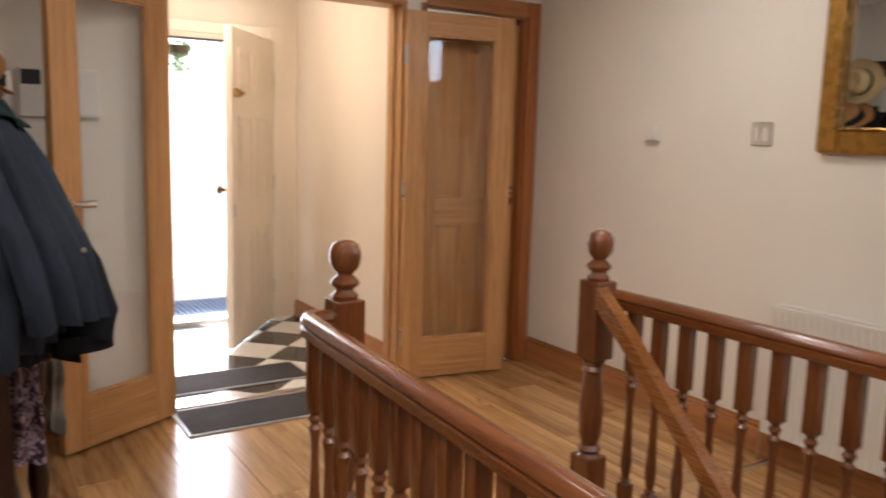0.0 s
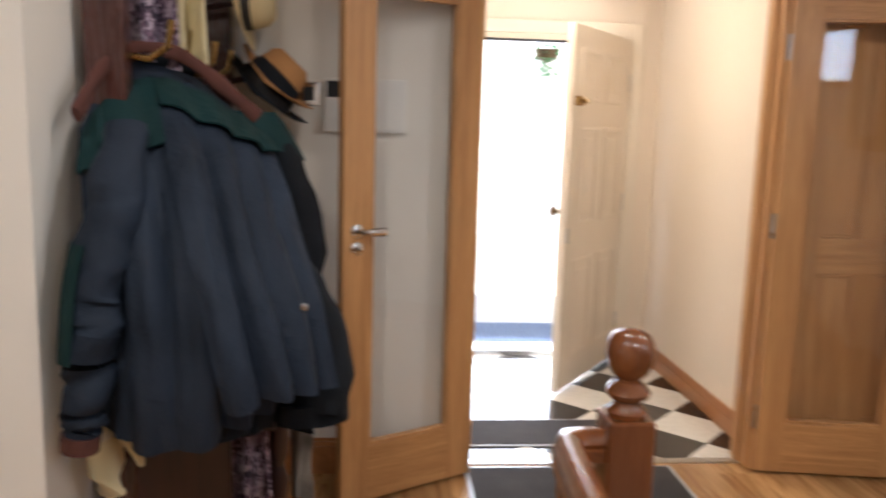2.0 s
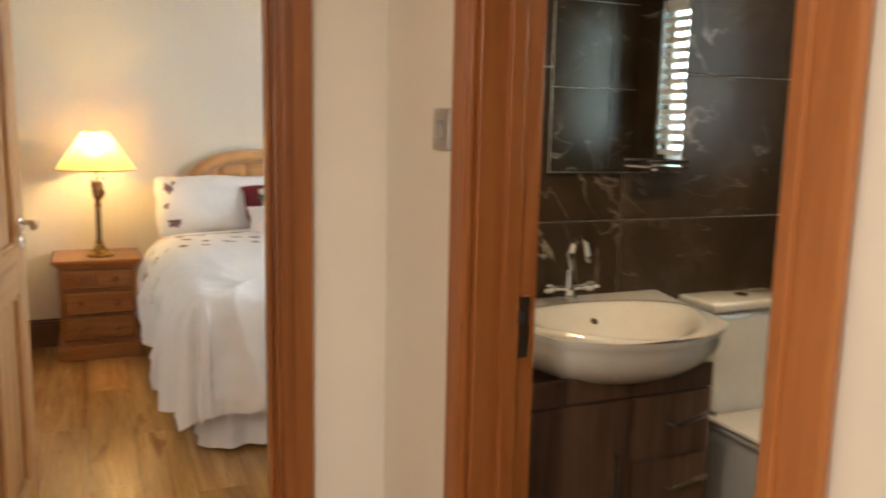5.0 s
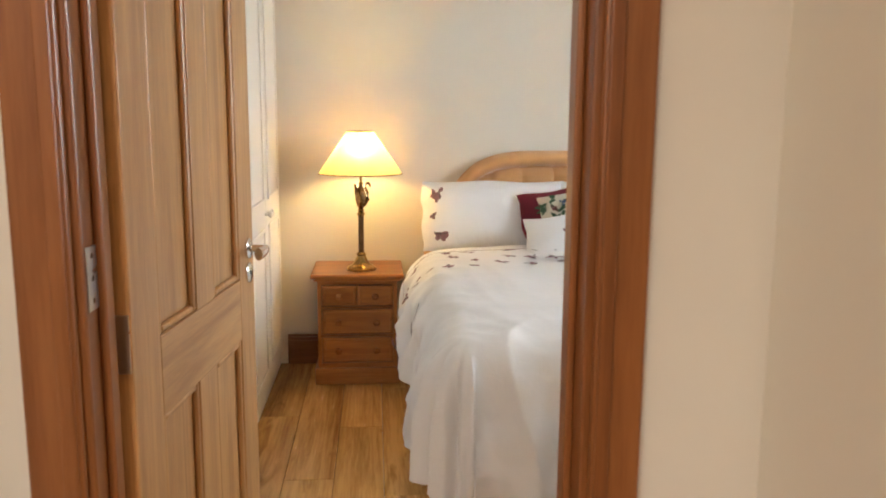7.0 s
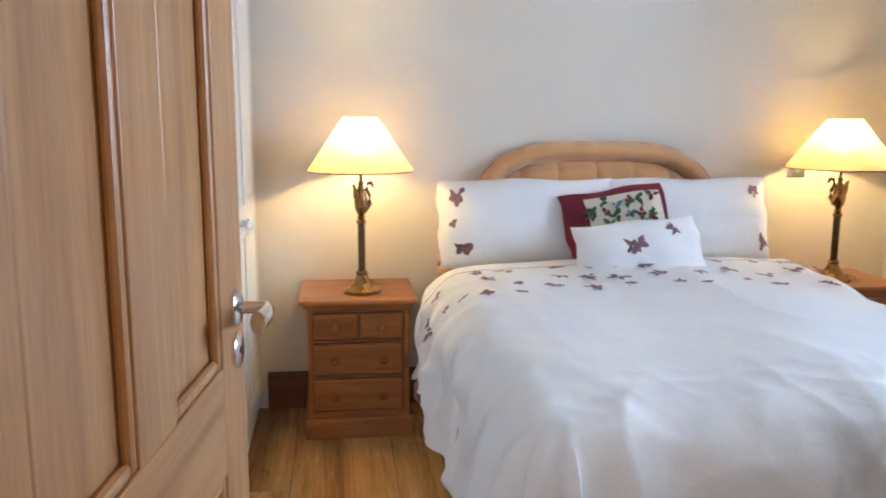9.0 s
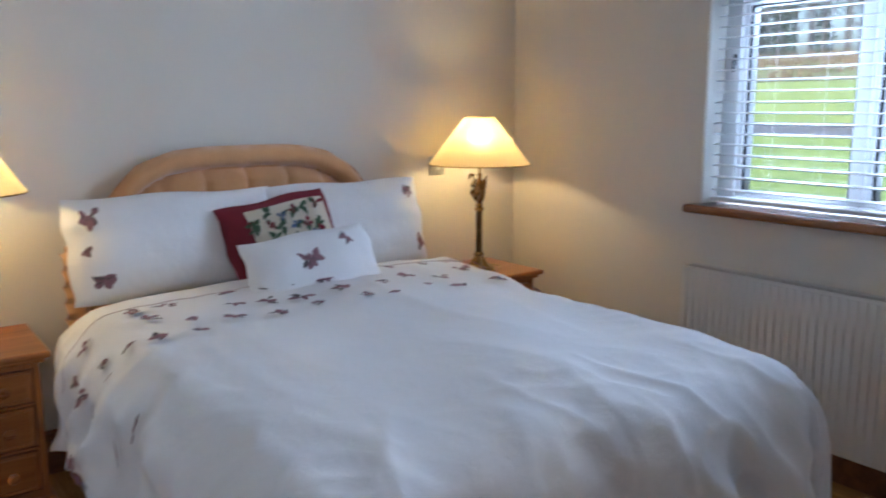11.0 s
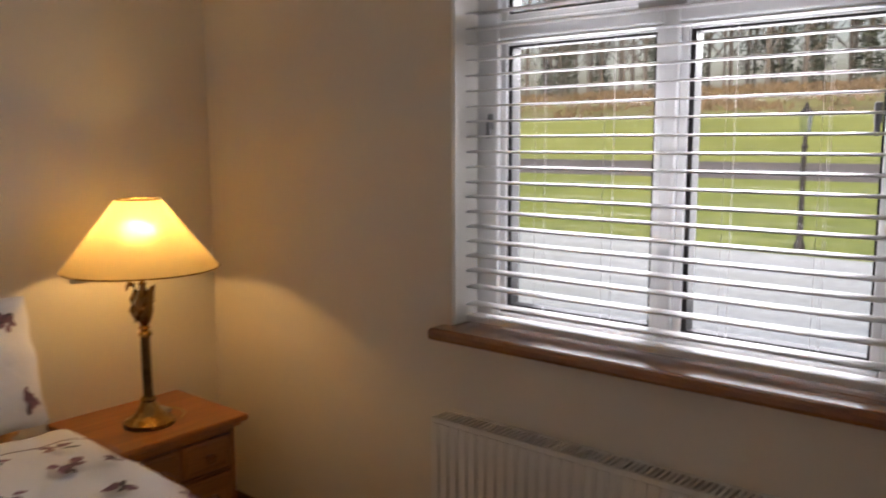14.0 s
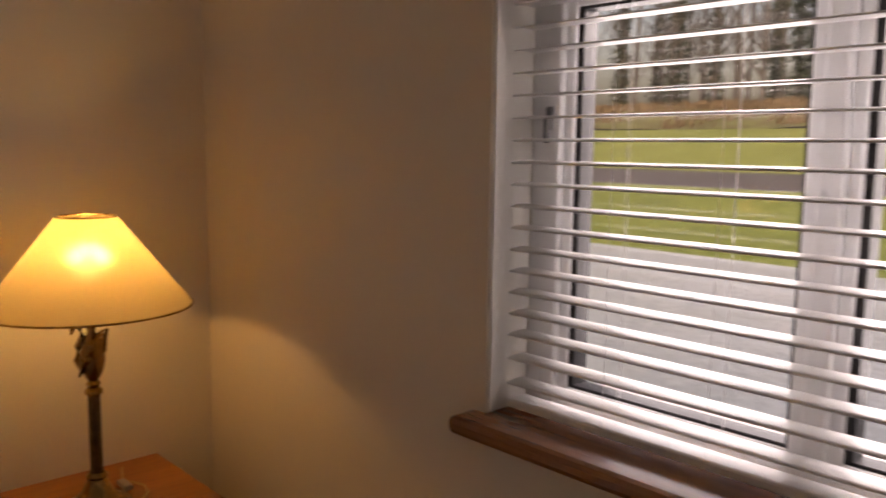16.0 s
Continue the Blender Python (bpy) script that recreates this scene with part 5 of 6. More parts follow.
for y in (3.86, 4.2):
    part("hinge", lathe([(0.012, 0), (0.012, 0.02)], 12, at=(-1.872, y, 0.436)), M_CHROME, wc)

bm_ = thing("bathroom_mirror", "rectangular mirror hung on brown tiles above the basin", "mirror")
part("glass", box(-2.062, 3.285, 1.245, -2.057, 3.80, 2.05, 0.0), M_MIRROR, bm_, "mirror glass")
part("bevel", box(-2.058, 3.285, 1.245, -2.054, 3.80, 2.05, 0.018, None, 1), M_MIRROR, bm_)
sh = thing("glass_shelf", "small chrome-edged shelf under the mirror", "shelf")
part("shelf", box(-2.052, 3.62, 1.262, -1.99, 3.78, 1.27, 0.002), M_CHROME, sh)
part("bracket", box(-2.066, 3.69, 1.25, -2.04, 3.71, 1.275, 0.003), M_CHROME, sh)
part("rail", tube([(-1.992, 3.62, 1.285), (-1.992, 3.78, 1.285)], 0.004, 8), M_CHROME, sh)

# strike plate in the bathroom jamb
sp = thing("strike_plate", "steel strike plate let into the bathroom door jamb", "strike plate")
part("plate", box(-1.386, 2.812, 0.88, -1.3815, 2.848, 1.02, 0.001), M_STEEL, sp)
part("slot", box(-1.3818, 2.818, 0.96, -1.3795, 2.838, 0.99), M_BLACK, sp)

# window with a blind in the bathroom's far wall
t = thing("window_bathroom", "white bathroom window with a frosted pane", "window", kind="structure")
for q in ((-0.99, 5.02, 1.22, -0.95, 5.09, 2.1), (-0.49, 5.02, 1.22, -0.45, 5.09, 2.1), (-0.95, 5.02, 1.22, -0.49, 5.09, 1.26), (-0.95, 5.02, 2.06, -0.49, 5.09, 2.1)):
    part("frame", box(*q, 0.004), M_UPVC, t)
pn = part("pane", box(-0.95, 5.05, 1.26, -0.49, 5.056, 2.06), M_FROST, t, "frosted pane")
bl = thing("bathroom_blind", "slatted blind half open in the bathroom window", "blind")
part("head_rail", box(-0.985, 4.958, 2.055, -0.455, 4.998, 2.095, 0.004), M_SLAT, bl)
for k in range(15):
    z = 1.245 + k * 0.056
    part("slat", box(-0.98, 4.966, z, -0.46, 4.972, z + 0.030, 0.002), M_SLAT, bl)
for x in (-0.86, -0.55):
    part("ladder_tape", box(x, 4.960, 1.24, x + 0.022, 4.964, 2.055), M_SLAT, bl)

# ---- bedroom: window ----
WX0, WX1, WZ0, WZ1 = -4.048, -2.911, 0.965, 2.12
rv = structure("window_reveal", [(WX0, 4.556, WZ0, WX0 + 0.006, 4.66, WZ1), (WX1 - 0.006, 4.556, WZ0, WX1, 4.66, WZ1), (WX0, 4.556, WZ1 - 0.006, WX1, 4.66, WZ1)], M_WHITE, "white plaster reveal of the bedroom window")
win = thing("window_bedroom", "white plastic window with two casements and top lights", "window", kind="structure")
Y0, Y1 = 4.665, 4.735
FR = [(WX0, WX0 + 0.073, WZ0, WZ1), (WX1 - 0.069, WX1, WZ0, WZ1), (WX0 + 0.073, WX1 - 0.069, WZ0, WZ0 + 0.028), (WX0 + 0.073, WX1 - 0.069, WZ1 - 0.05, WZ1),
      (-3.489, -3.449, WZ0 + 0.028, WZ1 - 0.05), (WX0 + 0.073, -3.489, 1.762, 1.81), (-3.449, WX1 - 0.069, 1.762, 1.81)]
for x0, x1, z0, z1 in FR:
    part("frame", box(x0, Y0, z0, x1, Y1, z1, 0.006), M_UPVC, win)
for x0, x1, z0, z1 in ((WX0 + 0.073, -3.489, WZ0 + 0.028, 1.762), (-3.449, WX1 - 0.069, WZ0 + 0.028, 1.762), (WX0 + 0.073, -3.489, 1.81, WZ1 - 0.05), (-3.449, WX1 - 0.069, 1.81, WZ1 - 0.05)):
    sash = part("sash", box(x0, Y0 + 0.012, z0, x0 + 0.022, Y1 - 0.005, z1, 0.004), M_UPVC, win)
    part("rail", box(x1 - 0.022, Y0 + 0.012, z0, x1, Y1 - 0.005, z1, 0.004), M_UPVC, sash)
    part("rail", box(x0 + 0.022, Y0 + 0.012, z0, x1 - 0.022, Y1 - 0.005, z0 + 0.018, 0.004), M_UPVC, sash)
    part("rail", box(x0 + 0.022, Y0 + 0.012, z1 - 0.018, x1 - 0.022, Y1 - 0.005, z1, 0.004), M_UPVC, sash)
    gx0, gx1, gz0, gz1 = x0 + 0.022, x1 - 0.022, z0 + 0.018, z1 - 0.018
    bm = bmesh.new()
    for q in ((gx0, gz0, gx0 + 0.013, gz1), (gx1 - 0.006, gz0, gx1, gz1), (gx0 + 0.013, gz0, gx1 - 0.006, gz0 + 0.006), (gx0 + 0.013, gz1 - 0.006, gx1 - 0.006, gz1)):
        box(q[0], Y0 + 0.02, q[1], q[2], Y1 - 0.01, q[3], 0, bm)
    part("gasket", bm, M_GASKET, sash, "black rubber gasket")
    pn = part("pane", box(gx0 + 0.004, 4.698, gz0 + 0.003, gx1 - 0.003, 4.704, gz1 - 0.003), M_GLASS, sash, "clear glass pane")
    pn.visible_shadow = False
M_HANDLE = paint("dark_grey_handle", (0.16, 0.16, 0.17), 0.4, 0.05)
for x, s in ((-4.005, 1), (-3.02, 1)):
    h = part("handle", box(x, Y0 - 0.010, 1.515, x + 0.016, Y0, 1.56, 0.004), M_HANDLE, win, "grey window handle")
    part("grip", box(x + 0.004, Y0 - 0.022, 1.49, x + 0.015, Y0 - 0.010, 1.54, 0.004), M_HANDLE, h)
part("handle", box(-3.55, Y0 - 0.014, 1.795, -3.43, Y0, 1.815, 0.004), M_GREYPL, win, "grey top light handle")
structure("window_sill", [(-4.09, 4.484, 0.926, -2.87, 4.664, 0.962)], wood("varnished_sill", (0.17, 0.058, 0.016), (0.31, 0.12, 0.034), "x", 0.22, 1.0, 0.5), "varnished wooden window sill with a rounded nose", 0.012)
structure("outer_sill", [(-4.06, 4.74, 0.90, -2.90, 4.95, 0.94)], paint("pale_concrete_sill", (0.6, 0.59, 0.57), 0.8, 0.08, 120, 0.25))

blind = thing("venetian_blind", "white horizontal slatted blind hanging open in the window", "blind")
BX0, BX1, BY = -4.030, -2.928, 4.615
SLAT = None
part("head_rail", box(BX0, BY - 0.028, 2.06, BX1, BY + 0.028, 2.11, 0.004), M_SLAT, blind)
part("bottom_rail", box(BX0, BY - 0.027, 0.972, BX1, BY + 0.027, 0.990, 0.005), M_SLAT, blind)
for k in range(26):
    z = 1.036 + k * 0.0418 if k > 1 else 1.022 + 0.05 * k
    if z > 2.04:
        break
    if SLAT is None:
        bm = sheet(lambda u, v: Vector((BX0 + (BX1 - BX0) * u, (v - 0.5) * 0.05, 0.0025 * (1 - (2 * v - 1) ** 2) + 0.002 * (v - 0.5))), 1, 6, 0.003)
        SLAT = bpy.data.meshes.new("slat")
        bm.to_mesh(SLAT)
        bm.free()
        SLAT.materials.append(M_SLAT)
        SLAT.shade_smooth()
    ob = new("slat", SLAT)
    ob.location = (0, BY, z)
    ob.parent = blind
for x in (-3.80, -3.60, -3.30, -3.10):
    for dy in (-0.026, 0.026):
        part("ladder_cord", tube([(x, BY + dy, 0.985), (x, BY + dy, 2.06)], 0.0004, 5), M_SLAT, blind)
    part("lift_cord", tube([(x + 0.012, BY, 0.985), (x + 0.012, BY, 2.06)], 0.0004, 5), M_SLAT, blind)

radiator("bedroom_radiator", "white panel radiator under the bedroom window", -4.06, -2.925, 0.13, 0.715, 4.462)

# ---- bedroom: furniture ----
wd = thing("fitted_wardrobe", "white panelled fitted wardrobe along the side wall", "wardrobe")
part("carcass", box(-5.195, 0.955, 0.08, -2.95, 1.53, 2.40, 0.003), M_WARD, wd)
part("plinth", box(-5.195, 0.99, 0.0, -2.95, 1.538, 0.08, 0.002), M_WARD, wd)
nd = 4
dw = (5.19 - 2.955) / nd
for k in range(nd):
    x0, x1 = -5.19 + k * dw + 0.002, -5.19 + (k + 1) * dw - 0.002
    d = part("door", box(x0, 1.531, 0.085, x1, 1.552, 2.32, 0.003), M_WARD, wd)
    for z0, z1 in ((0.16, 0.86), (0.98, 2.24)):
        bm = bmesh.new()
        for q in ((x0 + 0.07, z0, x0 + 0.09, z1), (x1 - 0.09, z0, x1 - 0.07, z1), (x0 + 0.09, z0, x1 - 0.09, z0 + 0.02), (x0 + 0.09, z1 - 0.02, x1 - 0.09, z1)):
            box(q[0], 1.552, q[1], q[2], 1.560, q[3], 0.004, bm)
        part("moulding", bm, M_WARD, d)
        part("panel", box(x0 + 0.12, 1.552, z0 + 0.05, x1 - 0.12, 1.557, z1 - 0.05, 0.004), M_WARD, d)
    part("knob", lathe([(0.008, 0), (0.007, 0.016), (0.017, 0.024), (0.018, 0.032), (0.01, 0.038)], 16, m=pose(x1 - 0.035 if k % 2 == 0 else x0 + 0.035, 1.552, 0.92, -90)), M_WARD, d, "white knob", True)


def nightstand():
    """Local: back at x 0, front to +x, width along y, centred."""
    t = thing("bedside_table", "honey pine bedside table with four small drawers", "bedside table", group="bedside tables")
    part("top", box(-0.01, -0.238, 0.565, 0.415, 0.238, 0.588, 0.008, None, 3), M_PINE, t)
    part("top_moulding", box(0.0, -0.222, 0.548, 0.395, 0.222, 0.565, 0.006), M_PINE, t)
    part("body", box(0.0, -0.205, 0.075, 0.350, 0.205, 0.548, 0.003), M_PINEZ, t)
    for y0, y1 in ((-0.205, -0.185), (0.185, 0.205)):
        part("stile", box(0.350, y0, 0.088, 0.376, y1, 0.548, 0.002), M_PINEZ, t)
    for z0, z1 in ((0.088, 0.113), (0.255, 0.263), (0.405, 0.413), (0.530, 0.548)):
        part("rail", box(0.350, -0.185, z0, 0.3755, 0.185, z1, 0.002), M_PINE, t)
    part("plinth", box(0.0, -0.222, 0.0, 0.392, 0.222, 0.088, 0.008), M_PINE, t)
    for y0, y1, z0, z1, kn in ((-0.18, -0.004, 0.418, 0.525, 1), (0.004, 0.18, 0.418, 0.525, 1), (-0.18, 0.18, 0.268, 0.400, 2), (-0.18, 0.18, 0.118, 0.250, 2)):
        d = part("drawer", box(0.352, y0, z0, 0.382, y1, z1, 0.005), M_PINE, t)
        bm = bmesh.new()
        for q in ((y0 + 0.008, z0 + 0.008, y0 + 0.016, z1 - 0.008), (y1 - 0.016, z0 + 0.008, y1 - 0.008, z1 - 0.008), (y0 + 0.016, z0 + 0.008, y1 - 0.016, z0 + 0.016), (y0 + 0.016, z1 - 0.016, y1 - 0.016, z1 - 0.008)):
            box(0.381, q[0], q[1], 0.3865, q[2], q[3], 0.0015, bm)
        part("bead", bm, M_PINE, d)
        for i in range(kn):
            y = (y0 + y1) / 2 if kn == 1 else (y0 + y1) / 2 + (-0.098, 0.098)[i]
            part("knob", lathe([(0.008, 0), (0.007, 0.012), (0.017, 0.02), (0.018, 0.027), (0.01, 0.034)], 16, m=pose(0.382, y, (z0 + z1) / 2, 0, 90, 0)), M_RAIL, d, "turned wooden knob", True)
    return t


ns = nightstand()
ns.location = (-5.195, 1.98, 0)
ns2 = copy_thing(ns, Matrix.Translation((-5.195, 4.142, 0)))


def table_lamp(R):
    """R: the radius of the shade's lower rim."""
    t = thing("table_lamp", "brass bird-stem table lamp with a lit cream conical shade", "lamp", group="bedside lamps")
    part("base", lathe([(0.078, 0), (0.078, 0.012), (0.068, 0.02), (0.05, 0.026), (0.04, 0.04), (0.028, 0.06), (0.022, 0.075), (0.026, 0.082), (0.018, 0.092)], 32), M_BRASS, t, "", True)
    part("felt_foot", lathe([(0.08, -0.0), (0.08, 0.004)], 32), M_BRONZE, t)
    bm = sheet(lambda u, v: Vector(((0.0125 + 0.0022 * abs(math.sin(u * 37.7))) * math.cos(2 * math.pi * u), (0.0125 + 0.0022 * abs(math.sin(u * 37.7))) * math.sin(2 * math.pi * u), 0.09 + 0.195 * v)), 72, 1)
    part("column", bm, M_BRONZE, t, "fluted dark column", True)
    part("collar", lathe([(0.014, 0.283), (0.021, 0.29), (0.021, 0.298), (0.013, 0.306), (0.018, 0.314), (0.012, 0.322)], 20), M_BRASS, t, "", True)
    bird = lathe([(0.009, 0.318), (0.016, 0.328), (0.024, 0.345), (0.030, 0.372), (0.027, 0.395), (0.018, 0.42), (0.009, 0.445), (0.012, 0.456), (0.006, 0.462)], 20)
    # folded wing feathers on both flanks, rising to points at the back
    for k in range(6):
        for sg in (-1, 1):
            b0, b1 = 0.022 - 0.004 * k, 0.004 + 0.005 * k
            tube([(b0, sg * (0.022 - 0.001 * k), 0.336 + 0.006 * k), (0.012 - b1, sg * 0.031, 0.365 + 0.010 * k), (-0.020 - 0.002 * k, sg * 0.018, 0.388 + 0.011 * k), (-0.034, sg * 0.006, 0.40 + 0.010 * k)], [0.003, 0.0062, 0.005, 0.001], 6, bird)
    # curved neck and head in front of the breast
    tube([(0.020, 0, 0.345), (0.036, 0, 0.372), (0.034, 0, 0.405), (0.022, 0, 0.43), (0.028, 0, 0.452), (0.040, 0, 0.455), (0.046, 0, 0.446), (0.050, 0, 0.432)], [0.010, 0.010, 0.008, 0.007, 0.007, 0.008, 0.006, 0.002], 9, bird)
    part("bird", bird, M_BIRD, t, "bird-shaped stem ornament", True)
    part("stem", lathe([(0.006, 0.455), (0.006, 0.60)], 10), M_BRASS, t, "", True)
    part("shade", sheet(lambda u, v: Vector(((R - (R - 0.068) * v) * math.cos(2 * math.pi * u), (R - (R - 0.068) * v) * math.sin(2 * math.pi * u), 0.504 + 0.216 * v)), 56, 8), M_SHADE, t, "cream conical lampshade", True)
    for r, z in ((R, 0.504), (0.068, 0.720)):
        part("rim", tube([(r * math.cos(2 * math.pi * k / 48), r * math.sin(2 * math.pi * k / 48), z) for k in range(49)], 0.0025, 6), M_BRASS, t, "darker shade rim", True)
    part("spider", tube([(-0.066, 0, 0.716), (0, 0, 0.66), (0.066, 0, 0.716)], 0.002, 6), M_BRASS, t)
    # unseen holder, its flange widened to keep bulb light off the table
    part("lampholder", lathe([(0.010, 0.515), (0.022, 0.525), (0.024, 0.552), (0.031, 0.556), (0.031, 0.564), (0.012, 0.566)], 20), M_BRASS, t, "brass lampholder widened to block light falling on the table", True)
    part("bulb", lathe([(0.012, 0.565), (0.016, 0.572), (0.026, 0.59), (0.026, 0.605), (0.016, 0.625), (0.0, 0.63)], 16), M_BULB, t, "lit bulb", True)
    return t


la = table_lamp(0.216)
la.matrix_world = Matrix.Translation((-4.93, 2.0, 0.588)) @ pose(0, 0, 0, 0, 0, 90)
lb = table_lamp(0.236)
lb.matrix_world = Matrix.Translation((-4.95, 4.118, 0.588)) @ pose(0, 0, 0, 0, 0, 225)
for at in ((-4.93, 2.0), (-4.95, 4.118)):
    lp = new("bedside_bulb", bpy.data.lights.new("bedside_bulb", "POINT"))
    lp.data.energy, lp.data.shadow_soft_size, lp.data.color = 13.0, 0.03, (1.0, 0.63, 0.19)
    lp.location = (at[0], at[1], 0.588 + 0.604)
cord = thing("lamp_flex", "lamp flex lying on the bedside table", "cable")
part("flex", tube([(-4.90, 4.20, 0.594), (-4.93, 4.235, 0.60), (-4.99, 4.25, 0.594), (-5.06, 4.22, 0.594), (-5.14, 4.25, 0.594)], 0.003, 8), plain("pale_gold_flex", (0.45, 0.32, 0.12), 0.4), cord, "", True)
part("inline_switch", box(-5.05, 4.20, 0.589, -4.99, 4.222, 0.603, 0.004), M_GREYPL, cord)
wall_plate("wall_socket", "brushed steel socket plate on the wall behind the lamp", (-5.20, 4.052, 1.074), "+x", 0.09, 0.09, M_STEEL, 0.01, [("rocker", -0.012, -0.02, 0.012, 0.02, 0.005, M_PLASTIC)], "socket")

# bed
BEDX0, BEDX1, BEDY0, BEDY1, BEDZ = -5.10, -3.12, 2.36, 3.72, 0.70
bed = thing("double_bed", "double bed with a white valance and a mattress", "bed")
part("divan", box(BEDX0 + 0.02, BEDY0 + 0.05, 0.05, BEDX1 - 0.12, BEDY1 - 0.05, 0.40, 0.02), M_PILLOW, bed)
part("mattress", box(BEDX0 + 0.02, BEDY0 + 0.06, 0.40, BEDX1 - 0.12, BEDY1 - 0.06, BEDZ - 0.10, 0.05, None, 4), M_PILLOW, bed, "white mattress", True)


def valance(u, v):
    xs, w = BEDX1 - 0.10 - (BEDX0 + 0.02), BEDY1 - BEDY0 - 0.02
    s = u * (2 * xs + w)
    f = 0.014 * math.sin(s * 46) * (0.3 + v)
    if s < xs:
        p = Vector((BEDX0 + 0.02 + s, BEDY0 + 0.02 - 0.02 * v - f, 0))
    elif s < xs + w:
        p = Vector((BEDX1 - 0.10 + 0.03 * v + f, BEDY0 + 0.02 + s - xs, 0))
    else:
        p = Vector((BEDX1 - 0.10 - (s - xs - w), BEDY1 - 0.02 + 0.02 * v + f, 0))
    p.z = 0.42 - 0.40 * v
    return p


part("valance", sheet(valance, 360, 6, 0.003), M_PILLOW, bed, "white pleated valance", True)
hb = thing("headboard", "peach velvet padded headboard with a buttoned arched panel", "headboard")
HC = 3.06


def head_top(y):
    if abs(y) < 0.83:
        return 0.88 + 0.325 * (1 - (abs(y) / 0.83) ** 3.6) ** 0.62
    return 0.88 - 0.05 * (abs(y) - 0.83) / 0.17


OUTLINE = [(0.72 * q / 60, head_top(q / 60)) for q in range(-60, 61)] + [(sgn * 0.72, 0.35 + 0.06 * q) for q in range(9) for sgn in (-1, 1)]


def head_shape(u, v):
    """Arched outline: u across, v up; a rolled rim round a channelled panel."""
    y = (u - 0.5) * 2
    z = 0.35 + (head_top(y) - 0.35) * v
    d = min(math.hypot(y * 0.72 - a, z - b) for a, b in OUTLINE)
    R = 0.088
    if d < R:
        h = 0.082 * math.sqrt(max(0.0, 1 - ((d - R * 0.5) / (R * 0.5)) ** 2))
        h -= 0.004 * (1 - abs(math.sin(y * 22)))
    else:
        h = 0.062 * min(1.0, (d - R) / 0.045) ** 0.5
        h -= 0.022 * (1 - abs(math.sin(y * 13))) ** 3
    return Vector((-5.178 + h, HC + y * 0.72, z))


part("padding", sheet(head_shape, 130, 110, 0.0), M_VELVET, hb, "", True)
part("back_panel", box(-5.195, HC - 0.70, 0.05, -5.165, HC + 0.70, 0.86, 0.01), M_VELVET, hb)


def duvet_at(s, t_):
    """Cloth coordinates: s along x from the head (metres), t across from the middle. Returns the place on the draped surface."""
    L, W, R = 1.585, 0.66, 0.17 if t_ > 0 else 0.145
    x_over = max(0.0, s - L)
    y_over = max(0.0, abs(t_) - W)
    sy = 1 if t_ > 0 else -1
    over = math.hypot(x_over, y_over)
    base_x, base_y = min(s, L), max(-W, min(W, t_))
    n1 = noise.noise(Vector((s * 1.5, t_ * 1.7, 0.3)))
    n2 = noise.noise(Vector((s * 4.0 + 3, t_ * 1.5, 1.3)))
    puff = 0.05 * max(0.0, 1 - (abs(t_) / 0.78) ** 2.5)
    rib = 0.016 * math.sin(t_ * 7.5 + 0.6 * s + 1.5 * n1) * min(1.0, s * 1.2) * 0.8
    z = BEDZ + 0.006 - 0.056 * (s / 1.6) + puff + rib + 0.016 * n1 + 0.008 * n2
    # soft ridges running to the foot and finer creases, deepest at the corners
    w1 = noise.noise(Vector((s * 0.9 + 5, t_ * 4.2, 2.1)))
    w2 = noise.noise(Vector((s * 3.1 + 9, t_ * 3.4 + s * 1.6, 4.4)))
    w3 = noise.noise(Vector((s * 7.5, t_ * 7.0 - s * 3.0, 7.7)))
    foot = min(1.0, max(0.0, (s - 1.15) / 0.4) + max(0.0, (abs(t_) - 0.45) / 0.25))
    z += 0.014 * (0.45 - abs(w1)) + 0.022 * (0.4 - abs(w2)) * foot * foot + 0.012 * (0.4 - abs(w3)) * foot * foot
    ridge = (1 - abs(math.sin(t_ * 8.0 + 2.6 * n1 + 0.5))) ** 3
    z += 0.011 * ridge * min(1.0, max(0.0, (s - 1.3) / 0.28))
    if over < 1e-6:
        return Vector((-4.82 + base_x, 3.04 + base_y, z))
    dx, dy = x_over / over, sy * y_over / over
    arc = R * math.pi / 2
    if over < arc:
        a = over / R
        out, drop = R * math.sin(a), R * (1 - math.cos(a))
    else:
        out, drop = R, R + (over - arc)
    along = s if y_over > x_over else t_
    fold = (1 - 1.6 * abs(math.sin(along * 7.5 + 3.0 * n1 + (2.5 if sy > 0 else 0)))) * 0.030 + math.sin(along * 33 + 4 * n2) * 0.010 + 0.06 * (0.35 - abs(w2)) + 0.035 * (0.3 - abs(w3))
    k = min(1.0, drop / 0.22)
    if x_over > 0 and y_over > 0:
        ang = math.atan2(y_over, x_over)
        fold = 0.034 * math.sin(ang * 11 + 2 * n1) + 0.012 * math.sin(ang * 23 + 1)
    out += fold * k + 0.05 * k * drop
    return Vector((-4.82 + base_x + dx * out, 3.04 + base_y + dy * out, z - drop))


DS, DT = 2.145, 1.17
dv = thing("duvet", "puffy white duvet with mauve embroidered sprigs spread over the bed", "duvet")


def duvet_fn(u, v):
    t_ = (v - 0.5) * 2 * DT
    s = u * DS
    # rounded corners at the foot
    xo, yo = max(0.0, s - 1.585), max(0.0, abs(t_) - 0.66)
    if xo > 0 and yo > 0:
        k = max(xo, yo) / math.hypot(xo, yo)
        s, t_ = 1.585 + xo * k, math.copysign(0.66 + yo * k, t_)
    # one edge hangs a little lower, the top edge lies uneven
    p = duvet_at(s + 0.02 * math.sin(t_ * 3), t_)
    if u < 0.06:
        p.z -= 0.05 * (1 - u / 0.06) ** 2
    return p


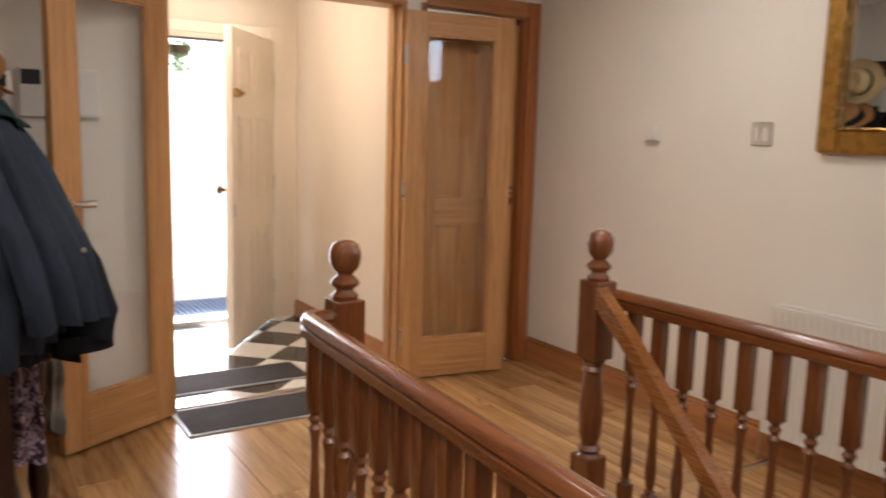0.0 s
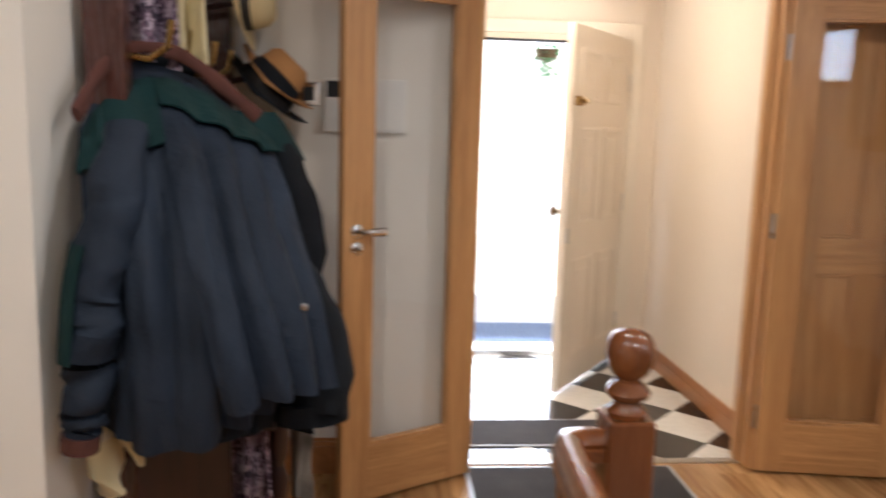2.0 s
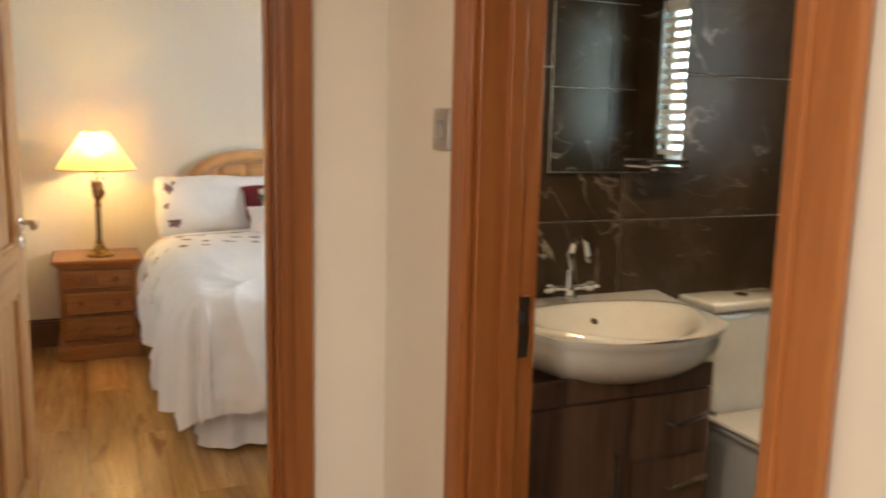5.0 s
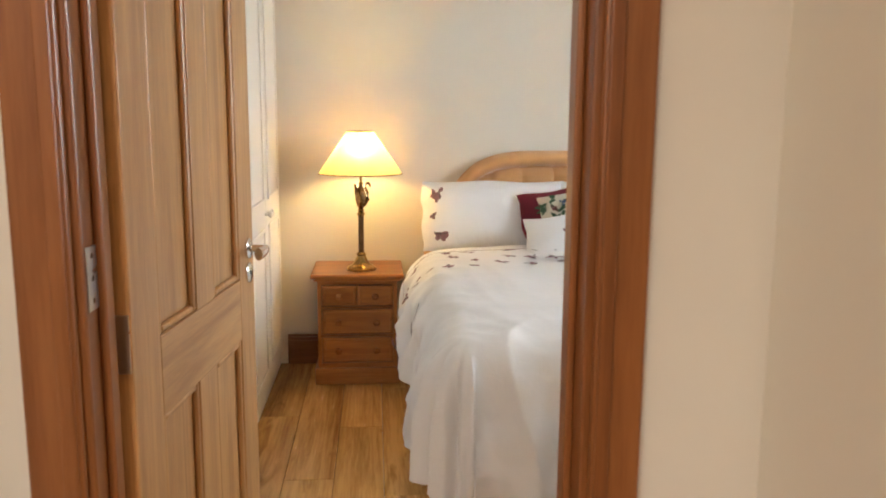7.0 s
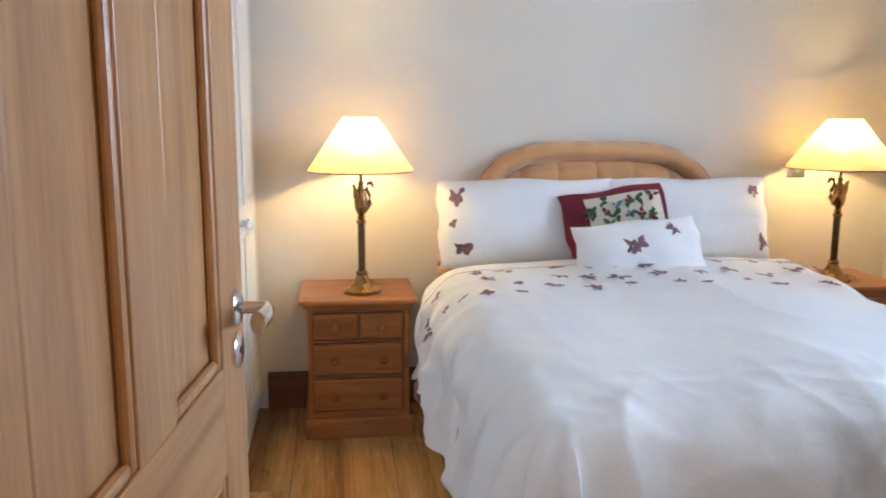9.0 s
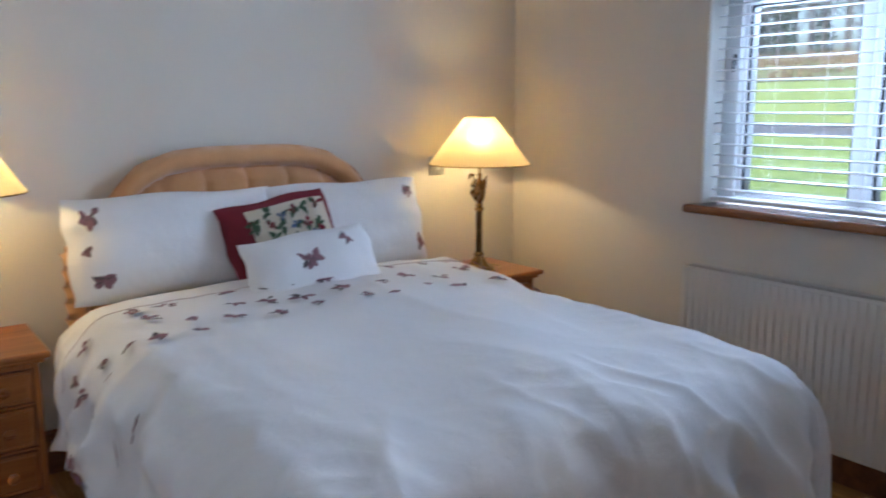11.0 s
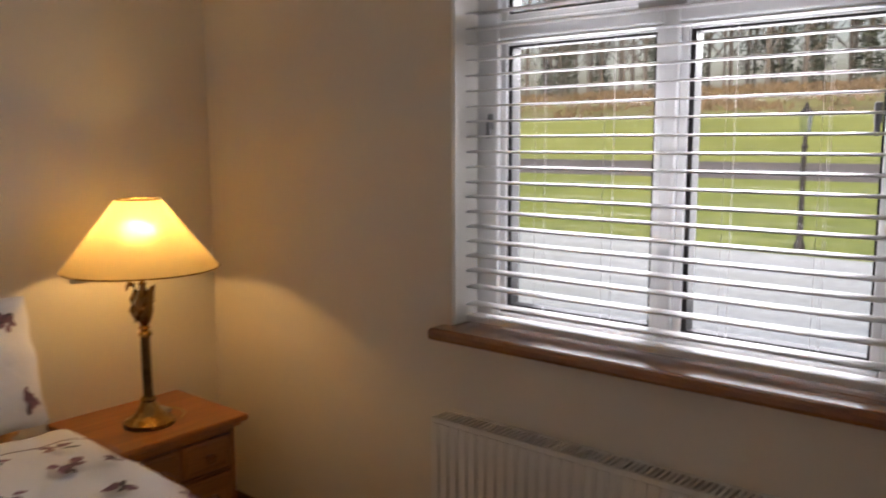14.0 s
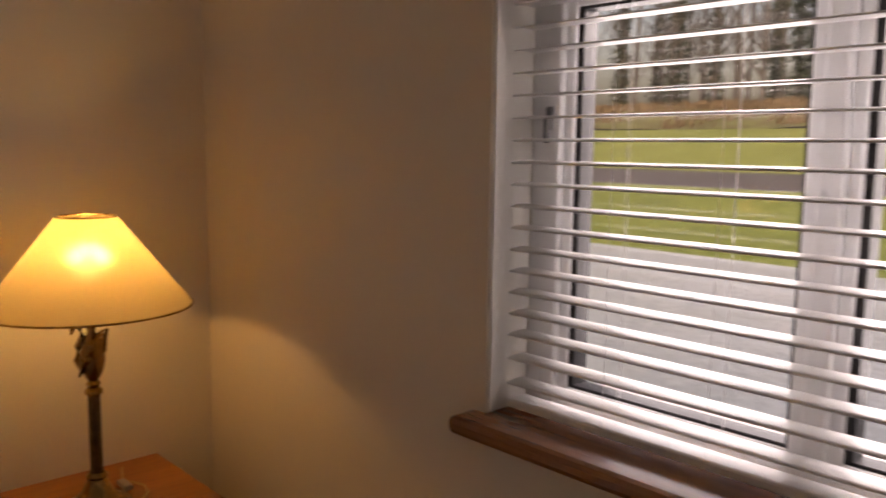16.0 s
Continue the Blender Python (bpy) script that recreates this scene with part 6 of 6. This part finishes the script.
part("cover", sheet(duvet_fn, 200, 220, 0.012), M_DUVET, dv, "", True)


def sprig(rng, where, up, side, size, bm_f, bm_l):
    """A small embroidered spray: a few petals and leaves lying on a surface."""
    n_ = up.cross(side).normalized()
    m = Matrix((side.to_4d(), up.to_4d(), n_.to_4d(), (0, 0, 0, 1))).transposed()
    m[0][3], m[1][3], m[2][3] = where
    m[3][0] = m[3][1] = m[3][2] = 0
    m[3][3] = 1
    for k in range(rng.choice((6, 7, 8))):
        b = bmesh.new()
        l, w = rng.uniform(0.45, 0.9) * size, rng.uniform(0.16, 0.28) * size
        if k % 3 == 0:
            w *= 0.6
        vs = [b.verts.new(p) for p in ((0, 0, 0.001), (w * 0.7, l * 0.22, 0.0015), (w, l * 0.55, 0.002), (w * 0.55, l * 0.88, 0.0015), (0, l, 0.001), (-w * 0.6, l * 0.85, 0.0015), (-w, l * 0.5, 0.002), (-w * 0.6, l * 0.2, 0.0015))]
        b.faces.new(vs)
        mm = m @ Matrix.Translation((rng.uniform(-0.25, 0.25) * size, rng.uniform(-0.25, 0.25) * size, 0)) @ Matrix.Rotation(rng.uniform(0, 6.28), 4, "Z")
        add(bm_f if k % 3 else bm_l, b, mm)


rng = random.Random(11)
bf, bl_ = bmesh.new(), bmesh.new()
SIDE = [(0.62, -0.80), (0.75, -0.95), (0.88, -0.84), (1.0, -1.0), (0.55, -0.95), (0.7, 0.9), (0.9, 0.95)]
for k in range(48 + len(SIDE)):
    row = k % 3
    t_ = -1.02 + 1.98 * (k // 3) / 15 + rng.uniform(-0.05, 0.05)
    s = 0.29 + row * 0.14 + rng.uniform(-0.05, 0.05) + 0.10 * max(0.0, abs(t_) - 0.6)
    if k >= 48:
        s, t_ = SIDE[k - 48]
    p, q, r = duvet_at(s, t_), duvet_at(s + 0.02, t_), duvet_at(s, t_ + 0.02)
    up, side = (q - p).normalized(), (r - p).normalized()
    if up.cross(side).z < 0 and abs(t_) < 0.7:
        up, side = side, up
    nn = up.cross(side).normalized()
    outw = Vector((0, 0, 1)) if abs(t_) < 0.72 else Vector((0, math.copysign(1, t_), 0.3))
    if nn.dot(outw) < 0:
        side = -side
        nn = -nn
    sprig(rng, p + nn * 0.0118, up, side, rng.uniform(0.032, 0.056), bf, bl_)
part("hem_stitching", tube([duvet_at(0.235 + 0.004 * math.sin(k * 0.8), -0.95 + 1.9 * k / 120) + Vector((0, 0, 0.0125)) for k in range(121)], 0.0008, 5), M_MAUVE, dv, "fine grey stitched hem line")
part("flower_embroidery", bf, M_MAUVE, dv, "mauve embroidered flowers", kind="stuff")
part("leaf_embroidery", bl_, M_LEAFTHREAD, dv, "grey embroidered leaves", kind="stuff")


def cushion(name, label, m, w, h, d, mat_, flowers=(), cat="pillow", border=0.0, border_mat=None, seed=0, corner=0.10):
    """Local: x across, z up, -y the front."""
    t = thing(name, label, cat, m)

    def surf(front):
        def f(u, v):
            a, b = 2 * u - 1, 2 * v - 1
            pin = 1 - corner * (a * a) * (1 - b * b) * 0.35 - 0.0
            pinb = 1 - corner * (b * b) * (1 - a * a) * 0.6
            e = max(0.0, (1 - abs(a) ** 2.6)) ** 0.55 * max(0.0, (1 - abs(b) ** 2.6)) ** 0.55
            n_ = noise.noise(Vector((a * 1.8 + seed, b * 1.8, seed)))
            y = d / 2 * e * (1 + 0.22 * n_)
            wob = 0.004 * math.sin(b * 7 + seed) * abs(a) ** 3 + 0.008 * noise.noise(Vector((a * 3, b * 3, seed + 4)))
            return Vector((a * w / 2 * pinb + wob, -y * front, b * h / 2 * pin + 0.012 * n_ * (1 - abs(b)) + 0.005 * math.sin(a * 5 + seed * 2) * abs(b) ** 3))
        return f
    bm = sheet(surf(1), 40, 30)
    sheet(surf(-1), 40, 30, 0, bm)
    bmesh.ops.remove_doubles(bm, verts=bm.verts[:], dist=0.0006)
    bmesh.ops.recalc_face_normals(bm, faces=bm.faces[:])
    part("cover", bm, mat_, t, "", True)
    fn = surf(1)
    if border:
        def edge(u, v):
            # the stitched panel sits towards one upper corner of the cover
            p = fn(border * 1.45 + (1 - 2 * border) * u, border * 1.3 + (1 - 1.95 * border) * v)
            return p + Vector((0, -0.003, 0))
        part("centre_panel", sheet(edge, 30, 30), border_mat, t, "cream flowered centre panel", True)
    b1_, b2_ = bmesh.new(), bmesh.new()
    r_ = random.Random(seed * 7 + 1)
    for a, b, s in flowers:
        p, q, r = fn(a, b), fn(a + 0.02, b), fn(a, b + 0.02)
        side, up = (q - p).normalized(), (r - p).normalized()
        sprig(r_, p + Vector((0, -0.003, 0)), up, side, s, b1_, b2_)
        sprig(r_, p + Vector((0, -0.003, 0)), up, side, s, b1_, b2_)
    if flowers:
        part("flower_embroidery", b1_, M_MAUVE, t, "mauve embroidered flowers", kind="stuff")
        part("leaf_embroidery", b2_, M_LEAFTHREAD, t, "grey embroidered leaves", kind="stuff")
    else:
        b1_.free()
        b2_.free()
    return t


FA = ((0.10, 0.80, 0.052), (0.07, 0.46, 0.026), (0.11, 0.18, 0.052))
FB = ((0.90, 0.82, 0.046), (0.92, 0.20, 0.046))
# pillows face +x: turned by 90 degrees and leaning back
cushion("pillow", "large white pillow with mauve sprigs leaning on the headboard", pose(-4.95, 2.70, 0.868, -16, 0, 90), 0.76, 0.37, 0.20, M_PILLOW, FA, seed=1)
cushion("pillow", "large white pillow with mauve sprigs beside the far lamp", pose(-4.95, 3.41, 0.868, -16, 0, 90), 0.74, 0.37, 0.20, M_PILLOW, FB, seed=2)
ned = cushion("needlepoint_cushion", "crimson-bordered needlepoint cushion with a cream flowered centre", pose(-4.79, 3.06, 0.818, -24, -8, 92), 0.45, 0.43, 0.14, M_RED, (), "cushion", 0.135, M_CREAMT, 3)
bms = {M_GREENT: bmesh.new(), M_RED: bmesh.new(), M_BLUET: bmesh.new()}
rng = random.Random(5)
for k in range(36):
    # sprays on a loose grid: pointed green leaves round red or blue petals
    a, b = -0.125 + 0.051 * (k % 6) + rng.uniform(-0.016, 0.016), -0.13 + 0.05 * (k // 6) + rng.uniform(-0.018, 0.018)
    blossom = (M_RED, M_GREENT, M_BLUET, M_RED, M_GREENT)[k % 5]
    for q in range(6):
        mt = blossom if q < 4 else M_GREENT
        yy = -0.07 * max(0.0, 1 - abs(a / 0.225) ** 2.6) ** 0.55 * max(0.0, 1 - abs(b / 0.215) ** 2.6) ** 0.55 * 1.12 - 0.006
        bq = bmesh.new()
        l, w_ = rng.uniform(0.016, 0.032) * (1.0 if q < 4 else 1.4), rng.uniform(0.006, 0.012)
        bq.faces.new([bq.verts.new(p) for p in ((0, 0, 0), (w_, -0.001, l * 0.5), (0, 0, l), (-w_, -0.001, l * 0.5))])
        add(bms[mt], bq, Matrix.Translation((a + 0.01, yy, b + 0.012)) @ Matrix.Rotation(q * 1.57 + rng.uniform(-0.9, 0.9) + k, 4, "Y"))
for mt, nm in ((M_GREENT, "stitched_leaves"), (M_RED, "stitched_flowers"), (M_BLUET, "stitched_blossoms")):
    part(nm, bms[mt], mt, ned, "", kind="stuff")
cushion("small_cushion", "small white cushion with mauve sprigs lying in front", pose(-4.56, 3.06, 0.768, -32, -5, 88), 0.49, 0.33, 0.13, M_PILLOW, ((0.44, 0.62, 0.055), (0.78, 0.80, 0.036), (0.62, 0.12, 0.04)), "cushion", seed=4)

# ---- outside ----
def terrain(x, y):
    e = y + 0.04 * x
    if e < 15.6:
        return -0.30
    if e < 28:
        return -0.30 + (e - 15.6) * 0.075
    if e < 33:
        return 0.63 + (e - 28) * 0.02
    if e < 46:
        return 0.73 + (e - 33) * 0.155
    if e < 54:
        return 2.745 + (e - 46) * 0.22
    return 4.5 + min(3.0, (e - 54) * 0.05)


def zone(name, color_a, color_b, e0, e1, lift, grain, rough=0.95, step_=1.0, x0=-70, x1=50):
    m, tt, p, n, l = material(name)
    v = coords(n, l, (1, 1, 1))
    q = noise_tex(n, l, v, grain, 6, 0.65)
    r = ramp(n, l, q.outputs[0], [(0.35, color_a), (0.65, color_b)])
    big = noise_tex(n, l, v, 0.25, 3)
    br = ramp(n, l, big.outputs[0], [(0.3, (0.72, 0.74, 0.66)), (0.7, (1, 1, 1))])
    mx = n.new("ShaderNodeMixRGB")
    mx.blend_type = "MULTIPLY"
    mx.inputs[0].default_value = 0.8
    l.new(r.outputs[0], mx.inputs[1])
    l.new(br.outputs[0], mx.inputs[2])
    l.new(mx.outputs[0], p.inputs["Base Color"])
    p.inputs["Roughness"].default_value = rough
    bump(n, l, p, q.outputs[0], 0.5, 0.03)

    def f(u, w):
        x, e = x0 + (x1 - x0) * u, e0 + (e1 - e0) * w
        y = e - 0.04 * x
        return Vector((x, y, terrain(x, y) + lift + (0.25 * noise.noise(Vector((x * 0.3, y * 0.3, 0))) if e0 >= 46 else 0)))
    return m, sheet(f, 60, max(2, int((e1 - e0) / step_)))


# one sheet of ground to the horizon, under the drive, lawns and road
gm_, gbm = zone("rough_grass_ground", (0.06, 0.09, 0.02), (0.11, 0.12, 0.04), -60, 400, -2.72, 2.0, 0.95, 4.0, -300, 300)
part("ground", gbm, gm_, None, "rough grassy ground", kind="structure")
for nm, lab, a, b, e0, e1, lift, gr in (("driveway", "pale wet tarmac drive in front of the house", (0.43, 0.51, 0.56), (0.57, 0.66, 0.71), 4.9, 15.6, 0.0, 9.0),
                                        ("lawn", "mown green lawn", (0.17, 0.24, 0.05), (0.28, 0.35, 0.09), 15.6, 25.0, 0.0, 3.0),
                                        ("road", "narrow grey tarmac road across the lawn", (0.10, 0.10, 0.11), (0.16, 0.16, 0.17), 25.0, 31.5, 0.0, 9.0),
                                        ("lawn_far", "sloping green lawn beyond the road", (0.19, 0.25, 0.06), (0.31, 0.37, 0.11), 31.5, 46.0, 0.0, 3.0),
                                        ("bank", "brown bracken-covered bank below the wood", (0.14, 0.13, 0.07), (0.22, 0.25, 0.10), 46.0, 56.0, 0.05, 1.2)):
    mt, b_ = zone("surface_" + nm, a, b, e0, e1, lift, gr)
    part(nm, b_, mt, None, lab, kind="structure")

lp_ = thing("street_lamp", "black lamp post with a glazed lantern beside the drive", "lamp post", Matrix.Translation((-6.40, 16.15, terrain(-6.40, 16.15))))
part("post", lathe([(0.09, 0), (0.09, 0.1), (0.055, 0.2), (0.045, 0.5), (0.04, 1.6), (0.055, 1.66), (0.035, 1.7), (0.035, 1.86)], 14), M_BLACK, lp_, "", True)
part("lantern", lathe([(0.06, 1.86), (0.075, 1.88), (0.105, 2.14)], 4), glass("lantern_glass", 0.05, (0.8, 0.85, 0.88)), lp_, "glazed lantern")
part("cap", lathe([(0.125, 2.14), (0.12, 2.16), (0.03, 2.28), (0.02, 2.33), (0.0, 2.35)], 4), M_BLACK, lp_)
part("bars", lathe([(0.062, 1.86), (0.03, 1.87)], 4), M_BLACK, lp_)

# shrubs and bracken on the bank
M_BRACK = plain("dry_bracken", (0.17, 0.135, 0.085), 0.9, 0, 0, 0.5)
M_BARK = plain("grey_bark", (0.12, 0.12, 0.105), 0.9, 0, 0, 0.4)
M_NEEDLE = plain("dark_conifer_leaf", (0.04, 0.062, 0.04), 0.8, 0, 0, 0.5)
M_TWIG = plain("bare_twig", (0.12, 0.115, 0.105), 0.9, 0, 0, 0.4)
rng = random.Random(21)
bv, bfc = [], []
for k in range(9000):
    x, e = rng.uniform(-45, 25), rng.uniform(46.3, 56)
    y = e - 0.04 * x
    z = terrain(x, y)
    # thick in clumps, thin towards the lawn
    clump = noise.noise(Vector((x * 0.22, e * 0.45, 3.0))) + 0.12 * (e - 50)
    if clump < rng.uniform(-0.45, 0.15):
        continue
    h, w_ = rng.uniform(0.1, 0.38) * (1.3 + clump * 0.5), rng.uniform(0.06, 0.2)
    a = rng.uniform(0, 3.14)
    i = len(bv)
    dx, dy = w_ * math.cos(a), w_ * math.sin(a)
    bv += [(x - dx, y - dy, z), (x + dx, y + dy, z), (x + dx * 0.5, y + rng.uniform(-.2, .2), z + h), (x - dx * 0.7, y, z + h * 0.8)]
    bfc.append((i, i + 1, i + 2, i + 3))
me = bpy.data.meshes.new("bracken")
me.from_pydata(bv, [], bfc)
me.materials.append(M_BRACK)
tagged(new("bracken", me), "dry brown bracken and brambles covering the bank", "bracken", kind="stuff")


def tree(kind, seed):
    """kind 0: bare; 1: dark evergreen; 2: bare crown on an ivy-clad trunk."""
    r = random.Random(seed)
    label = ("tall bare deciduous tree with a thin trunk in the wood", "tall dark evergreen tree with a ragged crown in the wood", "tall bare tree with a dark ivy-clad trunk in the wood")[kind]
    t = thing("tree", label, "tree", group="trees of the wood")
    h = r.uniform(13, 18)
    w = 0.16 if kind == 0 else 0.24
    bm = tube([(0, 0, -0.3), (r.uniform(-.2, .2), 0, h * 0.3), (r.uniform(-.5, .5), 0, h * 0.65), (r.uniform(-.6, .6), 0, h)], [w, w * 0.8, w * 0.5, 0.02], 7)
    for k in range((34, 10, 26)[kind]):
        z = h * r.uniform(0.10 if kind == 0 else 0.3, 0.95)
        a, l = r.uniform(0, 6.28), r.uniform(0.8, 2.6) * (1.15 - z / h) + 0.5
        p0 = Vector((0, 0, z))
        p1 = p0 + Vector((math.cos(a) * l * 0.5, math.sin(a) * l * 0.5, l * 0.5))
        p2 = p0 + Vector((math.cos(a) * l, math.sin(a) * l, l * 1.3))
        tube([p0, p1, p2], [0.05, 0.03, 0.008], 4, bm)
        if kind != 1:
            for q in range(5):
                a2, pq = r.uniform(0, 6.28), p1.lerp(p2, q / 5)
                tube([pq, pq + Vector((math.cos(a2) * 0.6, math.sin(a2) * 0.6, r.uniform(0.2, 1.1)))], [0.016, 0.005], 3, bm)
    part("trunk", bm, M_BARK if kind else M_TWIG, t)
    if kind:
        vs, fs = [], []
        for k in range(2600 if kind == 1 else 1900):
            if kind == 1:
                z = h * r.uniform(0.06, 1.0) ** 0.9
                rad = ((1.0 - z / h) ** 0.7 * 2.3 * (0.75 + 0.25 * math.sin(z * 4.1 + seed))) * math.sqrt(r.random()) + 0.12
            else:
                z = h * 0.72 * r.random()
                rad = (0.35 + 0.55 * (1 - z / (h * 0.75)) + 0.22 * math.sin(z * 2.3 + seed)) * math.sqrt(r.uniform(0.1, 1))
            a = r.uniform(0, 6.28)
            c = Vector((math.cos(a) * rad, math.sin(a) * rad, z))
            s = r.uniform(0.07, 0.22)
            d = Vector((r.uniform(-1, 1), r.uniform(-1, 1), r.uniform(-0.9, 0.3))).normalized()
            e = d.cross(Vector((r.uniform(-1, 1), r.uniform(-1, 1), 1))).normalized() * s * 0.5
            i = len(vs)
            vs += [c - e, c + d * s * 0.6 + e, c + d * s * 1.6, c + d * s * 0.5 - e * 1.5]
            fs.append((i, i + 1, i + 2, i + 3))
        me = bpy.data.meshes.new("crown")
        me.from_pydata([tuple(v) for v in vs], [], fs)
        me.materials.append(M_NEEDLE)
        cr = new("crown" if kind == 1 else "ivy", me)
        cr.parent = t
    return t


kinds = [tree(0, 1), tree(1, 2), tree(0, 3), tree(2, 4), tree(0, 5)]
rng = random.Random(8)
first = set()
spots = []
for k in range(96):
    x = -44 + 64 * ((k * 0.618) % 1.0) + rng.uniform(-0.5, 0.5)
    spots.append((x, 55.0 + (k % 6) * 2.2 + rng.uniform(-1, 1), rng))
for k, (x, e, _) in enumerate(spots):
    i = (0, 3, 2, 1, 4, 3, 0, 2)[k % 8]
    y = e - 0.04 * x
    m = Matrix.Translation((x, y, terrain(x, y) - 0.1)) @ pose(0, 0, 0, 0, 0, rng.uniform(0, 360))
    if i not in first:
        kinds[i].matrix_world = m
        first.add(i)
    else:
        copy_thing(kinds[i], m)

# ---- floors, piece by piece ----
def planks(floor_name, label, areas, along, mat_, w=0.192, length=1.21):
    t = thing(floor_name, label, "floor", kind="structure")
    cache = {}
    for x0, y0, x1, y1 in areas:
        a0, a1, b0, b1 = (y0, y1, x0, x1) if along == "y" else (x0, x1, y0, y1)
        row = 0
        b = b0
        while b < b1 - 0.01:
            be = min(b + w, b1)
            a = a0 - (row * 0.437 % 1.0) * length
            while a < a1:
                s, e = max(a, a0), min(a + length, a1)
                if e - s > 0.03:
                    key = (round(e - s, 3), round(be - b, 3))
                    if key not in cache:
                        L, W = (be - b, e - s) if along == "y" else (e - s, be - b)
                        bm = box(0.0006, 0.0006, -0.012, L - 0.0006, W - 0.0006, 0.0, 0.0015, None, 1)
                        me = bpy.data.meshes.new("plank")
                        bm.to_mesh(me)
                        bm.free()
                        me.materials.append(mat_)
                        cache[key] = me
                    ob = new("plank", cache[key])
                    ob.location = (b, s, 0) if along == "y" else (s, b, 0)
                    ob.parent = t
                a += length
            b += w
            row += 1
    return t


planks("floor_hall", "glossy oak laminate plank floor of the hall", [(-2.02, 1.35, 0.90, 2.715), (-0.90, -1.5, 0.90, 1.35), (-0.10, 2.715, 0.90, 4.235), (0.90, 2.46, 3.09, 4.235), (2.12, -1.5, 3.09, 2.46), (2.335, 4.235, 2.965, 4.33)], "y", M_FLOORY)
structure("stairwell_nosing", [(0.98, 2.40, -0.03, 2.06, 2.459, 0.002), (0.90, -1.5, -0.03, 0.985, 2.46, 0.002), (2.055, -1.5, -0.03, 2.12, 2.46, 0.002)], M_TRIMX, "wooden nosing round the stairwell")
planks("floor_bedroom", "oak laminate plank floor of the bedroom", [(-5.20, 0.95, -2.02, 4.55), (-2.02, 1.655, -2.0199, 2.395)], "x", M_FLOORX)

# diagonal black and white tiles in the porch
tt = thing("floor_porch", "black and white tiles laid diagonally in the porch", "floor", kind="structure")
cache = {}
S = 0.30
for i in range(-12, 13):
    for j in range(-12, 13):
        cx, cy = 2.13 + (i - j) * S * 0.7071, 4.66 + (i + j) * S * 0.7071
        poly = [(cx + dx, cy + dy) for dx, dy in ((0.7071 * S - 0.002, 0), (0, 0.7071 * S - 0.002), (-0.7071 * S + 0.002, 0), (0, -0.7071 * S + 0.002))]
        for ax, lim, sg in ((0, 0.60, 1), (0, 2.29, -1), (1, 4.277, 1), (1, 5.87, -1)):
            out = []
            for q in range(len(poly)):
                p, r = poly[q], poly[(q + 1) % len(poly)]
                ip, ir = (p[ax] - lim) * sg >= 0, (r[ax] - lim) * sg >= 0
                if ip:
                    out.append(p)
                if ip != ir:
                    k = (lim - p[ax]) / (r[ax] - p[ax])
                    out.append((p[0] + k * (r[0] - p[0]), p[1] + k * (r[1] - p[1])))
            poly = out
            if len(poly) < 3:
                break
        if len(poly) < 3:
            continue
        b = bmesh.new()
        f = b.faces.new([b.verts.new((x, y, -0.009)) for x, y in poly])
        g = bmesh.ops.extrude_face_region(b, geom=[f])
        bmesh.ops.translate(b, vec=(0, 0, 0.009), verts=[v for v in g["geom"] if isinstance(v, bmesh.types.BMVert)])
        bmesh.ops.recalc_face_normals(b, faces=b.faces[:])
        part("tile", b, M_TILEW if (i + j) % 2 == 0 else M_TILEB, tt)

# large brown marble tiles on the bathroom walls
def wall_tiles(name, label, x_back, x_face, z_start, y_start, y_end):
    bt = thing(name, label, "wall tiles", kind="structure")
    lo, hi = min(x_back, x_face), max(x_back, x_face)
    z0 = z_start
    while z0 < TOP:
        y0 = y_start
        while y0 < y_end:
            ya, yb, za, zb = max(y0, 2.838), min(y0 + 0.97, y_end), max(z0, 0.0), min(z0 + 0.485, TOP)
            if yb - ya > 0.02 and zb - za > 0.02:
                part("tile", box(lo, ya + 0.0022, za + 0.0022, hi, yb - 0.0022, zb - 0.0022, 0.001, None, 1), M_MARBLE, bt)
            y0 += 0.97
        z0 += 0.485


M_JOINT = paint("pale_grout", (0.62, 0.56, 0.46), 0.8)
structure("tile_backing", [(-2.0795, 2.836, 0, -2.0715, 4.95, TOP)], M_JOINT)
structure("tile_backing_east", [(-0.2295, 2.836, 0, -0.2205, 4.95, TOP)], M_JOINT)
wall_tiles("bathroom_wall_tiles", "large polished brown marble tiles with pale joints", -2.0745, -2.066, 0.118 - 0.485, 3.58 - 0.97, 4.95)
wall_tiles("bathroom_tiles_east", "large polished brown marble tiles facing the mirror", -0.226, -0.236, 0.158 - 0.485, 2.84, 4.95)
